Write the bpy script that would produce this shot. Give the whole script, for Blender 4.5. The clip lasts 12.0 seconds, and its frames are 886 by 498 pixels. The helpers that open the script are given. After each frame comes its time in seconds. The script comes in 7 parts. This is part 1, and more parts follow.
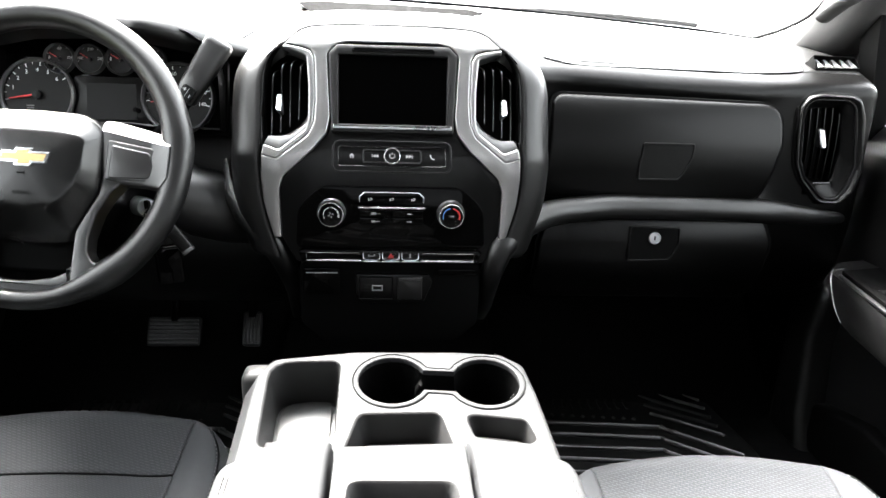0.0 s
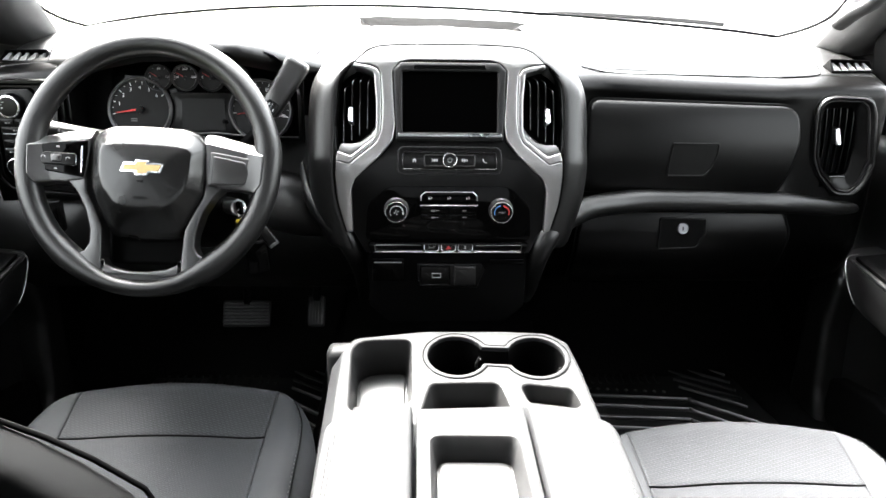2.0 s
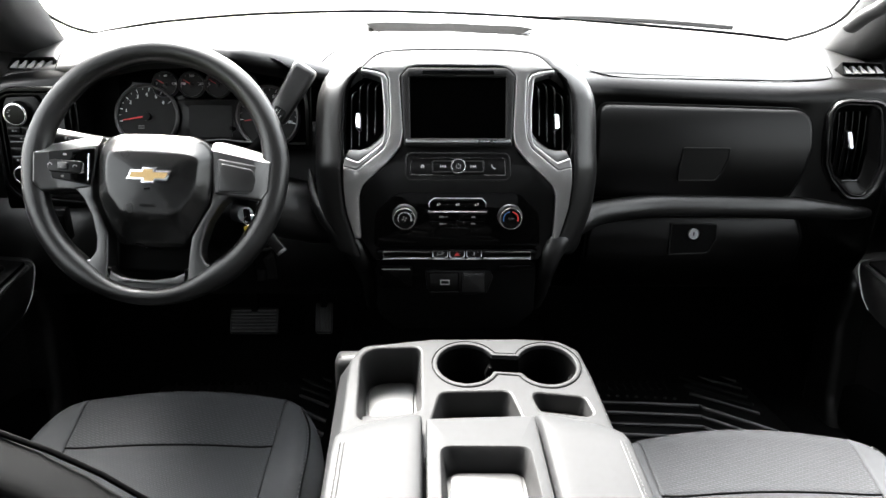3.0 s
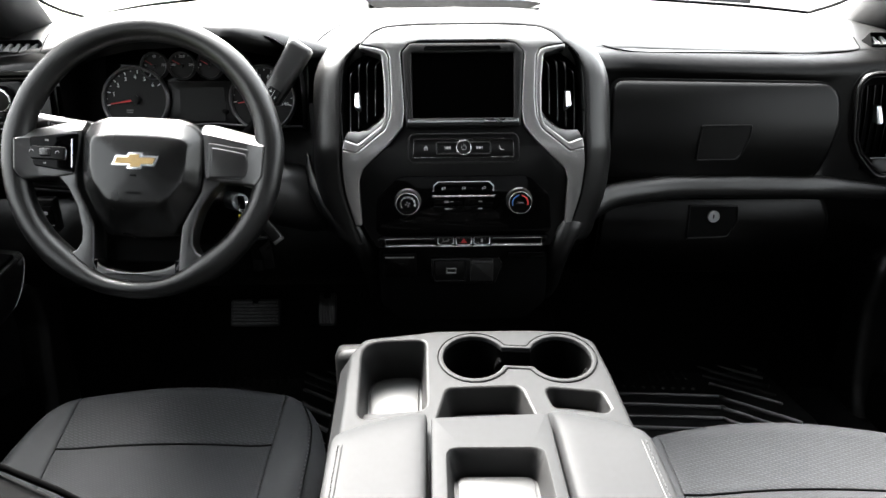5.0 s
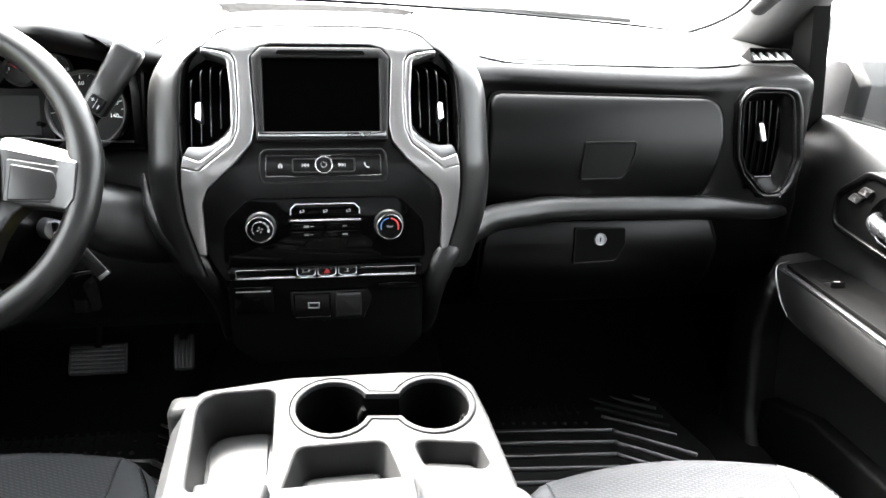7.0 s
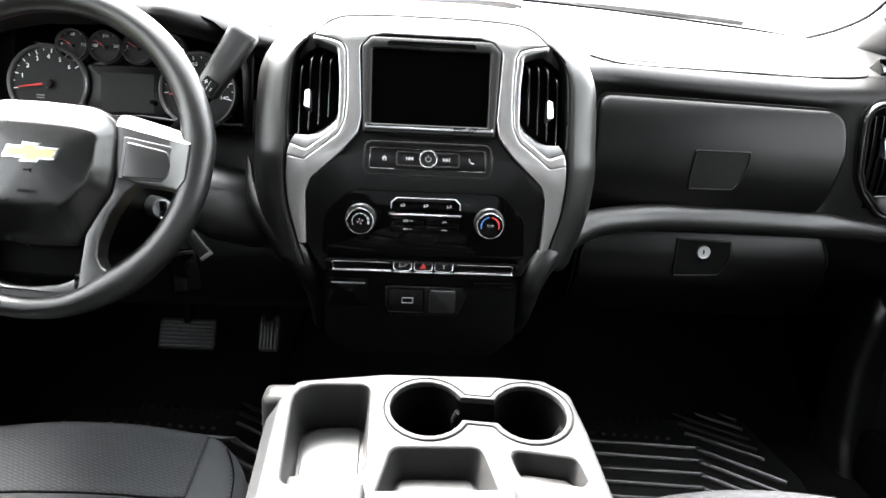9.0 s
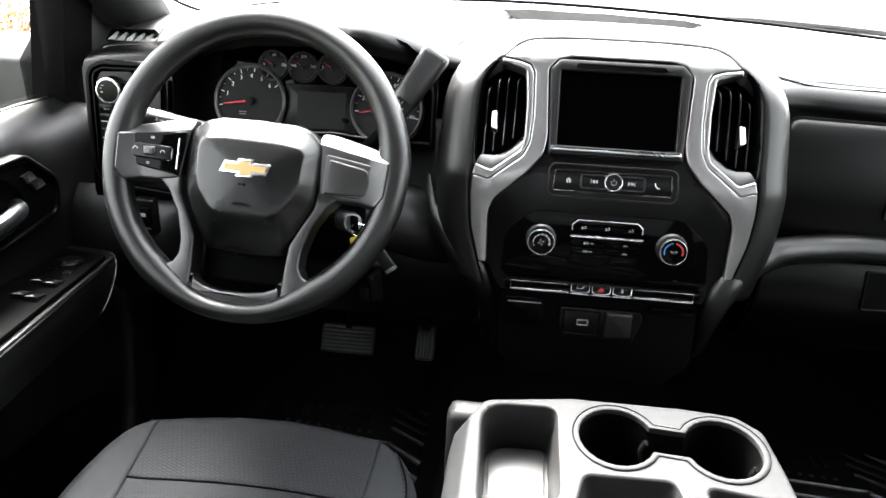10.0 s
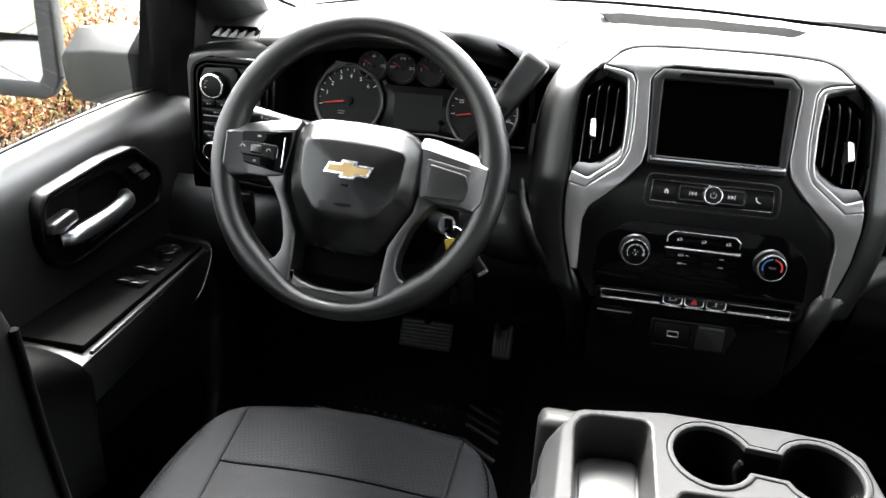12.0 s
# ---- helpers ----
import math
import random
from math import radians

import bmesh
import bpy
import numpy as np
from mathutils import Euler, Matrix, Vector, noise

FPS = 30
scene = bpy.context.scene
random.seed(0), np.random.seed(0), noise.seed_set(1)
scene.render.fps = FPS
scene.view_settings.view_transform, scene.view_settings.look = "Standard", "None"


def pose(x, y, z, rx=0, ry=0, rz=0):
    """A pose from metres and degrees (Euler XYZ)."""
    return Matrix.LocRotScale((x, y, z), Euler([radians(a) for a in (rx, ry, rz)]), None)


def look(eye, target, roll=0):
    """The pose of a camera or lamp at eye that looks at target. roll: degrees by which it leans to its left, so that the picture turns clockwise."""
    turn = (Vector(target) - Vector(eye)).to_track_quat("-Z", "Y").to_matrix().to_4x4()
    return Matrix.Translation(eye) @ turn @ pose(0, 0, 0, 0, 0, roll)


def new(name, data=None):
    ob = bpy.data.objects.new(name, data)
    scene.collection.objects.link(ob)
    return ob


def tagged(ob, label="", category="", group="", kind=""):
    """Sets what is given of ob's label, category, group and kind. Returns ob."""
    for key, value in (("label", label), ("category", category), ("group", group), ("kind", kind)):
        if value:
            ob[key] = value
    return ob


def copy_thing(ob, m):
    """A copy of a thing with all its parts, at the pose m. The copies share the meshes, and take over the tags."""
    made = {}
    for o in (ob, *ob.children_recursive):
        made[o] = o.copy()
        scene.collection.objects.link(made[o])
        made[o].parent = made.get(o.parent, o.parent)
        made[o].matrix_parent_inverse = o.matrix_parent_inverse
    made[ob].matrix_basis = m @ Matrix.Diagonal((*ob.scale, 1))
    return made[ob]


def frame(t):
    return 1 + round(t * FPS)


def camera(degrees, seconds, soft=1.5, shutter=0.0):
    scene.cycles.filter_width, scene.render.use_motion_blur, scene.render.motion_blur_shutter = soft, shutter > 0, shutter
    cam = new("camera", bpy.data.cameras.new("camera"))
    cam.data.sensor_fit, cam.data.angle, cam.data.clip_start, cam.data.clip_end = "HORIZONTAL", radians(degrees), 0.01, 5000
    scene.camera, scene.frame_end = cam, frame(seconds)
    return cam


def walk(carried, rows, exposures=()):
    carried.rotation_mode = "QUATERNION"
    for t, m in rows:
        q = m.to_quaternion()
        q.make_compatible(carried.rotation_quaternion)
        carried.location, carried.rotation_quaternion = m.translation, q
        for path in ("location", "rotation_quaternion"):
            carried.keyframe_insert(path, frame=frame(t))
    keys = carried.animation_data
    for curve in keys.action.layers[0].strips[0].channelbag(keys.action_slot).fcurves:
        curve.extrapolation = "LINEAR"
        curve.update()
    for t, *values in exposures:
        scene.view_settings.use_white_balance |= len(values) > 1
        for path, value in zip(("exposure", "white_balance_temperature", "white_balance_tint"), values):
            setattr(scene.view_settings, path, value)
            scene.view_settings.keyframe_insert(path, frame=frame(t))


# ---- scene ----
cam = camera(60.0, 12.0)

PATH = [
    (0, (-0.006, -1.07, 0.867), (0.14, 0.807, 0.193), 2.2),
    (0.5, (-0.01, -1.137, 0.907), (0.104, 0.74, 0.226), 2.3),
    (1, (-0.028, -1.171, 0.924), (0.051, 0.697, 0.213), 1.4),
    (1.5, (-0.044, -1.199, 0.93), (0.036, 0.677, 0.24), 1.4),
    (2, (-0.055, -1.206, 0.938), (0.017, 0.656, 0.212), 1.0),
    (2.5, (-0.057, -1.201, 0.936), (0.004, 0.661, 0.209), 0.6),
    (3, (-0.058, -1.195, 0.937), (-0.003, 0.673, 0.222), 0.6),
    (5, (-0.05, -1.134, 0.91), (-0.021, 0.723, 0.168), -0.4),
    (5.5, (-0.047, -1.098, 0.9), (0.079, 0.776, 0.212), 0.9),
    (6, (-0.033, -1.05, 0.88), (0.171, 0.813, 0.18), 0.8),
    (6.5, (-0.013, -1.028, 0.867), (0.238, 0.836, 0.186), 0.5),
    (6.7, (-0.001, -1.021, 0.863), (0.288, 0.843, 0.197), 1.1),
    (8.3, (0.007, -0.991, 0.855), (0.285, 0.863, 0.16), 2.4),
    (8.5, (0.0, -0.989, 0.859), (0.248, 0.863, 0.145), 2.7),
    (9, (-0.037, -0.982, 0.862), (0.084, 0.889, 0.167), 3.4),
    (9.5, (-0.09, -0.985, 0.869), (-0.158, 0.896, 0.19), 3.8),
    (10, (-0.126, -0.986, 0.879), (-0.3, 0.88, 0.183), 2.7),
    (10.5, (-0.15, -0.991, 0.887), (-0.381, 0.87, 0.192), 3.4),
    (11, (-0.168, -0.988, 0.892), (-0.466, 0.856, 0.176), 4.1),
    (11.5, (-0.176, -0.993, 0.896), (-0.491, 0.844, 0.17), 4.3),
    (12, (-0.173, -0.995, 0.899), (-0.493, 0.839, 0.168), 3.4),
]
walk(cam, [(t, look(eye, target, roll)) for t, eye, target, roll in PATH], [(0.0, 5.5), (0.5, 5.72), (1.5, 5.6), (2.0, 5.5), (2.5, 5.05), (5.0, 4.5), (5.5, 4.85), (6.0, 5.5), (6.5, 5.84), (8.5, 5.86), (9.5, 5.7), (10.0, 5.35), (10.5, 5.1), (12.0, 4.95)])

# ---- world, sun and exposure ----
world = bpy.data.worlds.new("overcast_sky")
scene.world = world
world.use_nodes = True
wn, wl = world.node_tree.nodes, world.node_tree.links
sky = wn.new("ShaderNodeTexSky")
sky.sky_type, sky.sun_disc = "NISHITA", False
sky.sun_elevation, sky.sun_rotation = radians(51), radians(-31)
sky.air_density, sky.dust_density, sky.ozone_density = 1.0, 4.0, 0.4
haze = wn.new("ShaderNodeHueSaturation")
haze.inputs["Saturation"].default_value = 0.12
wl.new(sky.outputs[0], haze.inputs["Color"])
wl.new(haze.outputs[0], wn["Background"].inputs[0])
wn["Background"].inputs[1].default_value = 0.15

sun_data = bpy.data.lights.new("sun", "SUN")
sun_data.energy, sun_data.angle, sun_data.color = 3.4, radians(30), (1.0, 0.97, 0.93)
sun = new("sun", sun_data)
sun.matrix_world = look((0, 0, 0), (0.32, -0.53, -0.78))


# ---- materials ----
def mat(name, colour, rough=0.5, metal=0.0, grain=0.0, scale=900.0, mottle=0.15, coat=0.0, spec=0.5, tex="NOISE"):
    """A surface with large uneven tone, fine relief and uneven gloss."""
    m = bpy.data.materials.new(name)
    m.use_nodes = True
    nt, b = m.node_tree, m.node_tree.nodes["Principled BSDF"]
    tc = nt.nodes.new("ShaderNodeTexCoord")
    big = nt.nodes.new("ShaderNodeTexNoise")
    big.inputs["Scale"].default_value, big.inputs["Detail"].default_value = 9.0, 5.0
    nt.links.new(tc.outputs["Object"], big.inputs["Vector"])
    ramp = nt.nodes.new("ShaderNodeMix")
    ramp.data_type = "RGBA"
    lo, hi = [c * (1 - mottle) for c in colour], [min(1.0, c * (1 + mottle)) for c in colour]
    ramp.inputs["A"].default_value, ramp.inputs["B"].default_value = (*lo, 1), (*hi, 1)
    nt.links.new(big.outputs["Fac"], ramp.inputs["Factor"])
    nt.links.new(ramp.outputs["Result"], b.inputs["Base Color"])
    rr = nt.nodes.new("ShaderNodeMapRange")
    rr.inputs["To Min"].default_value, rr.inputs["To Max"].default_value = max(0.0, rough - 0.03), min(1.0, rough + 0.03)
    nt.links.new(big.outputs["Fac"], rr.inputs["Value"])
    nt.links.new(rr.outputs["Result"], b.inputs["Roughness"])
    b.inputs["Metallic"].default_value = metal
    b.inputs["Coat Weight"].default_value = coat
    b.inputs["Coat Roughness"].default_value = 0.08
    b.inputs["Specular IOR Level"].default_value = spec
    if grain:
        fine = nt.nodes.new("ShaderNodeTexVoronoi" if tex == "VORONOI" else "ShaderNodeTexNoise")
        fine.inputs["Scale"].default_value = scale
        nt.links.new(tc.outputs["Object"], fine.inputs["Vector"])
        bump = nt.nodes.new("ShaderNodeBump")
        bump.inputs["Strength"].default_value, bump.inputs["Distance"].default_value = grain, 0.00012 if tex == "VORONOI" else 0.0006
        nt.links.new(fine.outputs[0], bump.inputs["Height"])
        nt.links.new(bump.outputs[0], b.inputs["Normal"])
    return m


def woven(name, colour, light, scale=260.0):
    """Seat cloth: short slanting dashes of lighter yarn in rows on a dark ground."""
    m = mat(name, colour, 0.9, grain=0.0, mottle=0.2, spec=0.08)
    nt, b = m.node_tree, m.node_tree.nodes["Principled BSDF"]
    tc = nt.nodes.new("ShaderNodeTexCoord")
    mp = nt.nodes.new("ShaderNodeMapping")
    mp.inputs["Rotation"].default_value = (0, 0, radians(24))
    nt.links.new(tc.outputs["Object"], mp.inputs["Vector"])
    brick = nt.nodes.new("ShaderNodeTexBrick")
    brick.inputs["Scale"].default_value = scale
    brick.inputs["Color1"].default_value, brick.inputs["Color2"].default_value = (1, 1, 1, 1), (0.75, 0.75, 0.75, 1)
    brick.inputs["Mortar"].default_value = (0, 0, 0, 1)
    brick.inputs["Mortar Size"].default_value = 0.2
    brick.inputs["Brick Width"].default_value, brick.inputs["Row Height"].default_value = 1.3, 0.62
    nt.links.new(mp.outputs[0], brick.inputs["Vector"])
    mix = nt.nodes.new("ShaderNodeMix")
    mix.data_type = "RGBA"
    mix.inputs["B"].default_value = (*light, 1)
    old = b.inputs["Base Color"].links[0].from_socket
    nt.links.new(old, mix.inputs["A"])
    nt.links.new(brick.outputs["Color"], mix.inputs["Factor"])
    nt.links.new(mix.outputs["Result"], b.inputs["Base Color"])
    bump = nt.nodes.new("ShaderNodeBump")
    bump.inputs["Strength"].default_value, bump.inputs["Distance"].default_value = 0.5, 0.0008
    nt.links.new(brick.outputs["Color"], bump.inputs["Height"])
    nt.links.new(bump.outputs[0], b.inputs["Normal"])
    return m


def g(v):
    return (v, v, v)


M_PAD = mat("black_grained_soft_plastic", g(0.0009), 0.38, grain=0.8, scale=900, tex="VORONOI", mottle=0.12, spec=0.38)
M_LID = mat("black_grained_lid_plastic", g(0.0002), 0.33, grain=0.8, scale=900, tex="VORONOI", mottle=0.12, spec=0.13)
# Black louvre plastic made paler: the sky's sheen is in its colour.
M_LOUVRE = mat("sheen_lightened_louvre_plastic", g(0.09), 0.45, mottle=0.08, spec=0.3)
M_HARD = mat("black_grained_hard_plastic", g(0.0005), 0.30, grain=0.08, scale=1300, tex="VORONOI", mottle=0.15, spec=0.17)
M_DARK = mat("matt_black_plastic", g(0.0006), 0.65, grain=0.15, scale=1500, spec=0.03)
M_GLOSS = mat("gloss_black_plastic", g(0.0008), 0.06, mottle=0.1, spec=0.06)
M_SCREEN = mat("dark_screen_glass", g(0.0003), 0.10, mottle=0.05, spec=0.0)
M_SILVER = mat("satin_grey_paint", (0.29, 0.2875, 0.285), 0.30, metal=0.9, mottle=0.05, grain=0.03, scale=2500)
M_CHROME = mat("bright_chrome", g(0.85), 0.26, metal=1.0, mottle=0.06)
M_SATIN = mat("satin_chrome", (0.42, 0.43, 0.45), 0.28, metal=1.0, mottle=0.05)
M_KNURL = mat("dark_ribbed_metal", g(0.16), 0.3, metal=1.0, mottle=0.08)
M_CONSOLE = mat("grey_grained_console_plastic", (0.0140, 0.0143, 0.0147), 0.6, grain=0.12, scale=1500, tex="VORONOI", mottle=0.06, spec=0.06)
M_VINYL = mat("grey_armrest_vinyl", (0.0132, 0.0135, 0.0139), 0.6, grain=0.25, scale=700, tex="VORONOI", mottle=0.07, spec=0.08)
M_BIN = mat("dark_grey_bin_plastic", g(0.0035), 0.55, grain=0.2, scale=1500, spec=0.3)
M_BINMAT = mat("grey_rubber_bin_liner", g(0.0062), 0.5, grain=0.1, scale=1600, mottle=0.06)
M_RIM = mat("grained_steering_wheel_urethane", g(0.0024), 0.33, grain=0.9, scale=1050, tex="VORONOI", mottle=0.12, spec=0.42)
M_HUB = mat("fine_grained_airbag_cover", g(0.0013), 0.27, grain=0.3, scale=1100, tex="VORONOI", mottle=0.1, spec=0.42)
M_SPOKE = mat("satin_dark_grey_plastic", g(0.006), 0.30, grain=0.05, scale=2000, mottle=0.08, spec=0.6)
M_ARM = mat("satin_black_spoke_plastic", g(0.0010), 0.24, grain=0.12, scale=900, tex="VORONOI", mottle=0.1, spec=1.0)
M_FRAME = mat("satin_charcoal_spoke_plastic", g(0.0030), 0.38, grain=0.12, scale=1200, tex="VORONOI", mottle=0.1, spec=0.75)
M_STALK = mat("black_lever_plastic", g(0.0006), 0.3, grain=0.06, scale=1200, mottle=0.1, spec=0.45)
M_FUNNEL = mat("charcoal_screen_surround", g(0.0022), 0.4, grain=0.08, scale=1500, mottle=0.1, spec=0.25)
M_CLOTH = mat("dark_grey_seat_cloth", (0.0245, 0.0255, 0.0271), 0.85, grain=0.3, scale=1800, mottle=0.15, spec=0.08)
M_WEAVE = woven("woven_dark_grey_seat_cloth", (0.0180, 0.0187, 0.0199), (0.0310, 0.0322, 0.0341), 140.0)
M_WEAVE2 = woven("fine_dark_grey_seat_cloth", (0.0185, 0.0192, 0.0204), (0.0275, 0.0286, 0.0304), 190.0)
# Seat cloth coloured near black for the backrest's side away from the light.
M_BACK = mat("shade_darkened_seat_cloth", g(0.0009), 0.75, grain=0.3, scale=1500, spec=0.06)
M_CARPET = mat("black_carpet", g(0.0015), 0.95, grain=0.8, scale=1400, mottle=0.3, spec=0.05)
M_RUBBER = mat("black_rubber", g(0.004), 0.55, grain=0.2, scale=1500, mottle=0.2, spec=0.1)
# Headliner darker than usual cloth, to send less light back down.
M_HEAD = mat("darkened_headliner_cloth", g(0.07), 0.9, grain=0.4, scale=2000, mottle=0.06, spec=0.1)
M_PILLAR = mat("grey_pillar_plastic", g(0.02), 0.6, grain=0.25, scale=1500, mottle=0.06)
M_DOOR = mat("black_grained_door_plastic", g(0.0018), 0.36, grain=0.9, scale=850, tex="VORONOI", mottle=0.2, spec=0.6)
M_WHITE = mat("white_printing", g(0.22), 0.5)
M_GREY = mat("grey_printing", g(0.10), 0.5)
M_RED = mat("red_printing", (0.22, 0.008, 0.008), 0.5)
M_PRINT = mat("white_dial_printing", g(0.75), 0.5)
M_NEEDLE = mat("red_needle_plastic", (0.55, 0.05, 0.05), 0.4)
M_RING = mat("satin_grey_dial_ring", g(0.05), 0.3, spec=0.6, mottle=0.08)
M_BLUE = mat("blue_printing", (0.02, 0.08, 0.22), 0.5)
M_GOLD = mat("gold_emblem_fill", (0.36, 0.25, 0.11), 0.35, metal=0.5, grain=0.1, scale=1500)
M_YELLOW = mat("yellow_plastic_tag", (0.22, 0.155, 0.004), 0.5)
M_DIAL = mat("dark_grey_dial_face", g(0.0035), 0.6, mottle=0.1, spec=0.2)
M_PAINT = mat("white_car_paint", g(0.75), 0.25, coat=0.8, mottle=0.03)
M_MIRRORBODY = mat("grey_mirror_housing_plastic", (0.0055, 0.0057, 0.0061), 0.5, grain=0.2, scale=1500)
M_MIRROR = mat("mirror_glass", g(0.9), 0.02, metal=1.0, mottle=0.02)
M_ASPHALT = mat("asphalt", g(0.03), 0.9, grain=0.7, scale=120, mottle=0.3)
M_GRASS = mat("grass", (0.034, 0.042, 0.017), 0.9, mottle=0.4)
M_LEAF = mat("autumn_leaves", (0.050, 0.024, 0.017), 0.8, mottle=0.5)
M_TWIG = mat("grey_brown_twigs", (0.030, 0.021, 0.016), 0.9, mottle=0.4)


def glass(name, tint, ior=1.45):
    m = bpy.data.materials.new(name)
    m.use_nodes = True
    nt = m.node_tree
    nt.nodes.clear()
    out, mx = nt.nodes.new("ShaderNodeOutputMaterial"), nt.nodes.new("ShaderNodeMixShader")
    tr, gl, fr = nt.nodes.new("ShaderNodeBsdfTransparent"), nt.nodes.new("ShaderNodeBsdfGlossy"), nt.nodes.new("ShaderNodeFresnel")
    tr.inputs[0].default_value = (*tint, 1)
    gl.inputs["Roughness"].default_value = 0.02
    fr.inputs[0].default_value = ior
    nt.links.new(fr.outputs[0], mx.inputs[0])
    nt.links.new(tr.outputs[0], mx.inputs[1])
    nt.links.new(gl.outputs[0], mx.inputs[2])
    nt.links.new(mx.outputs[0], out.inputs[0])
    return m


M_GLASS = glass("window_glass", (0.93, 0.95, 0.94))
M_SIDEGLASS = glass("tinted_side_glass", (0.46, 0.472, 0.466))
# Rubber of the mat ridges and pedal ribs, paler than the mat sheet.
M_MATRIDGE = mat("paler_black_rubber", g(0.010), 0.35, grain=0.2, scale=1500, mottle=0.25)
# Glass for the unseen rear panes, dark to keep daylight off the dashboard.
M_PRIVACY = glass("daylight_cutting_glass", (0.08, 0.082, 0.084))
# Unseen rear trim, coloured near black so the dashboard mirrors less.
M_REAR = mat("light_cutting_rear_trim", g(0.004), 0.8, grain=0.3, scale=1200, spec=0.15)
M_STICK = mat("faint_grey_print", g(0.0012), 0.6)


# ---- mesh helpers ----
def V(*a):
    return Vector(a)


def thing(name, label, category, at=(0, 0, 0), group="", kind=""):
    ob = new(name)
    ob.location = at
    ob.empty_display_size = 0.05
    return tagged(ob, label, category, group, kind)


def part(name, bm, material, parent=None, label="", smooth=35, m=None):
    """Links a bmesh as one mesh object; its coordinates are the place's own."""
    if m is not None:
        bm.transform(m)
    bmesh.ops.recalc_face_normals(bm, faces=bm.faces)
    me = bpy.data.meshes.new(name)
    bm.to_mesh(me)
    bm.free()
    me.materials.append(material)
    if smooth:
        me.shade_smooth()
        me.set_sharp_from_angle(angle=radians(smooth))
    ob = new(name, me)
    if parent is not None:
        ob.parent = parent
        ob.matrix_parent_inverse = Matrix.Translation(-parent.location)
    if label:
        ob["label"] = label
    return ob


def face_to(ob, point):
    """Turns an open sheet so that its front looks at the point."""
    me, p = ob.data, Vector(point)
    if sum((p - f.center).dot(f.normal) for f in me.polygons) < 0:
        me.flip_normals()
    return ob


def rpoly(pts, r, n=4):
    """A polygon with its corners rounded by radius r (a number, or one for each corner)."""
    out, k = [], len(pts)
    for i in range(k):
        p, a, b = Vector(pts[i]), Vector(pts[i - 1]), Vector(pts[(i + 1) % k])
        ri = r[i] if isinstance(r, (list, tuple)) else r
        da, db = a - p, b - p
        half = da.angle(db, 3.1) / 2
        d = min(ri / max(math.tan(half), 0.05), 0.48 * da.length, 0.48 * db.length)
        s, e = p + da.normalized() * d, p + db.normalized() * d
        if ri <= 0 or d < 1e-6:
            out.append(p)
            continue
        for j in range(n + 1):
            t = j / n
            out.append((1 - t) ** 2 * s + 2 * t * (1 - t) * p + t ** 2 * e)
    return out


def area(pts):
    return 0.5 * sum(pts[i - 1][0] * pts[i][1] - pts[i][0] * pts[i - 1][1] for i in range(len(pts)))


def offs(pts, d):
    """The outline moved inwards by d."""
    pts = [Vector((p[0], p[1])) for p in pts]
    s = 1 if area(pts) > 0 else -1
    out, k = [], len(pts)
    for i in range(k):
        e0, e1 = pts[i] - pts[i - 1], pts[(i + 1) % k] - pts[i]
        if e0.length < 1e-9 or e1.length < 1e-9:
            out.append(pts[i])
            continue
        e0.normalize(), e1.normalize()
        n0, n1 = Vector((-e0.y, e0.x)) * s, Vector((-e1.y, e1.x)) * s
        nn = n0 + n1
        nn = nn.normalized() if nn.length > 1e-6 else n0
        out.append(pts[i] + nn * (d / max(0.4, nn.dot(n0))))
    return out


def around(poly, c, n=84):
    """The outline as seen from c, at n even angles."""
    out = []
    for i in range(n):
        a = 2 * math.pi * i / n
        e, best = Vector((math.cos(a), math.sin(a))), 0.0
        for k in range(len(poly)):
            p, q = Vector(poly[k - 1]) - Vector(c), Vector(poly[k]) - Vector(c)
            den = e.x * (q.y - p.y) - e.y * (q.x - p.x)
            if abs(den) < 1e-9:
                continue
            t = (p.x * (q.y - p.y) - p.y * (q.x - p.x)) / den
            f = (p.x * e.y - p.y * e.x) / den
            if t > 0 and -1e-6 <= f <= 1 + 1e-6:
                best = max(best, t)
        out.append(Vector(c) + e * best)
    return out


def bridge(bm, loops, closed=True, cap0=False, cap1=False):
    rows = [[bm.verts.new(p) for p in lp] for lp in loops]
    for a, b in zip(rows, rows[1:]):
        k = len(a)
        for i in range(k if closed else k - 1):
            j = (i + 1) % k
            bm.faces.new((a[i], a[j], b[j], b[i]))
    if cap0:
        bm.faces.new(rows[0])
    if cap1:
        bm.faces.new(rows[-1])
    return rows


def prism(bm, pts, w0, w1, bev=0.0, seg=2, cap0=True, concave=False):
    """A plate with the outline pts from height w0 to w1, its upper edge rounded."""
    up = [(p[0], p[1]) for p in pts]
    loops = [[V(x, y, w0) for x, y in up]]
    if bev <= 0:
        loops.append([V(x, y, w1) for x, y in up])
    else:
        sg = 1 if w1 > w0 else -1
        for i in range(seg + 1):
            a = math.pi / 2 * i / seg
            o = offs(up, bev * (1 - math.cos(a)))
            loops.append([V(p[0], p[1], w1 - sg * bev * (1 - math.sin(a))) for p in o])
    rows = bridge(bm, loops, True, cap0, not concave)
    if concave:
        last = rows[-1]
        es = [bm.edges.get((last[i - 1], last[i])) for i in range(len(last))]
        bmesh.ops.triangle_fill(bm, edges=es, use_beauty=True, use_dissolve=False)
    return bm


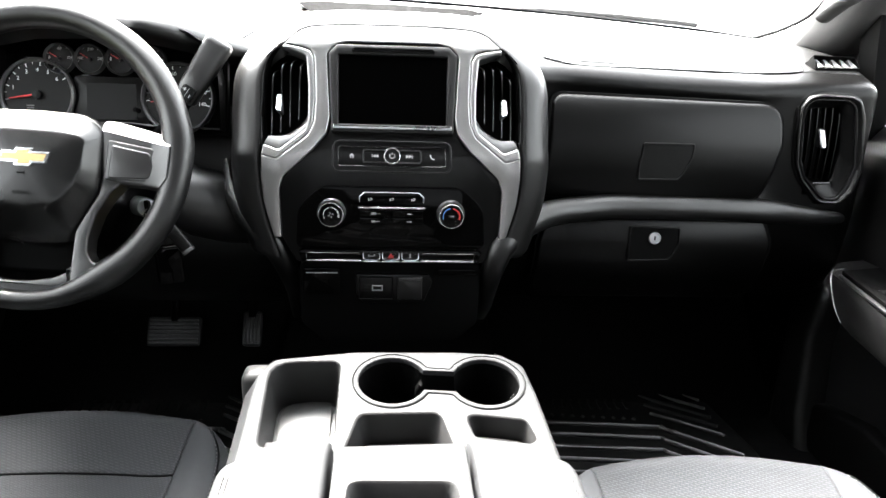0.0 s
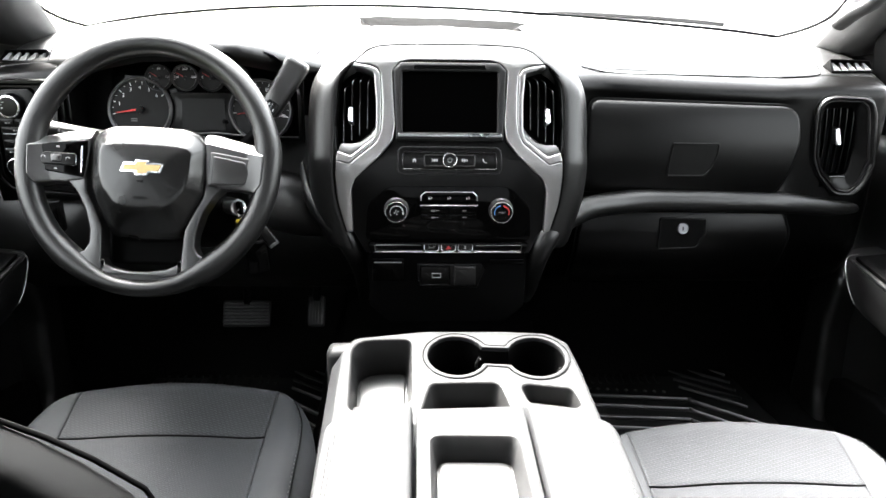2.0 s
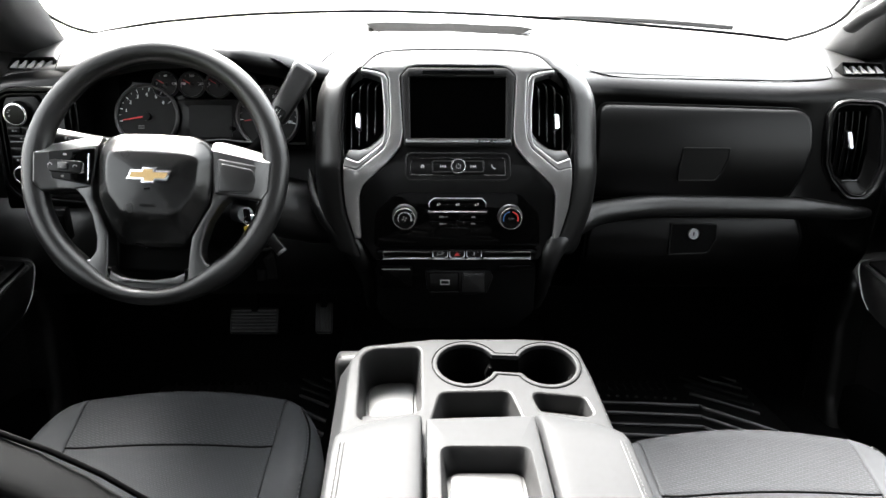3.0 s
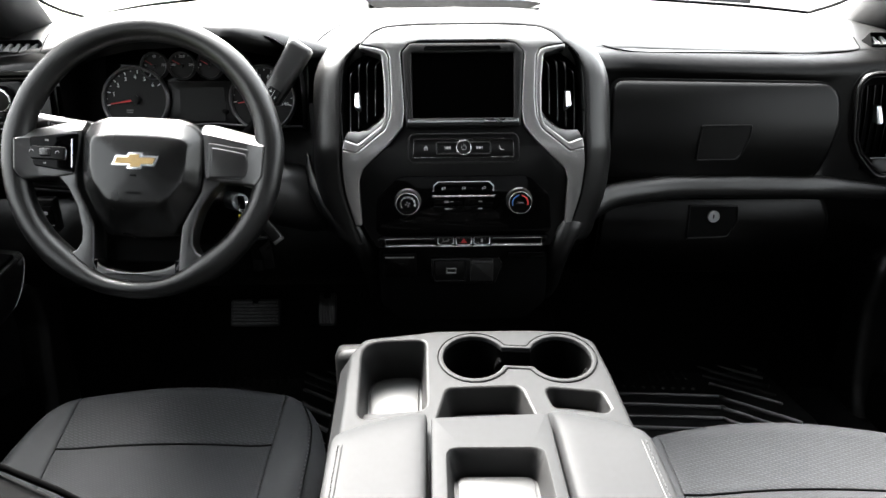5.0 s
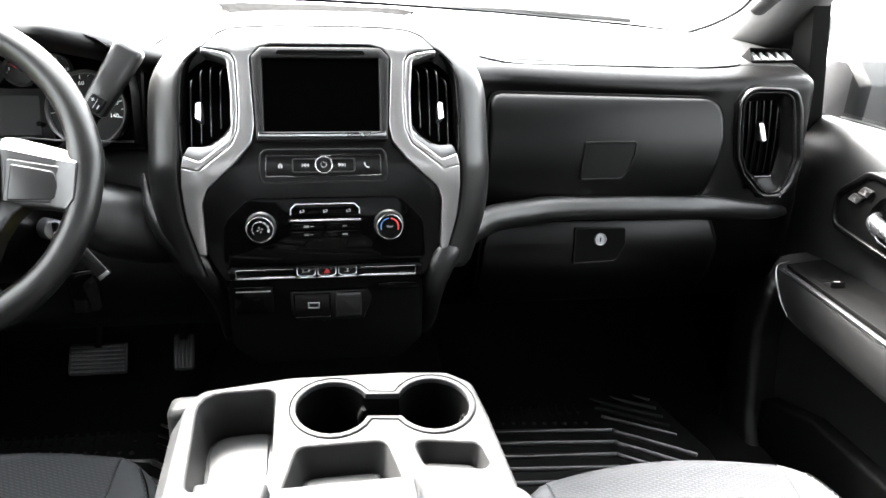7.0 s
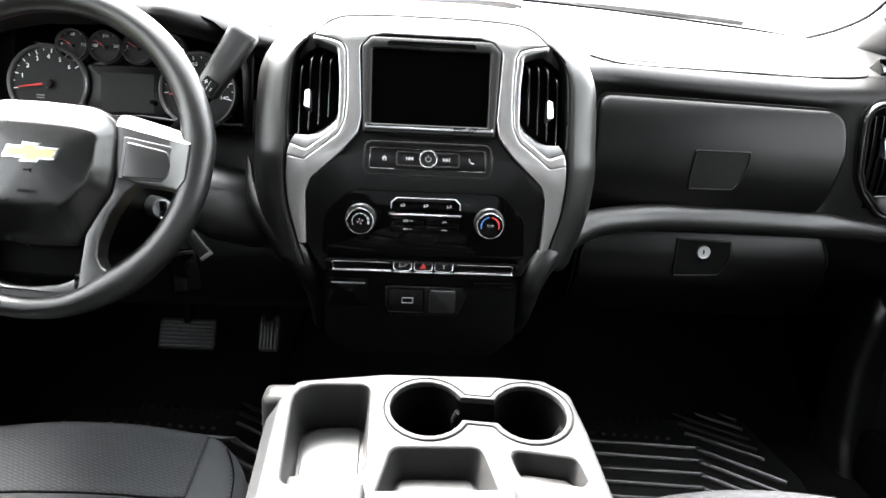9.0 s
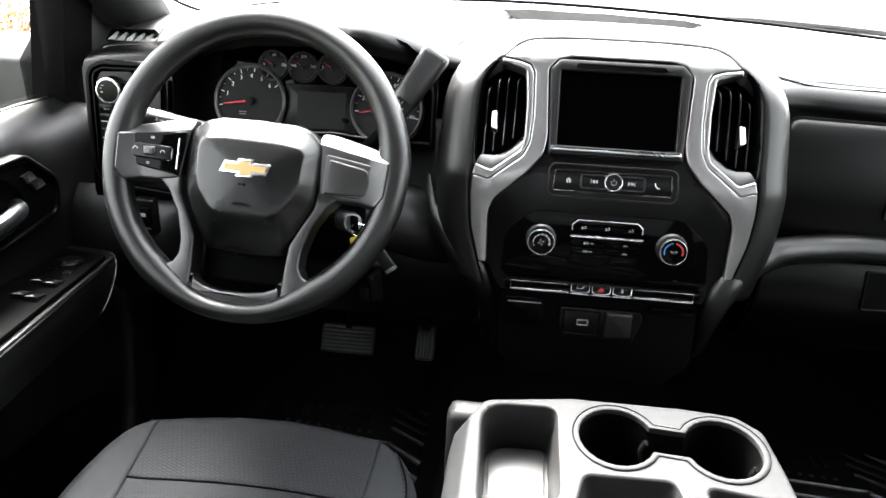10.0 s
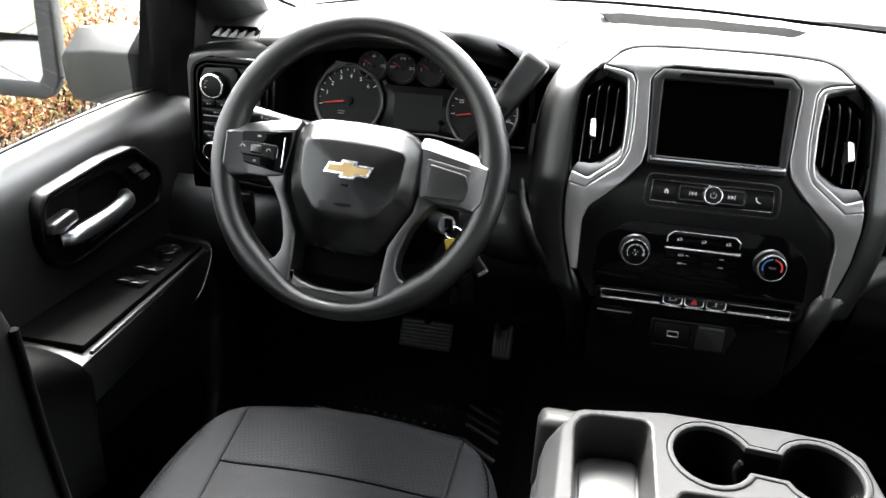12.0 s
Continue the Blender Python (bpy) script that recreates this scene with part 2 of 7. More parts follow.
def frame_ring(bm, outer, inner, w_out, w_top, w_in, bev=0.002):
    """A raised rim between two outlines with the same number of points."""
    o, i = [Vector((p[0], p[1])) for p in outer], [Vector((p[0], p[1])) for p in inner]
    mix = lambda t: [a.lerp(b, t) for a, b in zip(o, i)]
    loops = []
    for t, w in ((0, w_out), (0, w_top - bev), (0.08, w_top - bev * 0.3), (0.2, w_top), (0.8, w_top), (0.92, w_top - bev * 0.3), (1, w_top - bev), (1, w_in)):
        loops.append([V(p.x, p.y, w) for p in mix(t)])
    bridge(bm, loops)
    return bm


def plate(bm, outer, holes, w):
    """A flat sheet with holes."""
    edges = []
    for lp in (outer, *holes):
        vs = [bm.verts.new((p[0], p[1], w)) for p in lp]
        edges += [bm.edges.new((vs[i - 1], vs[i])) for i in range(len(vs))]
    bmesh.ops.triangle_fill(bm, edges=edges, use_beauty=True, use_dissolve=False)
    return bm


def tube(bm, pts, r, n=8, closed=False, flat=1.0, up=None):
    """A round or flattened bar along a line; r may be a list."""
    pts = [Vector(p) for p in pts]
    k, loops, side = len(pts), [], None
    for i, p in enumerate(pts):
        a = pts[i - 1] if (i or closed) else p
        b = pts[(i + 1) % k] if (i < k - 1 or closed) else p
        d = (b - a).normalized()
        ref = Vector(up) if up else (side if side is not None else (Vector((0, 0, 1)) if abs(d.z) < 0.9 else Vector((1, 0, 0))))
        s = (ref - d * ref.dot(d)).normalized()
        side = s
        t = d.cross(s)
        ri = r[i] if isinstance(r, (list, tuple)) else r
        loops.append([p + (s * math.cos(2 * math.pi * j / n) * flat + t * math.sin(2 * math.pi * j / n)) * ri for j in range(n)])
    if closed:
        loops.append(loops[0])
    bridge(bm, loops, True, not closed, not closed)
    if closed:
        bmesh.ops.remove_doubles(bm, verts=bm.verts, dist=1e-6)
    return bm


def lathe(bm, prof, n=28):
    """A turned body round local z from (radius, height) pairs."""
    loops = [[V(r * math.cos(2 * math.pi * i / n), r * math.sin(2 * math.pi * i / n), z) for i in range(n)] for r, z in prof]
    bridge(bm, loops, True, True, True)
    return bm


def box(bm, x0, x1, y0, y1, z0, z1, bev=0.0, r=0.0):
    pts = [(x0, y0), (x1, y0), (x1, y1), (x0, y1)]
    prism(bm, rpoly(pts, r, 4) if r else pts, z0, z1, bev)
    return bm


def smooth_line(pts, n=6):
    """A Catmull-Rom line through the points."""
    p = [Vector(q) for q in pts]
    p = [2 * p[0] - p[1]] + p + [2 * p[-1] - p[-2]]
    out = []
    for i in range(1, len(p) - 2):
        for j in range(n):
            t = j / n
            out.append(0.5 * ((2 * p[i]) + (p[i + 1] - p[i - 1]) * t + (2 * p[i - 1] - 5 * p[i] + 4 * p[i + 1] - p[i + 2]) * t * t
                              + (3 * p[i] - p[i - 1] - 3 * p[i + 1] + p[i + 2]) * t ** 3))
    out.append(p[-2])
    return out


def leaning(x, y, z, lean, turn=0, spin=0):
    """A frame on a panel that leans back: u to the right, v up along it, w out of it towards the cab."""
    a = radians(lean)
    m = Matrix(((1, 0, 0, 0), (0, math.sin(a), -math.cos(a), 0), (0, math.cos(a), math.sin(a), 0), (0, 0, 0, 1)))
    return Matrix.Translation((x, y, z)) @ pose(0, 0, 0, 0, 0, turn) @ m @ pose(0, 0, 0, 0, 0, spin)


def words(name, text, size, m, material, parent, squeeze=1.0, label=""):
    """Printed letters, as a thin mesh."""
    cu = bpy.data.curves.new(name, "FONT")
    cu.body, cu.size, cu.align_x, cu.align_y, cu.extrude, cu.resolution_u = text, size, "CENTER", "CENTER", 0.0001, 2
    tmp = bpy.data.objects.new("letters", cu)
    me = tmp.to_mesh()
    bm = bmesh.new()
    bm.from_mesh(me)
    tmp.to_mesh_clear()
    bpy.data.objects.remove(tmp)
    bpy.data.curves.remove(cu)
    bm.transform(Matrix.Diagonal((squeeze, 1, 1, 1)))
    return part(name, bm, material, parent, label, 0, m)


def bars(bm, rows):
    """Small flat printed bars: (u, v, width, height)."""
    for u, v, w, h in rows:
        box(bm, u - w / 2, u + w / 2, v - h / 2, v + h / 2, 0, 0.0003)
    return bm


# ---- large structure: cab shell, glass, floor, ground ----
GROUND_Z = -0.78


def loft_sections(bm, sections):
    """Open strips joined section by section."""
    bridge(bm, sections, closed=False)
    return bm


def sheet(bm, sections, thick, way):
    """A loft of open sections with a thickness along way."""
    w = Vector(way) * thick
    loops = [[Vector(p) for p in s] + [Vector(p) + w for p in reversed(s)] for s in sections]
    bridge(bm, loops, True, True, True)
    return bm


bm = bmesh.new()
bmesh.ops.create_grid(bm, x_segments=2, y_segments=2, size=400)
tagged(part("ground", bm, M_ASPHALT, None, "", 0, Matrix.Translation((0, 0, GROUND_Z))), "grey asphalt ground that reaches the horizon", "ground", kind="structure")

bm = bmesh.new()
box(bm, -0.86, 0.86, -1.95, 0.75, -0.06, 0.0)
tagged(part("floor", bm, M_CARPET, None), "black carpeted floor of the truck cab", "floor", kind="structure")

# toe board and firewall in front of the feet
bm = bmesh.new()
prof = [(0.30, 0.0), (0.42, 0.03), (0.55, 0.14), (0.64, 0.30), (0.68, 0.50), (0.71, 0.74)]
sheet(bm, [[V(x, y, z) for y, z in prof] for x in (-0.86, -0.4, 0.0, 0.4, 0.86)], 0.03, (0, 1, -0.3))
tagged(part("wall_front", bm, M_CARPET, None), "black carpeted toe board below the dashboard", "toe board", kind="structure")

# transmission tunnel
bm = bmesh.new()
tun = [(-0.27, 0.0), (-0.22, 0.07), (-0.12, 0.10), (0.12, 0.10), (0.22, 0.07), (0.27, 0.0)]
bridge(bm, [[V(x, y, z * f) for x, z in tun] for y, f in ((-1.2, 0.8), (-0.1, 0.9), (0.3, 1.2), (0.6, 2.2))], closed=False)
tagged(part("floor_tunnel", bm, M_CARPET, None), "black carpeted hump along the middle of the floor", "floor", kind="structure")

# roof and headliner, out of view; darkened so the trim mirrors less of it
bm = bmesh.new()
xs = [-0.82, -0.70, -0.45, 0.0, 0.45, 0.70, 0.82]
zs = [1.18, 1.24, 1.27, 1.285, 1.27, 1.24, 1.18]
sheet(bm, [[V(x, y, z - d) for x, z in zip(xs, zs)] for y, d in ((-0.27, 0.02), (-0.5, 0.0), (-1.4, 0.0), (-1.95, 0.04))], 0.05, (0, 0, 1))
tagged(part("ceiling", bm, M_HEAD, None), "unseen cloth headliner of the cab roof, darkened to cut reflected light", "ceiling", kind="structure")

# rear wall with its window, out of view and near black to cut reflections
bm = bmesh.new()
plate(bm, [(-0.86, 0), (0.86, 0), (0.78, 1.2), (-0.78, 1.2)], [rpoly([(-0.6, 0.72), (0.6, 0.72), (0.56, 1.1), (-0.56, 1.1)], 0.04)], 0)
bmesh.ops.solidify(bm, geom=bm.faces[:], thickness=0.05)
tagged(part("wall_back", bm, M_REAR, None, "", 0, Matrix.Translation((0, -1.95, 0)) @ pose(0, 0, 0, 90, 0, 0)), "unseen rear cab wall with a window opening, darkened to cut reflections", "wall", kind="structure")


def side_shell(s):
    """Pillars and rear door side of the cab, behind the front doors."""
    bm = bmesh.new()
    prof = [(0.90, 0.0), (0.93, 0.35), (0.94, 0.645), (0.955, 0.66)]
    sheet(bm, [[V(s * x, y, z) for x, z in prof] for y in (-1.95, -0.92)], 0.06, (s, 0, 0))
    return part("wall_left" if s < 0 else "wall_right", bm, M_DOOR, None)


for s in (-1, 1):
    tagged(side_shell(s), "black lower side wall of the rear cab", "wall", kind="structure")
    # Pillars added out of view to hold back light from behind.
    bm = bmesh.new()
    for y0, y1 in ((-0.98, -0.84), (-1.95, -1.78)):
        loops = [[V(s * (x), y, z) for x, y in ((0.90 - 0.16 * t, y0), (0.90 - 0.16 * t, y1), (0.96 - 0.16 * t, y1), (0.96 - 0.16 * t, y0))] for z, t in ((0.0, 0.0), (0.65, 0.0), (1.22, 1.0))]
        bridge(bm, loops, True, True, True)
    tagged(part("wall_pillar_left" if s < 0 else "wall_pillar_right", bm, M_REAR, None), "unseen upright roof pillars behind the front doors, darkened to cut light", "pillar", kind="structure")

# Rear panes added out of view, dark so little light enters from behind.
for s in (-1, 1):
    bm = bmesh.new()
    bridge(bm, [[V(s * 0.945, -0.90, 0.64), V(s * 0.945, -1.90, 0.64)], [V(s * 0.79, -0.90, 1.21), V(s * 0.79, -1.90, 1.21)]], closed=False)
    tagged(face_to(part("window_2" if s < 0 else "window_3", bm, M_PRIVACY, None, "", 0), (0, -1.2, 0.8)), "unseen rear door window, tinted dark to hold back daylight", "window", kind="structure")
bm = bmesh.new()
bridge(bm, [[V(-0.65, -1.96, 0.70), V(0.65, -1.96, 0.70)], [V(-0.6, -1.96, 1.14), V(0.6, -1.96, 1.14)]], closed=False)
tagged(face_to(part("window_4", bm, M_PRIVACY, None, "", 0), (0, -1.2, 0.8)), "unseen rear window, tinted dark to hold back daylight", "window", kind="structure")

# windscreen with its seal, front pillars
WSX = [-0.84, -0.75, -0.65, -0.45, -0.20, 0.0, 0.157, 0.35, 0.572, 0.72, 0.836]
WSZ = [0.755, 0.772, 0.786, 0.803, 0.811, 0.809, 0.803, 0.793, 0.777, 0.765, 0.752]
bm = bmesh.new()
low = [V(x, 0.735, z + 0.004) for x, z in zip(WSX, WSZ)]
sec = []
for t in (0.0, 0.33, 0.66, 1.0):
    sec.append([V(p.x * (1 - 0.14 * t), 0.735 - 1.02 * t, p.z + (1.25 - 0.05 * (p.x / 0.84) ** 2 - p.z) * t + 0.03 * math.sin(math.pi * t)) for p in low])
bridge(bm, sec, closed=False)
wind = tagged(part("window_1", bm, M_GLASS, None), "clear laminated windscreen glass", "windscreen", kind="structure")
wind.visible_shadow = False
face_to(wind, (0, -0.6, 0.7))
bm = bmesh.new()
seal = [V(x, 0.722, z) for x, z in zip(WSX, WSZ)]
seal = smooth_line([V(-0.80, 0.30, 0.93), V(-0.845, 0.48, 0.83), V(-0.85, 0.60, 0.785)] + [seal[0]], 5)[:-1] + smooth_line(seal, 4) + smooth_line([seal[-1], V(0.85, 0.60, 0.785), V(0.845, 0.48, 0.83), V(0.80, 0.30, 0.93)], 5)[1:]
tube(bm, seal, 0.0036, 6)
tagged(part("trim", bm, M_DARK, None), "thin black rubber seal along the windscreen base", "seal", kind="structure")


def pillar(s):
    bm = bmesh.new()
    loops = []
    for t in (0, 0.12, 0.3, 0.6, 1.0):
        c = V(0.845 - 0.13 * t, 0.44 - 0.72 * t, 0.74 + 0.48 * t)
        w, d = 0.052 - 0.012 * t, 0.16 - 0.07 * t
        shape = [(-0.9, 0.7), (-1, 0.2), (-0.8, -0.6), (-0.3, -1), (0.6, -1), (1, -0.6), (1, 0.8), (0, 1)]
        loops.append([V(s * (c.x + a * w), c.y + b * d * 0.6, c.z - b * d * 0.1) for a, b in shape])
    bridge(bm, loops, True, True, True)
    return bm


for s, nm in ((-1, "trim_pillar_left"), (1, "trim_pillar_right")):
    tagged(part(nm, pillar(s), M_PILLAR, None, "", 60), "light grey plastic trim of the windscreen pillar", "pillar", kind="structure")

# ---- dashboard ----
dash = thing("dashboard", "black grained plastic dashboard across the truck cab", "dashboard", (0, 0.3, 0.2))

DX = [-0.86, -0.838, -0.828, -0.815, -0.80, -0.72, -0.65, -0.60, -0.56, -0.50, -0.42, -0.34, -0.29, -0.255, -0.225, -0.195, -0.16, -0.13, 0.0, 0.13, 0.16, 0.195, 0.24, 0.30, 0.45, 0.60, 0.72, 0.80, 0.815, 0.828, 0.838, 0.86]
DYF = [0.34, 0.30, 0.25, 0.23, 0.222, 0.215, 0.17, 0.10, 0.06, 0.045, 0.045, 0.045, 0.07, 0.11, 0.14, 0.15, 0.13, 0.10, 0.10, 0.10, 0.13, 0.17, 0.195, 0.212, 0.22, 0.22, 0.22, 0.222, 0.23, 0.25, 0.30, 0.34]
DZF = [0.70, 0.708, 0.720, 0.728, 0.732, 0.742, 0.755, 0.775, 0.788, 0.801, 0.804, 0.798, 0.785, 0.768, 0.755, 0.748, 0.760, 0.779, 0.795, 0.779, 0.758, 0.748, 0.745, 0.742, 0.734, 0.728, 0.733, 0.732, 0.728, 0.720, 0.708, 0.70]


def along(x, xs, ys):
    return float(np.interp(x, xs, ys))


def top_line(x):
    yf, zf, zw = along(x, DX, DYF), along(x, DX, DZF), along(x, WSX, WSZ)
    k = min(1.0, max(0.0, (x - 0.26) / 0.05, (-0.64 - x) / 0.05))
    zm = 0.6 * max(zw, zf) + 0.4 * zw + 0.006
    dip = 0.014 * max(0.0, 1 - (x / 0.30) ** 2) ** 2
    return [V(x, 0.75, zw - 0.006), V(x, 0.60, zw + 0.001), V(x, 0.42, 0.5 * (zw + zm) - 0.7 * dip), V(x, max(0.30, yf + 0.10), 0.35 * zw + 0.65 * zf + 0.012 - dip), V(x, yf + 0.035, zf + 0.006),
            V(x, yf + 0.012, zf + 0.002)] + [a.lerp(b, k) for a, b in zip(
                (V(x, yf, zf - 0.006), V(x, yf - 0.004, zf - 0.016), V(x, yf + 0.006, zf - 0.028), V(x, yf + 0.03, zf - 0.04)),
                (V(x, yf + 0.002, zf - 0.001), V(x, yf + 0.001, zf - 0.003), V(x, yf + 0.004, zf - 0.012), V(x, yf + 0.02, zf - 0.03)))]


bm = bmesh.new()
fine = sorted(set([round(-0.86 + 0.02 * i, 3) for i in range(87)] + [0.815, 0.828, 0.838, -0.815, -0.828, -0.838]))
loft_sections(bm, [top_line(x) for x in fine])
part("top_pad", bm, M_PAD, dash, "black grained soft dashboard top", 60)

# thin joint between the top pad and the face on the passenger side
bm = bmesh.new()
tube(bm, smooth_line([V(0.196, 0.314, 0.7775), V(0.212, 0.244, 0.7595), V(0.248, 0.206, 0.7445), V(0.307, 0.195, 0.7350), V(0.40, 0.203, 0.7325), V(0.468, 0.209, 0.7308), V(0.55, 0.213, 0.7285), V(0.629, 0.216, 0.7278), V(0.695, 0.223, 0.7318), V(0.711, 0.257, 0.7395), V(0.716, 0.281, 0.7465)], 5), 0.0012, 5)
part("joint", bm, M_DARK, dash)
bm = bmesh.new()
tube(bm, smooth_line([V(-0.708, 0.209, 0.7435), V(-0.728, 0.271, 0.7535), V(-0.736, 0.310, 0.7625)], 5), 0.0012, 5)
part("joint", bm, M_DARK, dash)
# Dark line drawn along the crease between the pod and the pad.
bm = bmesh.new()
tube(bm, smooth_line([V(-0.234, 0.138, 0.7560), V(-0.230, 0.165, 0.7640), V(-0.222, 0.224, 0.7695), V(-0.198, 0.298, 0.7785), V(-0.167, 0.314, 0.7855)], 5), 0.0010, 5)
part("joint", bm, M_DARK, dash)

# passenger face behind the doors of the two compartments, with the opening of the outer vent
VENT_OUT = [(-0.066, 0.0635), (-0.053, 0.084), (-0.030, 0.0885), (0.023, 0.086), (0.039, 0.080), (0.051, 0.053), (0.066, -0.040), (0.058, -0.079), (0.037, -0.099), (-0.004, -0.0975), (-0.0395, -0.061), (-0.055, -0.0325), (-0.062, 0.014)]
VENT = [(0.74 + u * 0.97, 0.615 + v * 0.97) for u, v in VENT_OUT]
upper_half = [(0.2215, 0.7325), (0.205, 0.7300), (0.190, 0.7260), (0.178, 0.7190), (0.171, 0.7100), (0.1695, 0.7020), (0.171, 0.6960), (0.173, 0.6900)]
flat_half = [(0.2215, 0.7325), (0.210, 0.7295), (0.197, 0.7255), (0.185, 0.7205), (0.176, 0.7150), (0.1725, 0.7080), (0.172, 0.698), (0.172, 0.682)]
straight = [(0.172, 0.674 - 0.0095 * i) for i in range(13)]
lower_half = [(0.165, 0.53), (0.152, 0.513), (0.142, 0.50), (0.172, 0.40), (0.22, 0.33), (0.30, 0.28), (0.50, 0.26)]
lower_flat = [(0.172, 0.53), (0.172, 0.513), (0.170, 0.497), (0.180, 0.40), (0.22, 0.33), (0.30, 0.28), (0.50, 0.26)]
bm = bmesh.new()
secs = []
for x in [0.19 + 0.028 * i for i in range(17)] + [0.646 + 0.008 * i for i in range(25)]:
    dz = along(x, DX, DZF) - 0.734
    near = max(0.0, (0.27 - x) / 0.08)
    k = min(1.0, max(0.0, (x - 0.60) / 0.075))
    k = k * k * (3 - 2 * k)
    dy = along(x, [0.78, 0.80, 0.815, 0.828, 0.838], [0, 0.002, 0.010, 0.03, 0.08])
    mix = lambda p, q: [(c[0] + (d[0] - c[0]) * k, c[1] + (d[1] - c[1]) * k) for c, d in zip(p, q)]
    prof = mix(upper_half, flat_half) + straight + mix(lower_half, lower_flat)
    secs.append([V(x, y + dy - 0.045 * near * (z > 0.53), z + (dz if z > 0.685 else 0)) for y, z in prof])
loft_sections(bm, secs)


def within(x, z, pts):
    """True inside the outline."""
    hit = False
    for (x0, z0), (x1, z1) in zip(pts, pts[1:] + pts[:1]):
        if (z0 > z) != (z1 > z) and x < x0 + (z - z0) * (x1 - x0) / (z1 - z0):
            hit = not hit
    return hit


hole = [f for f in bm.faces if within(f.calc_center_median().x, f.calc_center_median().z, VENT)]
bmesh.ops.delete(bm, geom=hole, context="FACES")
part("passenger_panel", bm, M_LID, dash, "black grained passenger side dashboard face", 50)

# rounded ledge that sweeps down beside the centre stack
bm = bmesh.new()
led = smooth_line([V(0.152, 0.10, 0.33), V(0.150, 0.05, 0.37), V(0.150, 0.018, 0.415), V(0.154, 0.002, 0.452), V(0.165, 0.001, 0.485), V(0.186, 0.020, 0.503), V(0.217, 0.050, 0.512), V(0.254, 0.084, 0.515), V(0.31, 0.112, 0.515), V(0.38, 0.126, 0.517), V(0.50, 0.13, 0.515), V(0.62, 0.132, 0.511), V(0.70, 0.146, 0.500), V(0.76, 0.160, 0.492), V(0.80, 0.185, 0.486), V(0.82, 0.23, 0.480), V(0.832, 0.34, 0.478)], 5)
tube(bm, led, [0.010 + 0.011 * min(1.0, i / 22) - 0.015 * min(1.0, max(0.0, (i - len(led) + 26) / 18)) for i in range(len(led))], 14, flat=0.85)
part("ledge", bm, M_PAD, dash, "rounded black ledge below the upper compartment", 80)
bm = bmesh.new()
led = smooth_line([V(-0.150, 0.10, 0.33), V(-0.150, 0.06, 0.39), V(-0.156, 0.022, 0.441), V(-0.172, 0.010, 0.482), V(-0.196, 0.018, 0.507), V(-0.219, 0.036, 0.528), V(-0.241, 0.062, 0.552), V(-0.252, 0.095, 0.59)], 5)
tube(bm, led, [0.010 + 0.009 * min(1.0, i / 14) - 0.017 * max(0.0, (i - 24) / (len(led) - 24)) for i in range(len(led))], 14, flat=0.85)
part("ledge", bm, M_PAD, dash, "rounded black edge beside the centre stack", 80)

# driver's knee panel
bm = bmesh.new()
knee = [(0.16, 0.66), (0.115, 0.60), (0.10, 0.54), (0.105, 0.45), (0.14, 0.36), (0.22, 0.30), (0.45, 0.27)]
side_knee = [(0.20, 0.505), (0.185, 0.495), (0.165, 0.47), (0.155, 0.43), (0.165, 0.36), (0.22, 0.30), (0.45, 0.27)]
secs = []
for x, k in ((-0.86, 1.0), (-0.78, 1.0), (-0.70, 1.0), (-0.635, 0.9), (-0.61, 0.3), (-0.59, 0.0), (-0.5, 0.0), (-0.35, 0.0), (-0.24, 0.0), (-0.17, 0.0)):
    secs.append([V(x, y0 + (y1 - y0) * k, z0 + (z1 - z0) * k) for (y0, z0), (y1, z1) in zip(knee, side_knee)])
loft_sections(bm, secs)
part("knee_panel", bm, M_PAD, dash, "black plastic panel below the steering column", 60)

# left face with the switch panel and vent opening
bm = bmesh.new()
lface = [(0.2215, 0.7325), (0.205, 0.728), (0.190, 0.721), (0.180, 0.708), (0.178, 0.50), (0.19, 0.47)]
loft_sections(bm, [[V(x, y, z + (along(x, DX, DZF) - 0.734 if z > 0.68 else 0)) for y, z in lface] for x in (-0.82, -0.79, -0.76, -0.70, -0.66, -0.625)])
part("driver_end_panel", bm, M_HARD, dash, "", 50)

# centre pod round the stack: (u, v, w) on a panel that bends at v = 0
UP_A, N_A = V(0, math.sin(radians(21.5)), math.cos(radians(21.5))), V(0, -math.cos(radians(21.5)), math.sin(radians(21.5)))
UP_B, N_B = V(0, math.sin(radians(4)), math.cos(radians(4))), V(0, -math.cos(radians(4)), math.sin(radians(4)))
ORG = V(0, 0.0048, 0.62)


def curl(v):
    """How far the panel falls back above the screen."""
    return 8.0 * (min(v, 0.19) - 0.15) ** 2 + 0.64 * max(0.0, v - 0.19) if v > 0.15 else 0.0


def on_stack(p):
    u, v, w = p
    k = min(1.0, max(0.0, (v + 0.05) / 0.10))
    a = radians(4 + 17.5 * k * k * (3 - 2 * k))
    return ORG + V(u, 0, 0) + (UP_A if v >= 0 else UP_B) * v + V(0, -math.cos(a), math.sin(a)) * (w - curl(v))


def bend(bm):
    for cut_v in (0.0, 0.152, 0.159, 0.166, 0.173, 0.180, 0.186):
        bmesh.ops.bisect_plane(bm, geom=bm.verts[:] + bm.edges[:] + bm.faces[:], plane_co=(0, cut_v, 0), plane_no=(0, 1, 0), dist=1e-6)
    for v in bm.verts:
        v.co = on_stack(v.co)
    return bm


def pad_height(x, y):
    ln = sorted(((p.y, p.z) for p in top_line(x)[:6]))
    return along(y, [q[0] for q in ln], [q[1] for q in ln])


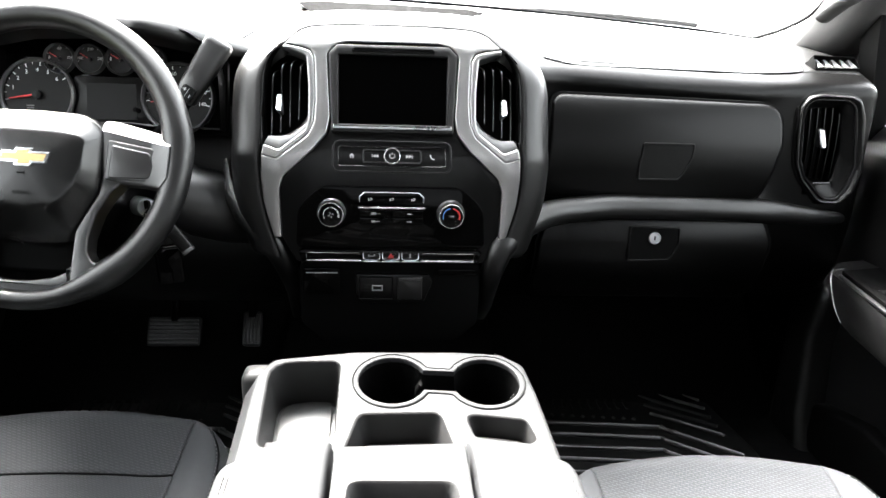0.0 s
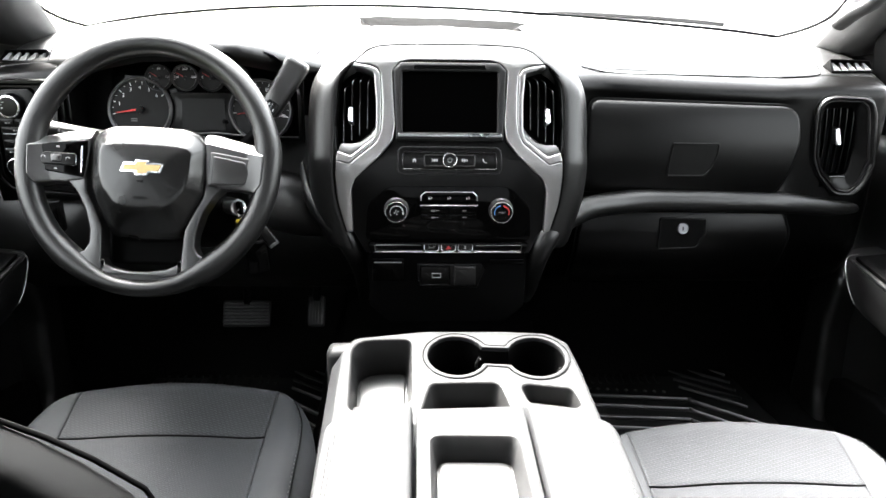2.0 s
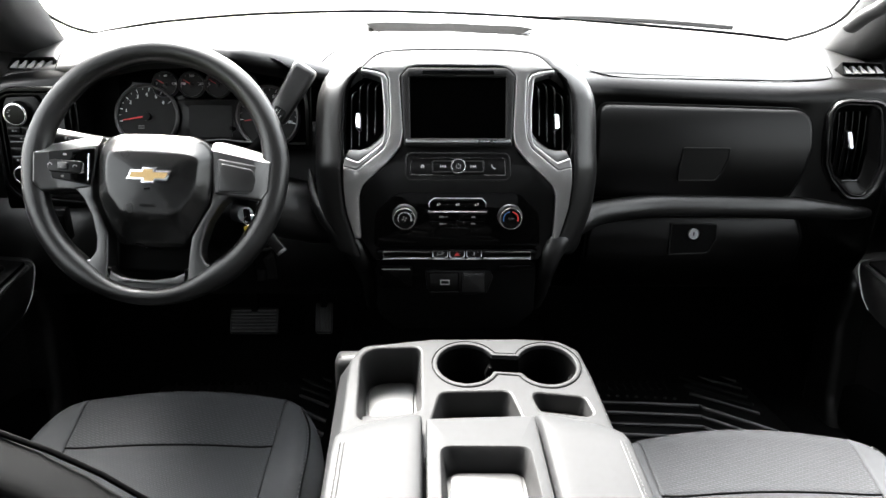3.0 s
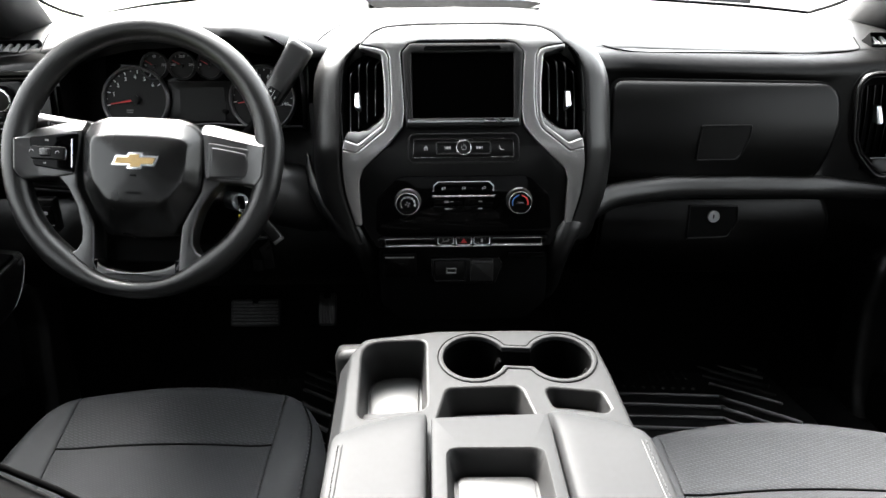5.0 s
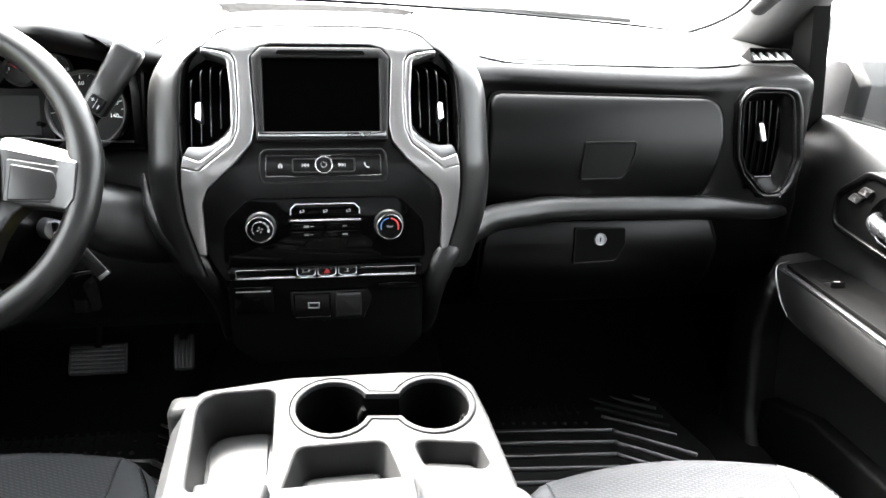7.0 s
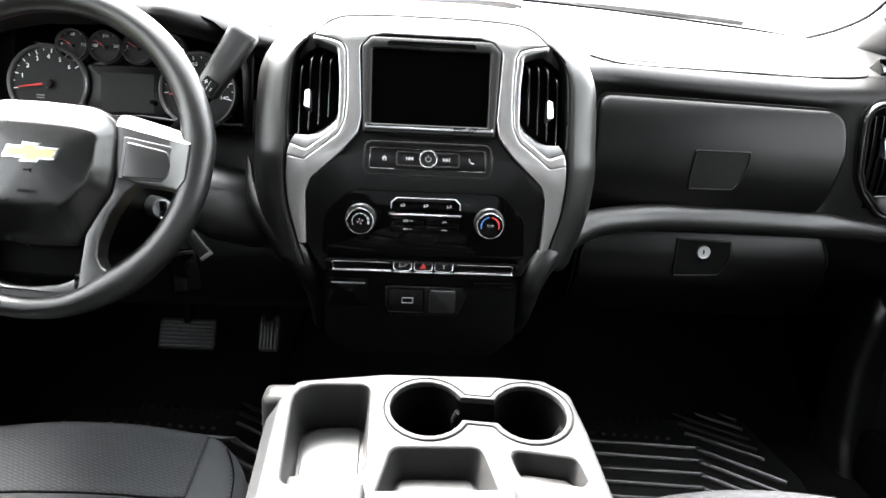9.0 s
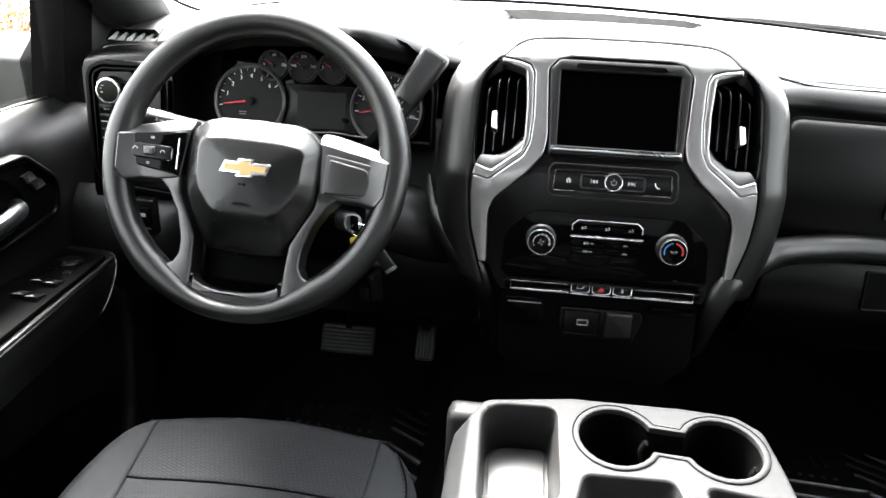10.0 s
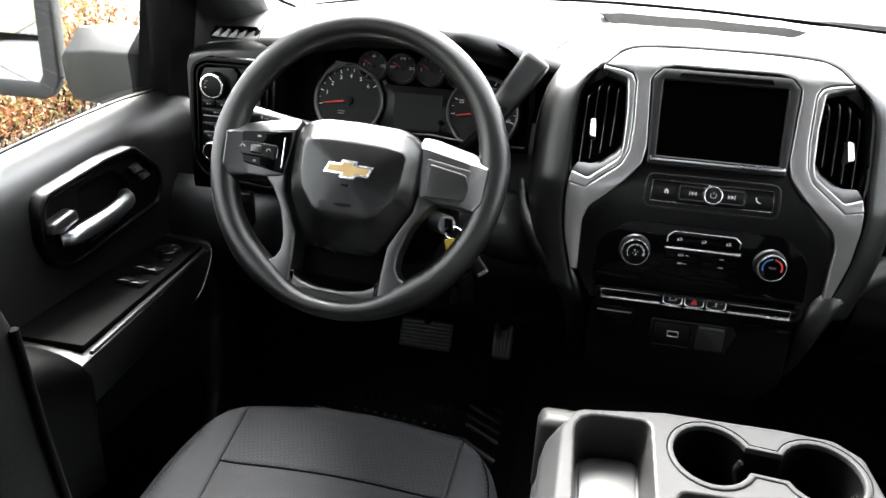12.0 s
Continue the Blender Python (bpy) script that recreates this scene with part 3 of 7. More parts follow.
pod = [(0.06, 0.190), (0.1035, 0.187), (0.121, 0.184), (0.137, 0.1755), (0.1516, 0.161), (0.162, 0.1535), (0.176, 0.137), (0.184, 0.1146), (0.186, 0.07), (0.186, 0.03), (0.187, 0.001), (0.187, -0.028), (0.183, -0.07), (0.171, -0.115), (0.160, -0.15)]
line = [(-x, v) for x, v in reversed(pod)] + pod
line = [(p.x, p.y) for p in smooth_line([V(x, v, 0) for x, v in line], 4)]
SIDE_ROLL = ((0.001, -0.03), (0.0, 0.003), (-0.002, 0.0045), (-0.008, 0.0035), (-0.018, 0.0005), (-0.029, -0.006), (-0.039, -0.018), (-0.047, -0.040), (-0.053, -0.08), (-0.058, -0.13), (-0.061, -0.20))
TOP_ROLL = ((0.002, -0.02), (0.0, 0.001), (0.003, 0.0040), (0.010, 0.0070), (0.026, 0.0105), (0.05, 0.0140), (0.08, 0.0160), (0.12, 0.0160), (0.16, 0.0125), (0.20, 0.005), (0.25, -0.012))
grow = [(o[0] - p[0], o[1] - p[1]) for o, p in zip(offs(line, -0.01), line)]
bm = bmesh.new()
rows = []
for (d, w), (ty, tz) in zip(SIDE_ROLL, TOP_ROLL):
    row = []
    for p, o, gr in zip(line, offs(line, d), grow):
        k = min(1.0, max(0.0, gr[1] / 0.0102))
        k = k * k * (3 - 2 * k)
        over = on_stack((p[0], p[1], 0.0)) + V(-d * 0.6 * gr[0] / 0.01, ty, tz)
        row.append(on_stack((o[0], max(o[1], -0.15), w)).lerp(over, k))
    rows.append(row)
bridge(bm, rows, closed=False)
part("centre_pod", bm, M_PAD, dash, "black grained pod round the centre stack", 60)

bm = bmesh.new()
tube(bm, [on_stack((p[0], p[1], 0.0045)) for p in offs(line, 0.0010)], 0.0010, 5)
part("pod_joint", bm, M_DARK, dash, "thin dark joint round the grey trim", 40)

# defroster slot on top of the pad
bm = bmesh.new()
slot_low = [V(-0.170, 0.375, 0), V(0.162, 0.368, 0), V(0.132, 0.345, 0), V(-0.145, 0.350, 0)]
rows = []
for i in range(25):
    t = i / 24
    a, b = slot_low[0].lerp(slot_low[1], t), slot_low[3].lerp(slot_low[2], t)
    rows.append([V(p.x, p.y, pad_height(p.x, p.y) + h) for p, h in ((a + V(0, 0.03, 0), 0.001), (a, 0.013), (a.lerp(b, 0.5), 0.007), (b, 0.0005))])
bridge(bm, rows, closed=False)
part("defrost_slot", bm, M_CARPET, dash, "long dark defroster slot", 0)


def corner_vent(s):
    """Fanned louvres at the outer end of the dashboard top."""
    ob = thing("defrost_vent", "small side window defroster grille with slanted louvres", "air vent", (s * 0.77, 0.235, 0.735), "side defroster grilles")
    m = Matrix.Translation((s * 0.766, 0.239, 0.7480)) @ pose(0, 0, 0, 56, 0, s * 4)
    bm = bmesh.new()
    o = rpoly([(-0.042, -0.013), (0.042, -0.011), (0.036, 0.011), (-0.042, 0.014)] if s > 0 else [(-0.042, -0.011), (0.042, -0.013), (0.042, 0.014), (-0.036, 0.011)], 0.003)
    frame_ring(bm, o, offs(o, 0.0012), -0.012, -0.001, -0.03, 0.0005)
    part("vent_frame", bm, M_DARK, ob, "", 40, m)
    bm = bmesh.new()
    prism(bm, offs(o, 0.001), -0.032, -0.026)
    part("recess", bm, M_DARK, ob, "", 40, m)
    # Louvres carry their bright sheen as a pale base colour.
    for k in range(5):
        bm = bmesh.new()
        u = -0.031 + 0.0155 * k
        low = [V(u - 0.006, -0.0095, 0.0), V(u + 0.006, -0.0095, 0.0), V(u + 0.0022 - 0.002 * s, 0.010, -0.009), V(u - 0.0022 - 0.002 * s, 0.010, -0.009)]
        bridge(bm, [low, [p - V(0, 0, 0.006) for p in low]], True, True, True)
        part("louvre", bm, M_LOUVRE, ob, "", 30, m)
    return ob


corner_vent(1)
corner_vent(-1)

# ---- compartments on the passenger side ----
G = leaning(0.45, 0.142, 0.60, 5)


def compartment(name, label, pts, r, bow, fwd, surface, crest):
    ob = thing(name, label, "glove box", (0.45, 0.15, 0.45))
    bm = bmesh.new()
    pl = rpoly(pts, r, 5)
    prism(bm, pl, -0.03, 0.0, 0.007, 4)
    lo, hi = min(p[1] for p in pl), max(p[1] for p in pl)
    for k in range(1, 12):
        bmesh.ops.bisect_plane(bm, geom=bm.verts[:] + bm.edges[:] + bm.faces[:], plane_co=(0, lo + (hi - lo) * k / 12, 0), plane_no=(0, 1, 0), dist=1e-6)
    for v in bm.verts:
        v.co.z -= bow * (v.co.y - (crest * hi + (1 - crest) * lo)) ** 2
    door = part("door", bm, surface, ob, "", 50, G @ Matrix.Translation((0, 0, fwd)))
    bm = bmesh.new()
    prism(bm, offs(pl, -0.0032), -0.03, -0.0052)
    for k in range(1, 12):
        bmesh.ops.bisect_plane(bm, geom=bm.verts[:] + bm.edges[:] + bm.faces[:], plane_co=(0, lo + (hi - lo) * k / 12, 0), plane_no=(0, 1, 0), dist=1e-6)
    for v in bm.verts:
        v.co.z -= bow * (v.co.y - (crest * hi + (1 - crest) * lo)) ** 2
    part("seal", bm, M_DARK, door, "dark gap round the door", 50, G @ Matrix.Translation((0, 0, fwd)))
    return ob, door


upper, udoor = compartment("upper_glove_box", "closed black plastic upper glove box with a recessed pull", [(-0.205, -0.072), (0.160, -0.072), (0.179, -0.022), (0.188, 0.020), (0.186, 0.086), (-0.195, 0.0955)], [0.01, 0.02, 0.05, 0.06, 0.034, 0.022], 2.2, 0.0185, M_LID, 0.42)
bm = bmesh.new()
hp = rpoly([(-0.046, 0.0224), (0.040, 0.0223), (0.0378, 0.0004), (0.0271, -0.0262), (0.0174, -0.038), (-0.052, -0.0388), (-0.051, -0.014)], [0.005, 0.005, 0.02, 0.02, 0.008, 0.005, 0.02])
frame_ring(bm, hp, offs(hp, 0.003), -0.002, 0.0024, -0.004, 0.001)
part("pull_frame", bm, M_LID, udoor, "", 40, G @ Matrix.Translation((0, 0, 0.0188)))
bm = bmesh.new()
prism(bm, offs(hp, 0.003), -0.002, 0.0006, 0, 2, True, True)
part("pull", bm, M_LID, udoor, "black recessed pull", 0, G @ Matrix.Translation((0, 0, 0.0188)))

lower, ldoor = compartment("lower_glove_box", "closed black plastic lower glove box with a round lock", [(-0.212, -0.26), (0.186, -0.26), (0.194, -0.145), (0.180, -0.1035), (-0.193, -0.1030), (-0.206, -0.145)], [0.02, 0.02, 0.03, 0.022, 0.020, 0.03], 4.5, 0.012, M_LID, 0.72)
GL = G @ Matrix.Translation((0, -0.148, 0.0125)) @ pose(0, 0, 0, -3, 0, 0) @ Matrix.Translation((0, 0.148, 0))
bm = bmesh.new()
hp = rpoly([(-0.0534, -0.1165), (0.033, -0.1185), (0.034, -0.147), (0.0184, -0.175), (-0.0552, -0.1775)], [0.004, 0.004, 0.02, 0.012, 0.004])
frame_ring(bm, hp, offs(hp, 0.003), -0.002, 0.0026, -0.004, 0.001)
part("latch_frame", bm, M_LID, ldoor, "", 40, GL)
bm = bmesh.new()
prism(bm, offs(hp, 0.003), -0.002, 0.0008, 0, 2, True, True)
part("latch", bm, M_DARK, ldoor, "", 0, GL)
bm = bmesh.new()
lathe(bm, [(0.0105, -0.001), (0.0105, 0.003), (0.0095, 0.0042), (0.0085, 0.0042), (0.008, 0.003), (0.0001, 0.003)], 28)
part("lock", bm, M_SATIN, ldoor, "round satin metal lock", 40, GL @ Matrix.Translation((-0.010, -0.137, 0)))
bm = bmesh.new()
box(bm, -0.0012, 0.0012, -0.0035, 0.0035, 0.0028, 0.0034)
part("keyhole", bm, M_DARK, ldoor, "", 0, GL @ Matrix.Translation((-0.010, -0.137, 0)))

# ---- outer air vents and driver's switch panel ----


def outer_vent(s):
    ob = thing("air_vent", "black side air vent with upright slats and a chrome tab" if s > 0 else "black side air vent beside the light switches", "air vent", (s * 0.74, 0.18, 0.5), "dashboard air vents")
    m = leaning(s * 0.74, 0.166, 0.615, 0 if s > 0 else 2)
    if s < 0:
        o = rpoly([(s * (x - 0.74), z - 0.615) for x, z in [(0.625, 0.66), (0.632, 0.708), (0.66, 0.716), (0.780, 0.715), (0.800, 0.706), (0.806, 0.69), (0.808, 0.545), (0.790, 0.519), (0.765, 0.515), (0.66, 0.505), (0.628, 0.56)]], 0.026, 6)
        for name, a, b, lift in (("outer_frame", -0.001, 0.006, 0.006), ("inner_frame", 0.0085, 0.012, 0.004)):
            bm = bmesh.new()
            frame_ring(bm, offs(o, a), offs(o, b), -0.02, lift, -0.02, 0.003)
            part(name, bm, M_LID, ob, "", 45, m)
        return ob, m, o
    c = (0.0, -0.006)
    o = around(rpoly(VENT_OUT, 0.02, 5), c)
    ring = around(rpoly([(-0.055, 0.064), (-0.042, 0.0775), (0.016, 0.077), (0.030, 0.066), (0.0495, -0.031), (0.0405, -0.070), (0.030, -0.089), (0.005, -0.0895), (-0.0336, -0.051), (-0.0446, -0.023)], 0.012, 5), c)
    slot = around(rpoly([(-0.0425, 0.0615), (0.0107, 0.0654), (0.0168, 0.052), (0.0265, -0.0124), (0.0213, -0.065), (-0.0107, -0.0653), (-0.0345, -0.042), (-0.0455, 0.0325)], 0.006, 5), c)
    bm = bmesh.new()
    bridge(bm, [[V(p[0], p[1], w) for p in offs(o, d)] for d, w in ((-0.008, -0.09), (-0.006, -0.014), (-0.004, -0.007), (-0.001, -0.004), (0.002, -0.004))])
    part("housing", bm, M_LID, ob, "black housing of the vent", 45, m)
    mix = lambda t, w: [V(p.x + (q.x - p.x) * t, p.y + (q.y - p.y) * t, w) for p, q in zip(o, ring)]
    bm = bmesh.new()
    bridge(bm, [mix(0, -0.012), mix(0, 0.001), mix(0.08, 0.0038), mix(0.22, 0.0048), mix(0.38, 0.0038), mix(0.5, -0.001), mix(0.62, -0.002), mix(0.72, 0.0012), mix(0.84, 0.0020), mix(0.96, 0.0008), mix(1, -0.004)])
    part("outer_frame", bm, M_PAD, ob, "", 45, m)
    bm = bmesh.new()
    funnel = lambda t, w: [V(p.x + (q.x - p.x) * t, p.y + (q.y - p.y) * t, w) for p, q in zip(ring, slot)]
    bridge(bm, [funnel(0, -0.003), funnel(0.15, -0.004), funnel(0.85, -0.012), funnel(1.0, -0.016), funnel(1.0, -0.045)])
    part("funnel", bm, M_HARD, ob, "", 45, m)
    bm = bmesh.new()
    prism(bm, offs(slot, -0.004), -0.055, -0.044)
    part("recess", bm, M_DARK, ob, "", 45, m)
    # Highlight at the foot of the opening, built as a paler bar.
    bm = bmesh.new()
    tube(bm, [V(-0.010, -0.066, -0.012), V(0.020, -0.0655, -0.012)], 0.0012, 6)
    part("lower_edge", bm, M_SPOKE, ob, "thin grey line for the highlight on the lower edge", 45, m)
    for k in range(5):
        bm = bmesh.new()
        a, b = V(-0.036 + 0.0128 * k, 0.0625, -0.017), V(-0.0290 + 0.0122 * k, -0.045 - 0.016 * min(1, k), -0.017)
        rows = [[a.lerp(b, t) + V(x, 0, z + 0.004 * math.sin(math.pi * t)) for x, z in ((-0.0007, -0.009), (-0.0007, 0.0), (0.0007, 0.0), (0.0007, -0.009))] for t in (0, 0.2, 0.5, 0.8, 1.0)]
        bridge(bm, rows, True, True, True)
        part("slat", bm, M_HARD, ob, "", 40, m)
    bm = bmesh.new()
    oo = rpoly([(-0.0190, -0.002), (-0.0095, -0.001), (-0.0105, 0.029), (-0.0200, 0.028)], 0.004, 4)
    prism(bm, oo, -0.018, 0.002, 0.0030, 3)
    for v in bm.verts:
        v.co.z -= 0.5 * (v.co.y - 0.013) if v.co.z > -0.01 else 0.0
    part("tab", bm, M_SATIN, ob, "chrome sliding tab", 45, m)
    return ob, m, o


outer_vent(1)
lvent, LM, LO = outer_vent(-1)
bm = bmesh.new()
prism(bm, offs(LO, 0.006), -0.03, -0.016)
part("recess", bm, M_DARK, lvent, "", 45, LM)
for k in range(4):
    bm = bmesh.new()
    u = 0.048 + 0.012 * k
    tube(bm, [V(u, -0.07, -0.008), V(u + 0.002, 0.0, -0.004), V(u + 0.004, 0.075, -0.008)], 0.007, 6, flat=0.1, up=(1, 0, 0))
    part("slat", bm, M_GLOSS, lvent, "", 40, LM)

switches = thing("headlight_switch_unit", "black panel with round headlight knob and rows of buttons", "light switches", (-0.78, 0.17, 0.52))
bm = bmesh.new()
prism(bm, rpoly([(-0.052, 0.068), (-0.044, 0.084), (0.006, 0.086), (0.014, 0.076), (0.016, -0.080), (-0.030, -0.085), (-0.053, -0.062)], 0.006), -0.016, 0.001, 0.002)
part("panel", bm, M_HARD, switches, "", 45, LM)


def turn_knob(ob, m, r, tall, ring=M_CHROME, cap=M_DARK, ribs=True):
    """A round knob: skirt, ribbed barrel, bright ring and dark cap."""
    bm = bmesh.new()
    lathe(bm, [(r * 1.06, 0), (r * 1.06, tall * 0.15), (r, tall * 0.22), (r * 0.96, tall * 0.82)], 40)
    part("barrel", bm, M_SATIN if ribs else M_HARD, ob, "", 40, m)
    bm = bmesh.new()
    lathe(bm, [(r * 0.97, tall * 0.80), (r * 0.97, tall * 0.95), (r * 0.9, tall), (r * 0.84, tall), (r * 0.82, tall * 0.96), (r * 0.8, tall * 0.8)], 40)
    part("ring", bm, ring, ob, "", 40, m)
    bm = bmesh.new()
    lathe(bm, [(r * 0.83, tall * 0.8), (r * 0.83, tall * 0.95), (r * 0.6, tall * 0.97), (0.0001, tall * 0.975)], 40)
    return part("cap", bm, cap, ob, "", 40, m)


lk = part("headlight_knob", lathe(bmesh.new(), [(0.024, -0.001), (0.024, 0.002), (0.022, 0.003)], 40), M_HARD, switches, "round black headlight knob with a silver ring", 40, LM @ Matrix.Translation((-0.0225, 0.0565, 0)))
km = LM @ Matrix.Translation((-0.0225, 0.0565, 0))
turn_knob(lk, km, 0.0205, 0.022, cap=M_HARD, ribs=False)
bm = bmesh.new()
bars(bm, [(-0.011, 0.004, 0.003, 0.001), (-0.008, 0.008, 0.004, 0.001), (-0.010, -0.002, 0.003, 0.002)])
part("marks", bm, M_WHITE, lk, "white printed marks", 0, km @ Matrix.Translation((0, 0, 0.0216)))
for row, (v, h, n) in enumerate(((0.0255, 0.013, 2), (0.0120, 0.011, 1), (-0.0125, 0.015, 1), (-0.0270, 0.010, 2))):
    for k in range(n):
        bm = bmesh.new()
        w = 0.050 / n
        u0 = -0.050 + k * w
        box(bm, u0 + 0.001, u0 + w - 0.001, v - h / 2, v + h / 2, 0, 0.004, 0.001, 0.0015)
        b = part("button", bm, M_HARD, switches, "", 45, LM)
        if n == 1:
            bm = bmesh.new()
            box(bm, u0 + 0.003, u0 + w - 0.004, v - h / 2 - 0.0012, v - h / 2 + 0.0004, 0.001, 0.0048)
            part("edge", bm, M_SATIN, b, "thin bright lower edge", 0, LM)
        bm = bmesh.new()
        bars(bm, [(u0 + w / 2 - 0.002, v, 0.003, 0.003), (u0 + w / 2 + 0.003, v, 0.004, 0.0012)])
        part("marks", bm, M_GREY, b, "pale printed symbols", 0, LM @ Matrix.Translation((0, 0, 0.0041)))
dk = part("dimmer_knob", lathe(bmesh.new(), [(0.018, -0.001), (0.018, 0.002), (0.017, 0.003)], 40), M_HARD, switches, "small round dimmer knob", 40, LM @ Matrix.Translation((-0.033, -0.053, 0)))
turn_knob(dk, LM @ Matrix.Translation((-0.033, -0.053, 0)), 0.016, 0.010, cap=M_DARK)
pb = thing("parking_brake_switch", "small black parking brake switch on the knee panel", "switch", (-0.70, 0.10, 0.46))
pm = leaning(-0.697, 0.104, 0.487, -3)
bm = bmesh.new()
box(bm, -0.017, 0.017, -0.03, 0.03, -0.01, 0.006, 0.002, 0.005)
part("housing", bm, M_HARD, pb, "", 45, pm)
bm = bmesh.new()
box(bm, -0.012, 0.012, -0.012, 0.018, 0.006, 0.009, 0.001, 0.002)
part("button", bm, M_DARK, pb, "", 45, pm)
bm = bmesh.new()
bars(bm, [(0, -0.016, 0.022, 0.002), (0, 0.006, 0.008, 0.006)])
part("marks", bm, M_WHITE, pb, "white printed marks", 0, pm @ Matrix.Translation((0, 0, 0.0091)))

# ---- centre stack ----
stack = thing("centre_stack", "satin grey and black centre stack trim of the dashboard", "dashboard trim", (0, 0.05, 0.35))
trim_line = [(0.1545, 0.1575), (0.1296, 0.1535), (0.117, 0.149), (0.1115, 0.139), (0.110, 0.1086), (0.109, 0.078), (0.111, 0.047), (0.119, 0.028), (0.1618, -0.006), (0.184, -0.001)]
trim_half = [(0.0, 0.190), (0.045, 0.190), (0.1035, 0.187), (0.121, 0.184), (0.137, 0.1755), (0.1516, 0.161)] + trim_line + [(0.1855, -0.028), (0.182, -0.07), (0.169, -0.120), (0.158, -0.120), (0.160, -0.05), (0.154, -0.031), (0.112, 0.0075), (0.0925, 0.032), (0.0885, 0.056), (0.0940, 0.1442), (0.083, 0.157), (0.065, 0.162), (0.0, 0.162)]
trim_r = [0, 0.02, 0.02, 0.01, 0.02, 0.004, 0.001, 0.01, 0.008, 0.01, 0.05, 0.05, 0.02, 0.015, 0.006, 0.003, 0.02, 0.03, 0.002, 0.002, 0.02, 0.02, 0.02, 0.02, 0.03, 0.012, 0.012, 0.01, 0]
bm = bmesh.new()
tp = rpoly([(x, v) for x, v in trim_half] + [(-x, v) for x, v in reversed(trim_half[1:-1])], trim_r + trim_r[-2:0:-1], 3)
prism(bm, tp, -0.03, 0.005, 0.0022, 3, cap0=False, concave=True)
part("grey_trim", bend(bm) and bm, M_SILVER, stack, "satin grey painted trim", 40)

panel_half = [(0.0, 0.162), (0.065, 0.162), (0.083, 0.157), (0.094, 0.1442), (0.0885, 0.056), (0.0925, 0.032), (0.112, 0.0075), (0.154, -0.031), (0.160, -0.05), (0.158, -0.118), (0.150, -0.136), (0.136, -0.158), (0.0, -0.158)]
bm = bmesh.new()
pp = rpoly(panel_half + [(-x, v) for x, v in reversed(panel_half[1:-1])], 0.006)
prism(bm, offs(pp, 0.0005), -0.04, 0.0, 0.001, 2, cap0=False, concave=True)
part("centre_panel", bend(bm) and bm, M_HARD, stack, "black plastic centre panel", 40)
bm = bmesh.new()
prism(bm, rpoly([(-0.136, -0.156), (0.136, -0.156), (0.134, -0.255), (0.10, -0.285), (-0.10, -0.285), (-0.134, -0.255)], 0.02), -0.05, -0.006, 0.004)
part("lower_panel", bend(bm) and bm, M_DARK, stack, "matt black lower panel", 40)
bm = bmesh.new()
cl = rpoly([(-0.134, -0.074), (-0.100, -0.043), (0.100, -0.043), (0.134, -0.074), (0.138, -0.136), (-0.138, -0.136)], [0.035, 0.035, 0.035, 0.035, 0.012, 0.012], 7)
prism(bm, cl, -0.005, 0.0015, 0.001)
part("climate_surface", bend(bm) and bm, M_GLOSS, stack, "gloss black climate control surface", 40)

MA = leaning(0, ORG.y, ORG.z, 21.5)
MB = leaning(0, ORG.y, ORG.z, 4)

screen = thing("touchscreen", "switched-off dark touchscreen with a chrome lower lip", "screen", (0, 0.02, 0.65))
bm = bmesh.new()
so = rpoly([(-0.0865, 0.032), (0.0865, 0.032), (0.0925, 0.145), (0.0795, 0.1585), (-0.0795, 0.1585), (-0.0925, 0.145)], [0.004, 0.004, 0.006, 0.006, 0.006, 0.006])
si = rpoly([(-0.076, 0.045), (0.076, 0.045), (0.077, 0.142), (0.0755, 0.143), (-0.0755, 0.143), (-0.077, 0.142)], [0.002] * 6)
frame_ring(bm, so, si, -0.01, 0.006, -0.005, 0.003)
part("bezel", bm, M_FUNNEL, screen, "dark grey sloping bezel", 30, MA)
bm = bmesh.new()
box(bm, -0.078, 0.078, 0.044, 0.144, -0.012, 0.0012)
part("display", bm, M_SCREEN, screen, "dark blank display", 30, MA)
bm = bmesh.new()
prism(bm, rpoly([(-0.0845, 0.0375), (0.0845, 0.0375), (0.0835, 0.0440), (0.0800, 0.0418), (-0.0800, 0.0418), (-0.0835, 0.0440)], [0.002, 0.002, 0.001, 0.002, 0.002, 0.001]), 0.0, 0.0085, 0.0012)
part("chrome_lip", bm, M_SATIN, screen, "satin chrome lip", 40, MA)
bm = bmesh.new()
prism(bm, rpoly([(-0.060, 0.147), (0.060, 0.147), (0.056, 0.154), (-0.056, 0.154)], 0.003), 0.005, 0.0085, 0.0015)
part("top_lip", bm, M_GLOSS, screen, "", 40, MA)

radio = thing("radio_controls", "black strip of radio buttons with a chrome-ringed power knob", "radio controls", (0, 0.0, 0.6))
bm = bmesh.new()
ro = rpoly([(-0.078, -0.0155), (0.078, -0.0155), (0.0765, 0.0145), (-0.0765, 0.0145)], 0.004)
frame_ring(bm, ro, offs(ro, 0.0025), -0.003, 0.003, -0.003, 0.001)
bend(bm)
part("strip_frame", bm, M_ARM, radio, "", 40)
bm = bmesh.new()
frame_ring(bm, offs(ro, -0.008), offs(ro, -0.0055), -0.003, 0.0012, -0.003, 0.0006)
bend(bm)
part("outer_ridge", bm, M_PAD, radio, "", 60)
bm = bmesh.new()
prism(bm, offs(ro, 0.002), -0.003, 0.0012)
bend(bm)
part("strip", bm, M_HARD, radio, "", 40)
MR = leaning(0, ORG.y, ORG.z, 17) @ Matrix.Translation((0, 0, 0.001))
bm = bmesh.new()
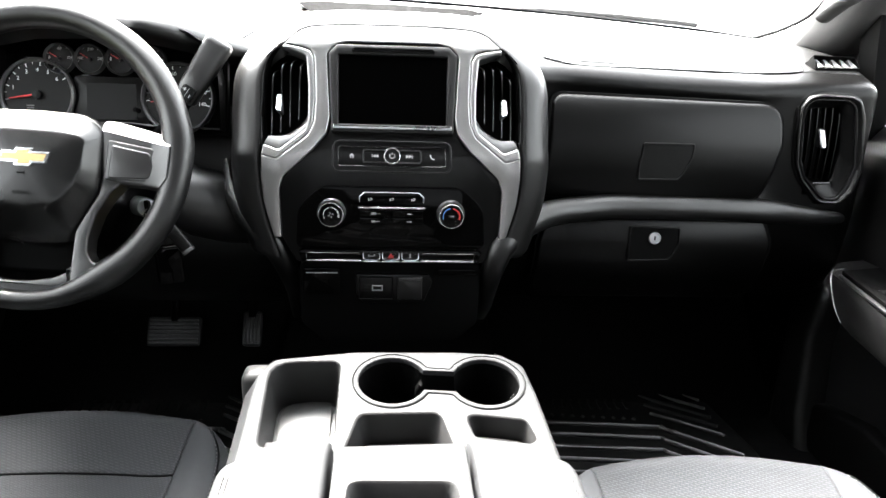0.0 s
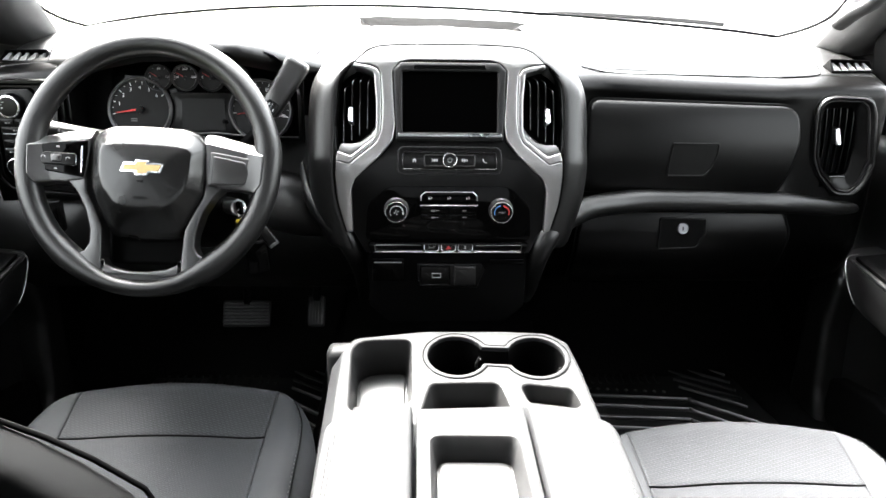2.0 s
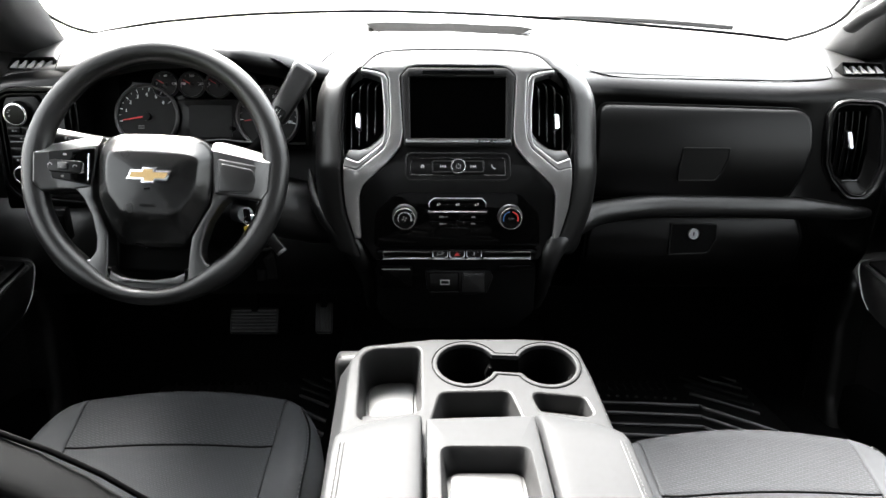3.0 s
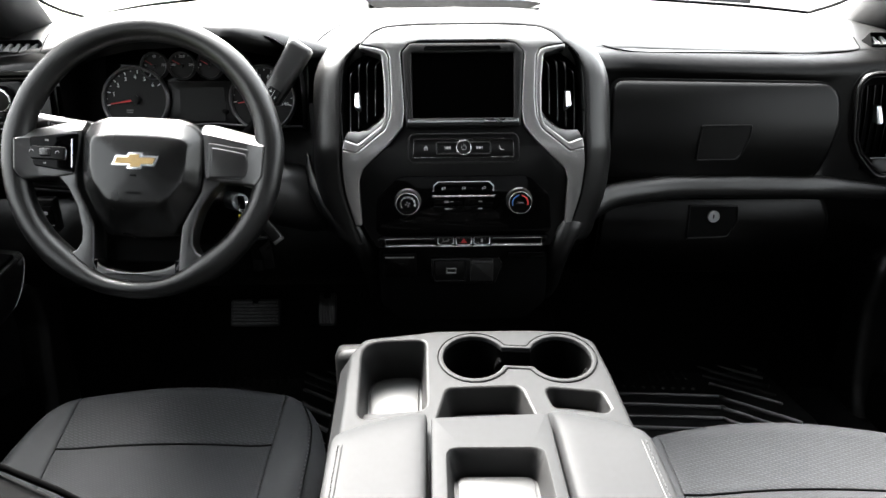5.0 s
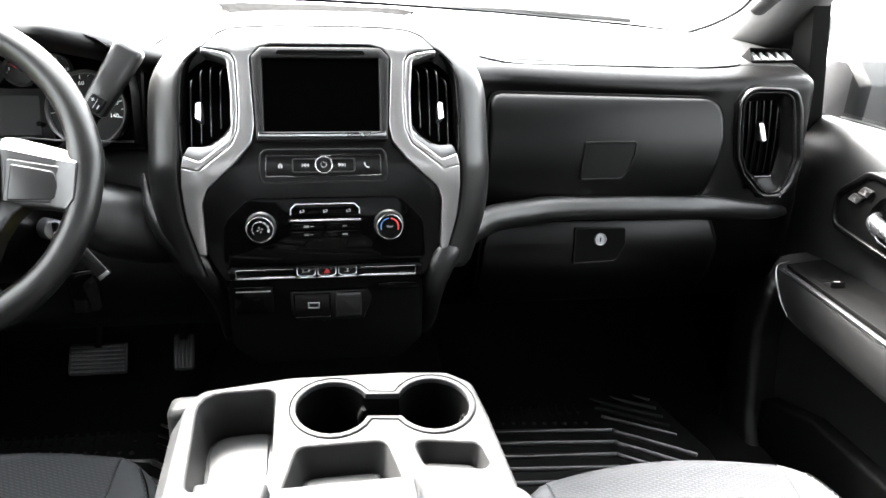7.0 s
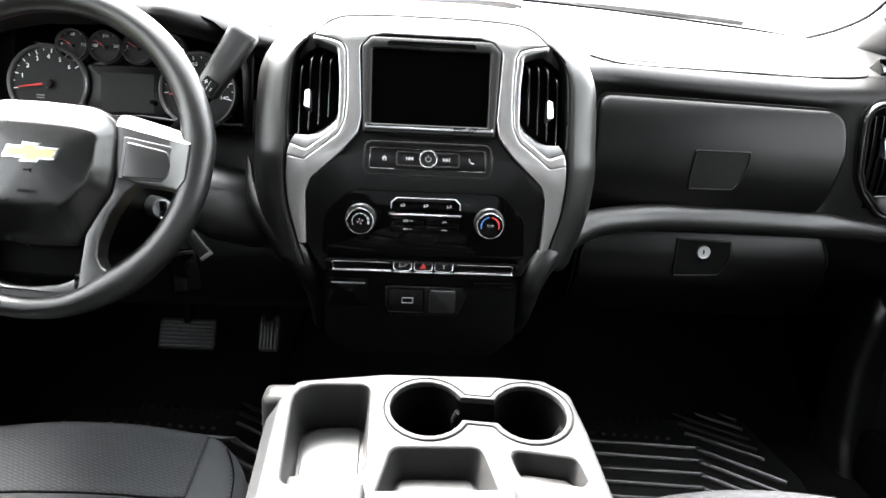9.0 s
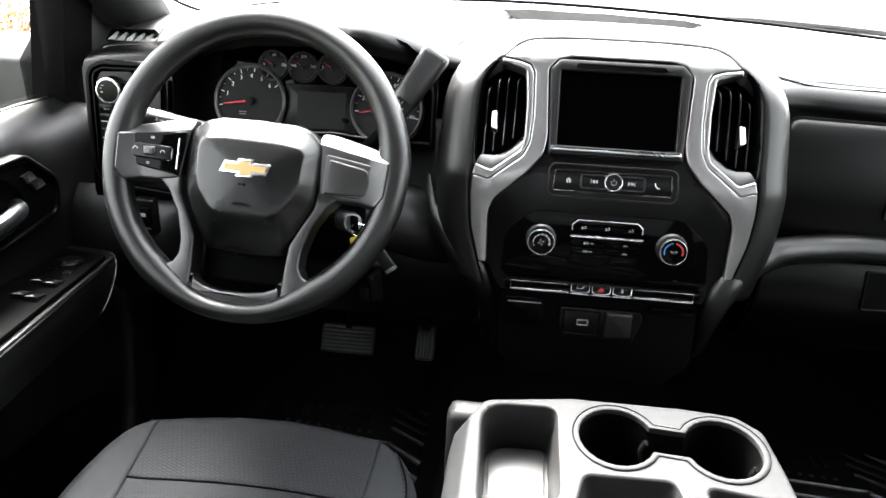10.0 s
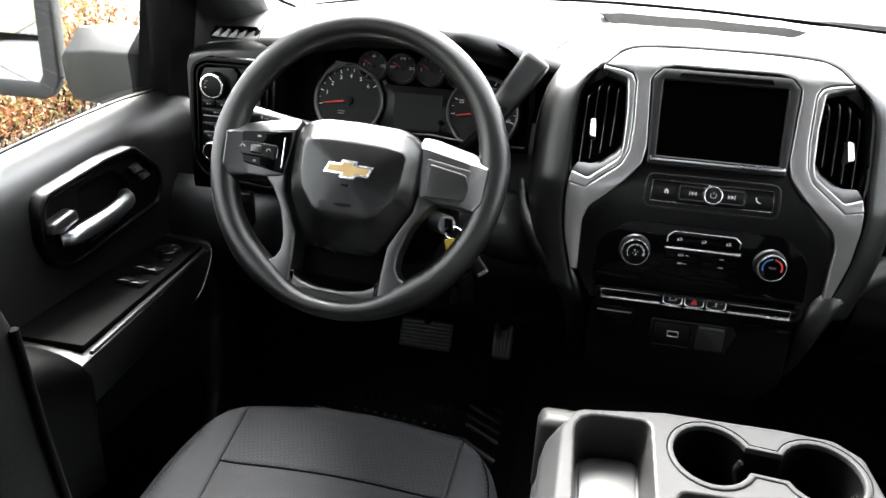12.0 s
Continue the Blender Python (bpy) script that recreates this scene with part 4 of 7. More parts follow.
ri = rpoly([(-0.042, -0.0095), (0.042, -0.0095), (0.042, 0.0095), (-0.042, 0.0095)], 0.004)
frame_ring(bm, ri, offs(ri, 0.0016), 0, 0.0042, 0, 0.001)
part("button_frame", bm, M_SPOKE, radio, "thin grey frame", 40, MR)
for u0, u1 in ((-0.040, -0.001), (0.001, 0.040)):
    bm = bmesh.new()
    box(bm, u0, u1, -0.008, 0.008, 0, 0.0035, 0.001, 0.002)
    part("button", bm, M_HARD, radio, "", 40, MR)
bm = bmesh.new()
lathe(bm, [(0.0125, 0.0), (0.0123, 0.010), (0.0116, 0.0125), (0.0104, 0.0128), (0.0101, 0.0122), (0.0001, 0.0118)], 36)
part("power_knob", bm, M_CHROME, radio, "chrome ring of the power knob", 40, MR)
bm = bmesh.new()
lathe(bm, [(0.0102, 0.0110), (0.0100, 0.0122), (0.0001, 0.0124)], 36)
part("knob_cap", bm, M_HARD, radio, "", 40, MR)


def arrow(bm, u, v, h, w, sgn):
    z = 0.0002
    a = [bm.verts.new(p) for p in ((u, v - h, z), (u + sgn * w, v, z), (u, v + h, z))]
    bm.faces.new(a)


def arc_band(bm, cx, cy, r0, r1, a0, a1, n=12, w=0.0):
    rows = []
    for i in range(n + 1):
        a = radians(a0 + (a1 - a0) * i / n)
        rows.append([V(cx + r * math.cos(a), cy + r * math.sin(a), w) for r in (r0, r1)])
    bridge(bm, rows, closed=False)
    return bm


for sgn in (-1, 1):
    bm = bmesh.new()
    arrow(bm, sgn * 0.0235 - sgn * 0.004, 0, 0.0028, 0.004, sgn)
    arrow(bm, sgn * 0.0235, 0, 0.0028, 0.004, sgn)
    box(bm, sgn * 0.0282 - 0.0004, sgn * 0.0282 + 0.0004, -0.0028, 0.0028, 0, 0.0002)
    part("seek_mark", bm, M_WHITE, radio, "white printed seek arrows", 0, MR @ Matrix.Translation((0, 0, 0.0037)))
bm = bmesh.new()
arc_band(bm, 0, 0, 0.0032, 0.0040, 130, 410)
box(bm, -0.0004, 0.0004, 0.0015, 0.0048, 0, 0.0002)
part("power_mark", bm, M_WHITE, radio, "white power symbol", 0, MR @ Matrix.Translation((0, 0, 0.0129)))
bm = bmesh.new()
arrow_pts = [(-0.0605, 0.0), (-0.0570, 0.0035), (-0.0535, 0.0)]
bm.faces.new([bm.verts.new((u, v, 0)) for u, v in arrow_pts])
box(bm, -0.0596, -0.0578, -0.0034, 0.0, 0, 0.0002)
box(bm, -0.0562, -0.0544, -0.0034, 0.0, 0, 0.0002)
part("home_mark", bm, M_WHITE, radio, "white printed house", 0, MR @ Matrix.Translation((0, 0, 0.0012)))
bm = bmesh.new()
tube(bm, smooth_line([V(0.0545, 0.0034, 0), V(0.0548, 0.0, 0), V(0.0575, -0.003, 0), V(0.0608, -0.0034, 0)], 4), 0.0009, 5)
part("phone_mark", bm, M_WHITE, radio, "white printed handset", 0, MR @ Matrix.Translation((0, 0, 0.0012)))

climate = thing("climate_controls", "black climate buttons between two chrome-ringed turning knobs", "climate controls", (0, 0.0, 0.5))
for s in (-1, 1):
    m = MB @ Matrix.Translation((s * 0.0862, -0.082, 0.001))
    bm = bmesh.new()
    n = 44
    for ring in (0,):
        loops = []
        for r, z in ((0.0205, 0.0), (0.0205, 0.003), (0.0190, 0.005), (0.0180, 0.016)):
            loops.append([V((r + (0.0005 if i % 2 and z > 0.004 else 0)) * math.cos(2 * math.pi * i / (2 * n)), (r + (0.0005 if i % 2 and z > 0.004 else 0)) * math.sin(2 * math.pi * i / (2 * n)), z) for i in range(2 * n)])
        bridge(bm, loops, True, True, True)
    knob = part("knob", bm, M_KNURL, climate, "ribbed satin metal knob with a fan scale" if s < 0 else "ribbed satin metal knob with a red and blue scale", 25, m)
    bm = bmesh.new()
    lathe(bm, [(0.0177, 0.0155), (0.0176, 0.0185), (0.0173, 0.0195), (0.0166, 0.0197), (0.0164, 0.0190), (0.0160, 0.016)], 44)
    part("ring", bm, M_CHROME, knob, "chrome ring", 40, m)
    bm = bmesh.new()
    lathe(bm, [(0.0166, 0.0158), (0.0165, 0.0186), (0.012, 0.0188), (0.0001, 0.0188)], 44)
    part("cap", bm, M_GLOSS, knob, "", 40, m)
    mm = m @ Matrix.Translation((0, 0, 0.0191))
    if s < 0:
        bm = bmesh.new()
        for k in range(8):
            a0 = 215 - 30 * k
            arc_band(bm, 0, 0, 0.0098, 0.0098 + 0.0008 + 0.0003 * k, a0 - 24, a0, 4)
        part("scale", bm, M_WHITE, knob, "white fan speed scale", 0, mm)
        bm = bmesh.new()
        for k in range(4):
            arc_band(bm, 0, 0, 0.001, 0.0042, 90 * k, 90 * k + 40, 3)
        part("fan_mark", bm, M_GREY, knob, "", 0, mm)
    else:
        bm = bmesh.new()
        arc_band(bm, 0, 0, 0.0112, 0.0130, 98, 200)
        part("blue_scale", bm, M_BLUE, knob, "blue cold scale", 0, mm)
        bm = bmesh.new()
        arc_band(bm, 0, 0, 0.0105, 0.0130, -20, 82)
        part("red_scale", bm, M_RED, knob, "red hot scale", 0, mm)
        words("temp_word", "TEMP", 0.0042, mm, M_GREY, knob)
bm = bmesh.new()
prism(bm, rpoly([(-0.046, -0.0665), (-0.046, -0.058), (-0.039, -0.052), (0.039, -0.052), (0.046, -0.058), (0.046, -0.0665)], 0.003), 0.0, 0.005, 0.0015)
part("button_plate", bm, M_GLOSS, climate, "", 40, MB)
bm = bmesh.new()
for a, b in zip([(-0.046, -0.066), (-0.046, -0.058), (-0.039, -0.0515), (0.039, -0.0515), (0.046, -0.058)], [(-0.046, -0.058), (-0.039, -0.0515), (0.039, -0.0515), (0.046, -0.058), (0.046, -0.066)]):
    tube(bm, [V(a[0], a[1], 0.0045), V(b[0], b[1], 0.0045)], 0.0007, 5)
part("row_edge", bm, M_SATIN, climate, "thin bright edge", 40, MB)
bm = bmesh.new()
box(bm, -0.048, 0.048, -0.0752, -0.0722, 0.0, 0.0065, 0.001)
part("chrome_bar", bm, M_CHROME, climate, "chrome bar", 40, MB)
for v in (-0.083, -0.0945):
    for u0, u1 in ((-0.046, -0.001), (0.001, 0.046)):
        bm = bmesh.new()
        box(bm, u0, u1, v - 0.005, v + 0.005, 0.0, 0.0035, 0.001, 0.0015)
        part("button", bm, M_GLOSS, climate, "", 40, MB)
for u in (-0.031, 0.0, 0.031):
    bm = bmesh.new()
    bars(bm, [(u - 0.002, -0.062, 0.0012, 0.004), (u, -0.0625, 0.004, 0.001), (u + 0.0025, -0.061, 0.0012, 0.003), (u + 0.001, -0.0595, 0.002, 0.0008)])
    part("flow_mark", bm, M_WHITE, climate, "white printed air flow symbols", 0, MB @ Matrix.Translation((0, 0, 0.0051)))
for marks in ([(-0.026, -0.083, 0.007, 0.0035), (-0.0185, -0.083, 0.005, 0.0012)], [(0.026, -0.083, 0.006, 0.002)], [(-0.026, -0.0945, 0.006, 0.003), (-0.0195, -0.0945, 0.005, 0.0012)], [(0.026, -0.0945, 0.007, 0.002)]):
    bm = bmesh.new()
    bars(bm, marks)
    part("button_mark", bm, M_GREY, climate, "dim printed symbols", 0, MB @ Matrix.Translation((0, 0, 0.0036)))

bank = thing("switch_bar", "chrome-edged switch bar with three small switches", "switch bar", (0, 0.0, 0.46))
bm = bmesh.new()
prism(bm, rpoly([(-0.134, -0.1395), (-0.128, -0.1365), (0.128, -0.1365), (0.134, -0.1395), (0.128, -0.155), (-0.128, -0.155)], 0.002), -0.005, 0.010, 0.002)
part("bar", bm, M_GLOSS, bank, "", 40, MB)
for u0, u1 in ((-0.122, -0.043), (0.043, 0.122)):
    bm = bmesh.new()
    box(bm, u0, u1, -0.1528, -0.1495, 0.008, 0.014, 0.0012)
    part("chrome_edge", bm, M_CHROME, bank, "chrome edge", 40, MB)
    bm = bmesh.new()
    sd = -1 if u0 < 0 else 1
    far, near_ = sd * 0.1215, sd * 0.046
    tube(bm, [V(far, -0.1495, 0.0110), V(far + sd * 0.001, -0.1415, 0.0104), V(far - sd * 0.002, -0.1405, 0.0104), V(near_, -0.1405, 0.0104)], 0.0005, 5)
    part("tray_edge", bm, M_SPOKE, bank, "thin grey edge", 40, MB)
for k, u in enumerate((-0.028, 0.0, 0.028)):
    bm = bmesh.new()
    box(bm, u - 0.0125, u + 0.0125, -0.1505, -0.138, 0.008, 0.0125, 0.0015, 0.0015)
    sw = part("switch", bm, M_HARD, bank, "", 40, MB)
    bm = bmesh.new()
    box(bm, u - 0.0125, u + 0.0125, -0.1535, -0.1510, 0.008, 0.0135, 0.001)
    part("switch_lip", bm, M_CHROME, sw, "chrome lip", 40, MB)
    bm = bmesh.new()
    tube(bm, [V(u - 0.0122, -0.1395, 0.0128), V(u - 0.0122, -0.1475, 0.0130), V(u - 0.008, -0.1502, 0.0132), V(u + 0.008, -0.1502, 0.0132), V(u + 0.0122, -0.1475, 0.0130), V(u + 0.0122, -0.1395, 0.0128)], 0.0006, 5)
    part("switch_edge", bm, M_SATIN, sw, "thin bright edge", 40, MB)
    mk = MB @ Matrix.Translation((u, -0.1435, 0.0128))
    bm = bmesh.new()
    if k == 1:
        a = [bm.verts.new(p) for p in ((-0.005, -0.0035, 0), (0.005, -0.0035, 0), (0, 0.004, 0))]
        bm.faces.new(a)
        part("hazard_mark", bm, M_RED, sw, "red warning triangle", 0, mk)
    elif k == 0:
        bars(bm, [(-0.001, -0.001, 0.009, 0.0012), (0.004, 0.001, 0.002, 0.003), (-0.004, 0.001, 0.0012, 0.003)])
        part("marks", bm, M_GREY, sw, "", 0, mk)
    else:
        bars(bm, [(0, 0.002, 0.003, 0.0012), (0, 0, 0.0015, 0.005), (0, -0.002, 0.003, 0.0012)])
        part("marks", bm, M_WHITE, sw, "", 0, mk)

lowb = thing("lower_stack_box", "black lower stack panel with slot, port and socket cover", "dashboard panel", (0, 0.0, 0.35))
bm = bmesh.new()
box(bm, -0.128, -0.074, -0.207, -0.167, -0.003, 0.002, 0.001, 0.003)
part("slot_panel", bm, M_GLOSS, lowb, "", 40, MB)
bm = bmesh.new()
box(bm, -0.124, -0.078, -0.174, -0.1725, 0.002, 0.004)
part("slot_edge", bm, M_SATIN, lowb, "", 40, MB)
bm = bmesh.new()
prism(bm, rpoly([(-0.052, -0.175), (0.056, -0.175), (0.062, -0.187), (0.050, -0.218), (-0.040, -0.220), (-0.050, -0.205)], 0.004), -0.003, 0.004, 0.0015)
part("port_panel", bm, M_HARD, lowb, "", 40, MB)
bm = bmesh.new()
fr = rpoly([(-0.047, -0.178), (0.004, -0.178), (0.004, -0.214), (-0.047, -0.214)], 0.002)
frame_ring(bm, fr, offs(fr, 0.002), 0.002, 0.0058, 0.003, 0.0008)
part("port_frame", bm, M_GLOSS, lowb, "", 40, MB)
bm = bmesh.new()
fr = rpoly([(-0.0275, -0.1915), (-0.0115, -0.1915), (-0.0115, -0.2005), (-0.0275, -0.2005)], 0.0012)
frame_ring(bm, fr, offs(fr, 0.0018), 0.003, 0.0062, 0.003, 0.0006)
part("usb_port", bm, M_GREY, lowb, "pale rim of a small port", 40, MB)
bm = bmesh.new()
box(bm, 0.0105, 0.047, -0.213, -0.177, 0.003, 0.0085, 0.002, 0.003)
part("socket_cover", bm, M_PAD, lowb, "grey square socket cover", 40, MB)
bm = bmesh.new()
box(bm, 0.012, 0.0455, -0.1835, -0.1785, 0.0080, 0.0094, 0.001, 0.001)
part("cover_edge", bm, M_SPOKE, lowb, "", 40, MB)
bm = bmesh.new()
box(bm, 0.070, 0.128, -0.176, -0.167, -0.003, 0.003, 0.001, 0.002)
part("blank_slot", bm, M_GLOSS, lowb, "", 40, MB)


def centre_vent(s):
    """Tall vent beside the screen, with its own grey frame."""
    ob = thing("air_vent", "tall black centre air vent with slats and chrome tab", "air vent", (s * 0.155, 0.06, 0.63), "dashboard air vents")
    hole = [(0.1561, 0.1500), (0.147, 0.1487), (0.1233, 0.1408), (0.1194, 0.0964), (0.1195, 0.052), (0.1225, 0.036), (0.160, 0.0065), (0.181, 0.0142)]
    o = rpoly([(s * x, v) for x, v in hole + [(0.186, 0.07), (0.184, 0.1146), (0.176, 0.137)]], 0.004, 3)
    bm = bmesh.new()
    prism(bm, offs(o, -0.006), -0.056, -0.046)
    part("recess", bm, M_DARK, ob, "", 40, MA)
    bm = bmesh.new()
    rim = [(0.163, 0.152), (0.176, 0.137), (0.184, 0.1146), (0.186, 0.07), (0.1855, 0.03), (0.183, 0.012)]
    rows = [[V(s * (x - d), v, w) for x, v in [(p.x, p.y) for p in smooth_line([V(a, b, 0) for a, b in rim], 4)]] for d, w in ((-0.003, 0.002), (0.001, 0.001), (0.005, -0.006), (0.0065, -0.045))]
    bridge(bm, rows, closed=False)
    part("outer_rim", bm, M_GLOSS, ob, "gloss black outer edge", 50, MA)
    bm = bmesh.new()
    out = [(p[0], p[1]) for p in trim_line]
    q = rpoly([(s * x, v) for x, v in [(a + 0.0008, b - 0.0008) for a, b in out] + list(reversed(hole))], [0.001, 0.006, 0.006, 0.01, 0.02, 0.02, 0.02, 0.015, 0.006, 0.002, 0.002, 0.006, 0.012, 0.008, 0.03, 0.006, 0.006, 0.002], 3)
    prism(bm, q, -0.03, 0.0045, 0.0028, 3, True, True)
    part("frame", bm, M_SILVER, ob, "satin grey vent frame", 40, MA)
    low = [(0.1205, 0.040), (0.1235, 0.0355), (0.141, 0.0205), (0.160, 0.0065), (0.181, 0.0142)]
    top_ = [(0.1205, 0.056), (0.1300, 0.0425), (0.146, 0.0310), (0.1577, 0.0265), (0.1745, 0.0270)]
    bm = bmesh.new()
    bridge(bm, [[V(s * x, v, 0.0005) for x, v in low], [V(s * (a + (c - a) * 0.6), b + (d - b) * 0.6, -0.0015) for (a, b), (c, d) in zip(low, top_)], [V(s * x, v, -0.006) for x, v in top_], [V(s * x, v, -0.04) for x, v in top_]], closed=False)
    part("lower_lip", bm, M_SPOKE, ob, "grey sloping lower lip", 50, MA)
    for k in range(4):
        u = 0.1335 + 0.0128 * k
        lo, hi = 0.052 - 0.0085 * k + 0.002 * (k == 0), 0.1395 + (0.002, 0.004, 0.001, -0.012)[k]
        bm = bmesh.new()
        ln = smooth_line([V(s * (u + 0.001), lo, -0.020), V(s * u, (lo + hi) / 2, -0.013), V(s * (u - 0.0005), hi - 0.014, -0.014), V(s * (u - 0.0055), hi - 0.004, -0.020), V(s * (u - 0.0075), hi, -0.030)], 4)
        rows = [[p + V(s * a, 0, b) for a, b in ((-0.0010, -0.022), (-0.0012, -0.002), (-0.0006, 0.0), (0.0006, 0.0), (0.0012, -0.002), (0.0010, -0.022))] for p in ln]
        bridge(bm, rows, True, True, True)
        part("slat", bm, M_ARM, ob, "gloss black slat", 40, MA)
    bm = bmesh.new()
    c = 0.160
    oo = rpoly([(s * (c - 0.0048), 0.057), (s * (c + 0.0040), 0.062), (s * (c + 0.0052), 0.086), (s * (c - 0.0030), 0.088)], 0.0028, 4)
    prism(bm, oo, -0.016, 0.004, 0.0028, 3)
    for v in bm.verts:
        v.co.z -= 0.55 * (v.co.y - 0.073) if v.co.z > -0.01 else 0.0
    part("tab", bm, M_SATIN, ob, "chrome sliding tab", 40, MA)


centre_vent(-1)
centre_vent(1)

# ---- instrument cluster ----
cluster = thing("instrument_cluster", "black instrument cluster with round dials and red needles", "instrument cluster", (-0.42, 0.12, 0.63))
CM = leaning(-0.42, 0.100, 0.682, 15)
bm = bmesh.new()
hood_out = [(-0.195, -0.05), (-0.195, 0.04), (-0.175, 0.072), (-0.13, 0.094), (-0.06, 0.106), (0.02, 0.107), (0.09, 0.099), (0.135, 0.082), (0.165, 0.060), (0.172, 0.02), (0.172, -0.05)]
rows = []
for k, w in ((1.0, 0.060), (0.99, 0.035), (0.985, 0.0), (0.98, -0.02)):
    rows.append([V(u * k, v * k if v > 0 else v, w + (0 if w <= 0 else -0.25 * max(0, 0.06 - v) * (w > 0.05))) for u, v in hood_out])
bridge(bm, rows, closed=False)
part("hood_lining", bm, M_DARK, cluster, "matt black lining below the hood", 60, CM)
bm = bmesh.new()
box(bm, -0.2, 0.172, -0.055, 0.085, -0.03, -0.014)
part("back_panel", bm, M_DARK, cluster, "", 40, CM)
bm = bmesh.new()
box(bm, -0.148, 0.150, -0.052, 0.088, -0.016, -0.008, 0.003, 0.03)
part("dial_panel", bm, M_GLOSS, cluster, "gloss black dial panel", 40, CM)
bm = bmesh.new()
prism(bm, rpoly([(-0.05, -0.046), (0.06, -0.046), (0.055, 0.027), (-0.05, 0.027)], 0.006), -0.009, -0.005, 0.002)
part("display_frame", bm, M_HARD, cluster, "", 40, CM)
bm = bmesh.new()
box(bm, -0.030, 0.0415, -0.036, 0.017, -0.006, -0.0035)
part("display", bm, M_DIAL, cluster, "blank grey driver display", 0, CM)
bm = bmesh.new()
tube(bm, [V(-0.155, -0.050, 0.006), V(0.03, -0.041, 0.008), V(0.065, -0.0445, 0.010), V(0.105, -0.046, 0.010), V(0.168, -0.047, 0.010)], 0.0018, 6)
part("lower_edge", bm, M_SPOKE, cluster, "", 40, CM)


def dial(u, v, r, name, marks, a_needle, numbers, size, minor):
    d = part(name, lathe(bmesh.new(), [(r, -0.010), (r, -0.0025), (0.0001, -0.0025)], 40), M_DIAL, cluster, "dark grey dial face", 40, CM @ Matrix.Translation((u, v, 0)))
    m = CM @ Matrix.Translation((u, v, 0))
    bm = bmesh.new()
    lathe(bm, [(r * 1.10, -0.010), (r * 1.10, 0.003), (r * 1.06, 0.005), (r * 1.01, 0.003), (r * 0.99, -0.003)], 40)
    bm.faces.ensure_lookup_table()
    bmesh.ops.delete(bm, geom=[f for f in bm.faces if len(f.verts) > 4], context="FACES_ONLY")
    part("dial_ring", bm, M_RING, d, "", 40, m)
    bm = bmesh.new()
    for i in range(minor + 1):
        a = radians(marks[0] + (marks[1] - marks[0]) * i / minor)
        big = i % 2 == 0
        p0, p1 = r * (0.86 if big else 0.91), r * 0.97
        c, s_ = math.cos(a), math.sin(a)
        wdt = r * (0.012 if big else 0.007)
        vs = [bm.verts.new(p) for p in ((c * p0 - s_ * wdt, s_ * p0 + c * wdt, -0.002), (c * p1 - s_ * wdt, s_ * p1 + c * wdt, -0.002), (c * p1 + s_ * wdt, s_ * p1 - c * wdt, -0.002), (c * p0 + s_ * wdt, s_ * p0 - c * wdt, -0.002))]
        bm.faces.new(vs)
    ob = part("ticks", bm, M_PRINT, d, "white scale marks", 0, m)
    ob["kind"] = "stuff"
    for txt, a in numbers:
        a = radians(a)
        words("number", txt, size, m @ Matrix.Translation((r * 0.74 * math.cos(a), r * 0.74 * math.sin(a), -0.002)), M_PRINT, d)
    bm = bmesh.new()
    a = radians(a_needle)
    tip = V(r * 0.82 * math.cos(a), r * 0.82 * math.sin(a), 0.001)
    tube(bm, [V(-0.12 * r * math.cos(a), -0.12 * r * math.sin(a), 0.001), tip], [r * 0.045, r * 0.015], 6)
    part("needle", bm, M_NEEDLE, d, "red needle", 40, m)
    part("needle_hub", lathe(bmesh.new(), [(r * 0.14, -0.002), (r * 0.13, 0.003), (0.0001, 0.0035)], 20), M_HARD, d, "", 40, m)
    return d


tach = dial(-0.0992, -0.0021, 0.0485, "rev_counter", (190, 32), 189, [(str(k), 190 - 25.0 * k) for k in range(1, 7)], 0.0085, 12)
bm = bmesh.new()
bars(bm, [(-0.012, -0.017, 0.011, 0.0016), (-0.012, -0.0205, 0.010, 0.0016)])
part("small_print", bm, M_GREY, tach, "tiny pale print", 0, CM @ Matrix.Translation((-0.098, -0.001, -0.0021)))
speed = dial(0.1025, -0.002, 0.0485, "speedometer", (186, -14), 190, [("20", 157), ("40", 129), ("60", 100), ("80", 71), ("100", 43), ("120", 14), ("140", -14)], 0.0080, 14)
for k, (lo, mid, hi, an) in enumerate((("0", "60", "120", 150), ("100", "210", "260", 150), ("E", "1/2", "F", 150), ("8", "14", "18", 165))):
    dial(-0.067 + 0.0437 * k, 0.0508, 0.0198, "small_gauge", (190, -10), an, [(lo, 175), (mid, 90), (hi, 5)], 0.0058, 6)
part("trip_stem", lathe(bmesh.new(), [(0.0035, -0.006), (0.0035, 0.012), (0.0001, 0.013)], 16), M_DARK, cluster, "", 40, CM @ Matrix.Translation((0.044, -0.022, 0)))

# ---- steering column, stalk, gear lever, keys ----
WM = leaning(-0.451, -0.083, 0.635, 24, 0, -2.5)
column = thing("steering_column", "black plastic steering column shroud", "steering column", (-0.45, 0.05, 0.5))
bm = bmesh.new()
loops = []
for w, hx, up, dn in ((-0.045, 0.050, 0.045, 0.060), (-0.07, 0.070, 0.060, 0.085), (-0.13, 0.082, 0.062, 0.105), (-0.20, 0.088, 0.055, 0.115), (-0.28, 0.09, 0.045, 0.11)):
    o = rpoly([(-hx, -dn * 0.55), (-hx * 0.7, -dn), (hx * 0.7, -dn), (hx, -dn * 0.55), (hx, up * 0.6), (hx * 0.7, up), (-hx * 0.7, up), (-hx, up * 0.6)], 0.02, 3)
    loops.append([V(p[0], p[1], w) for p in o])
bridge(bm, loops, True, True, True)
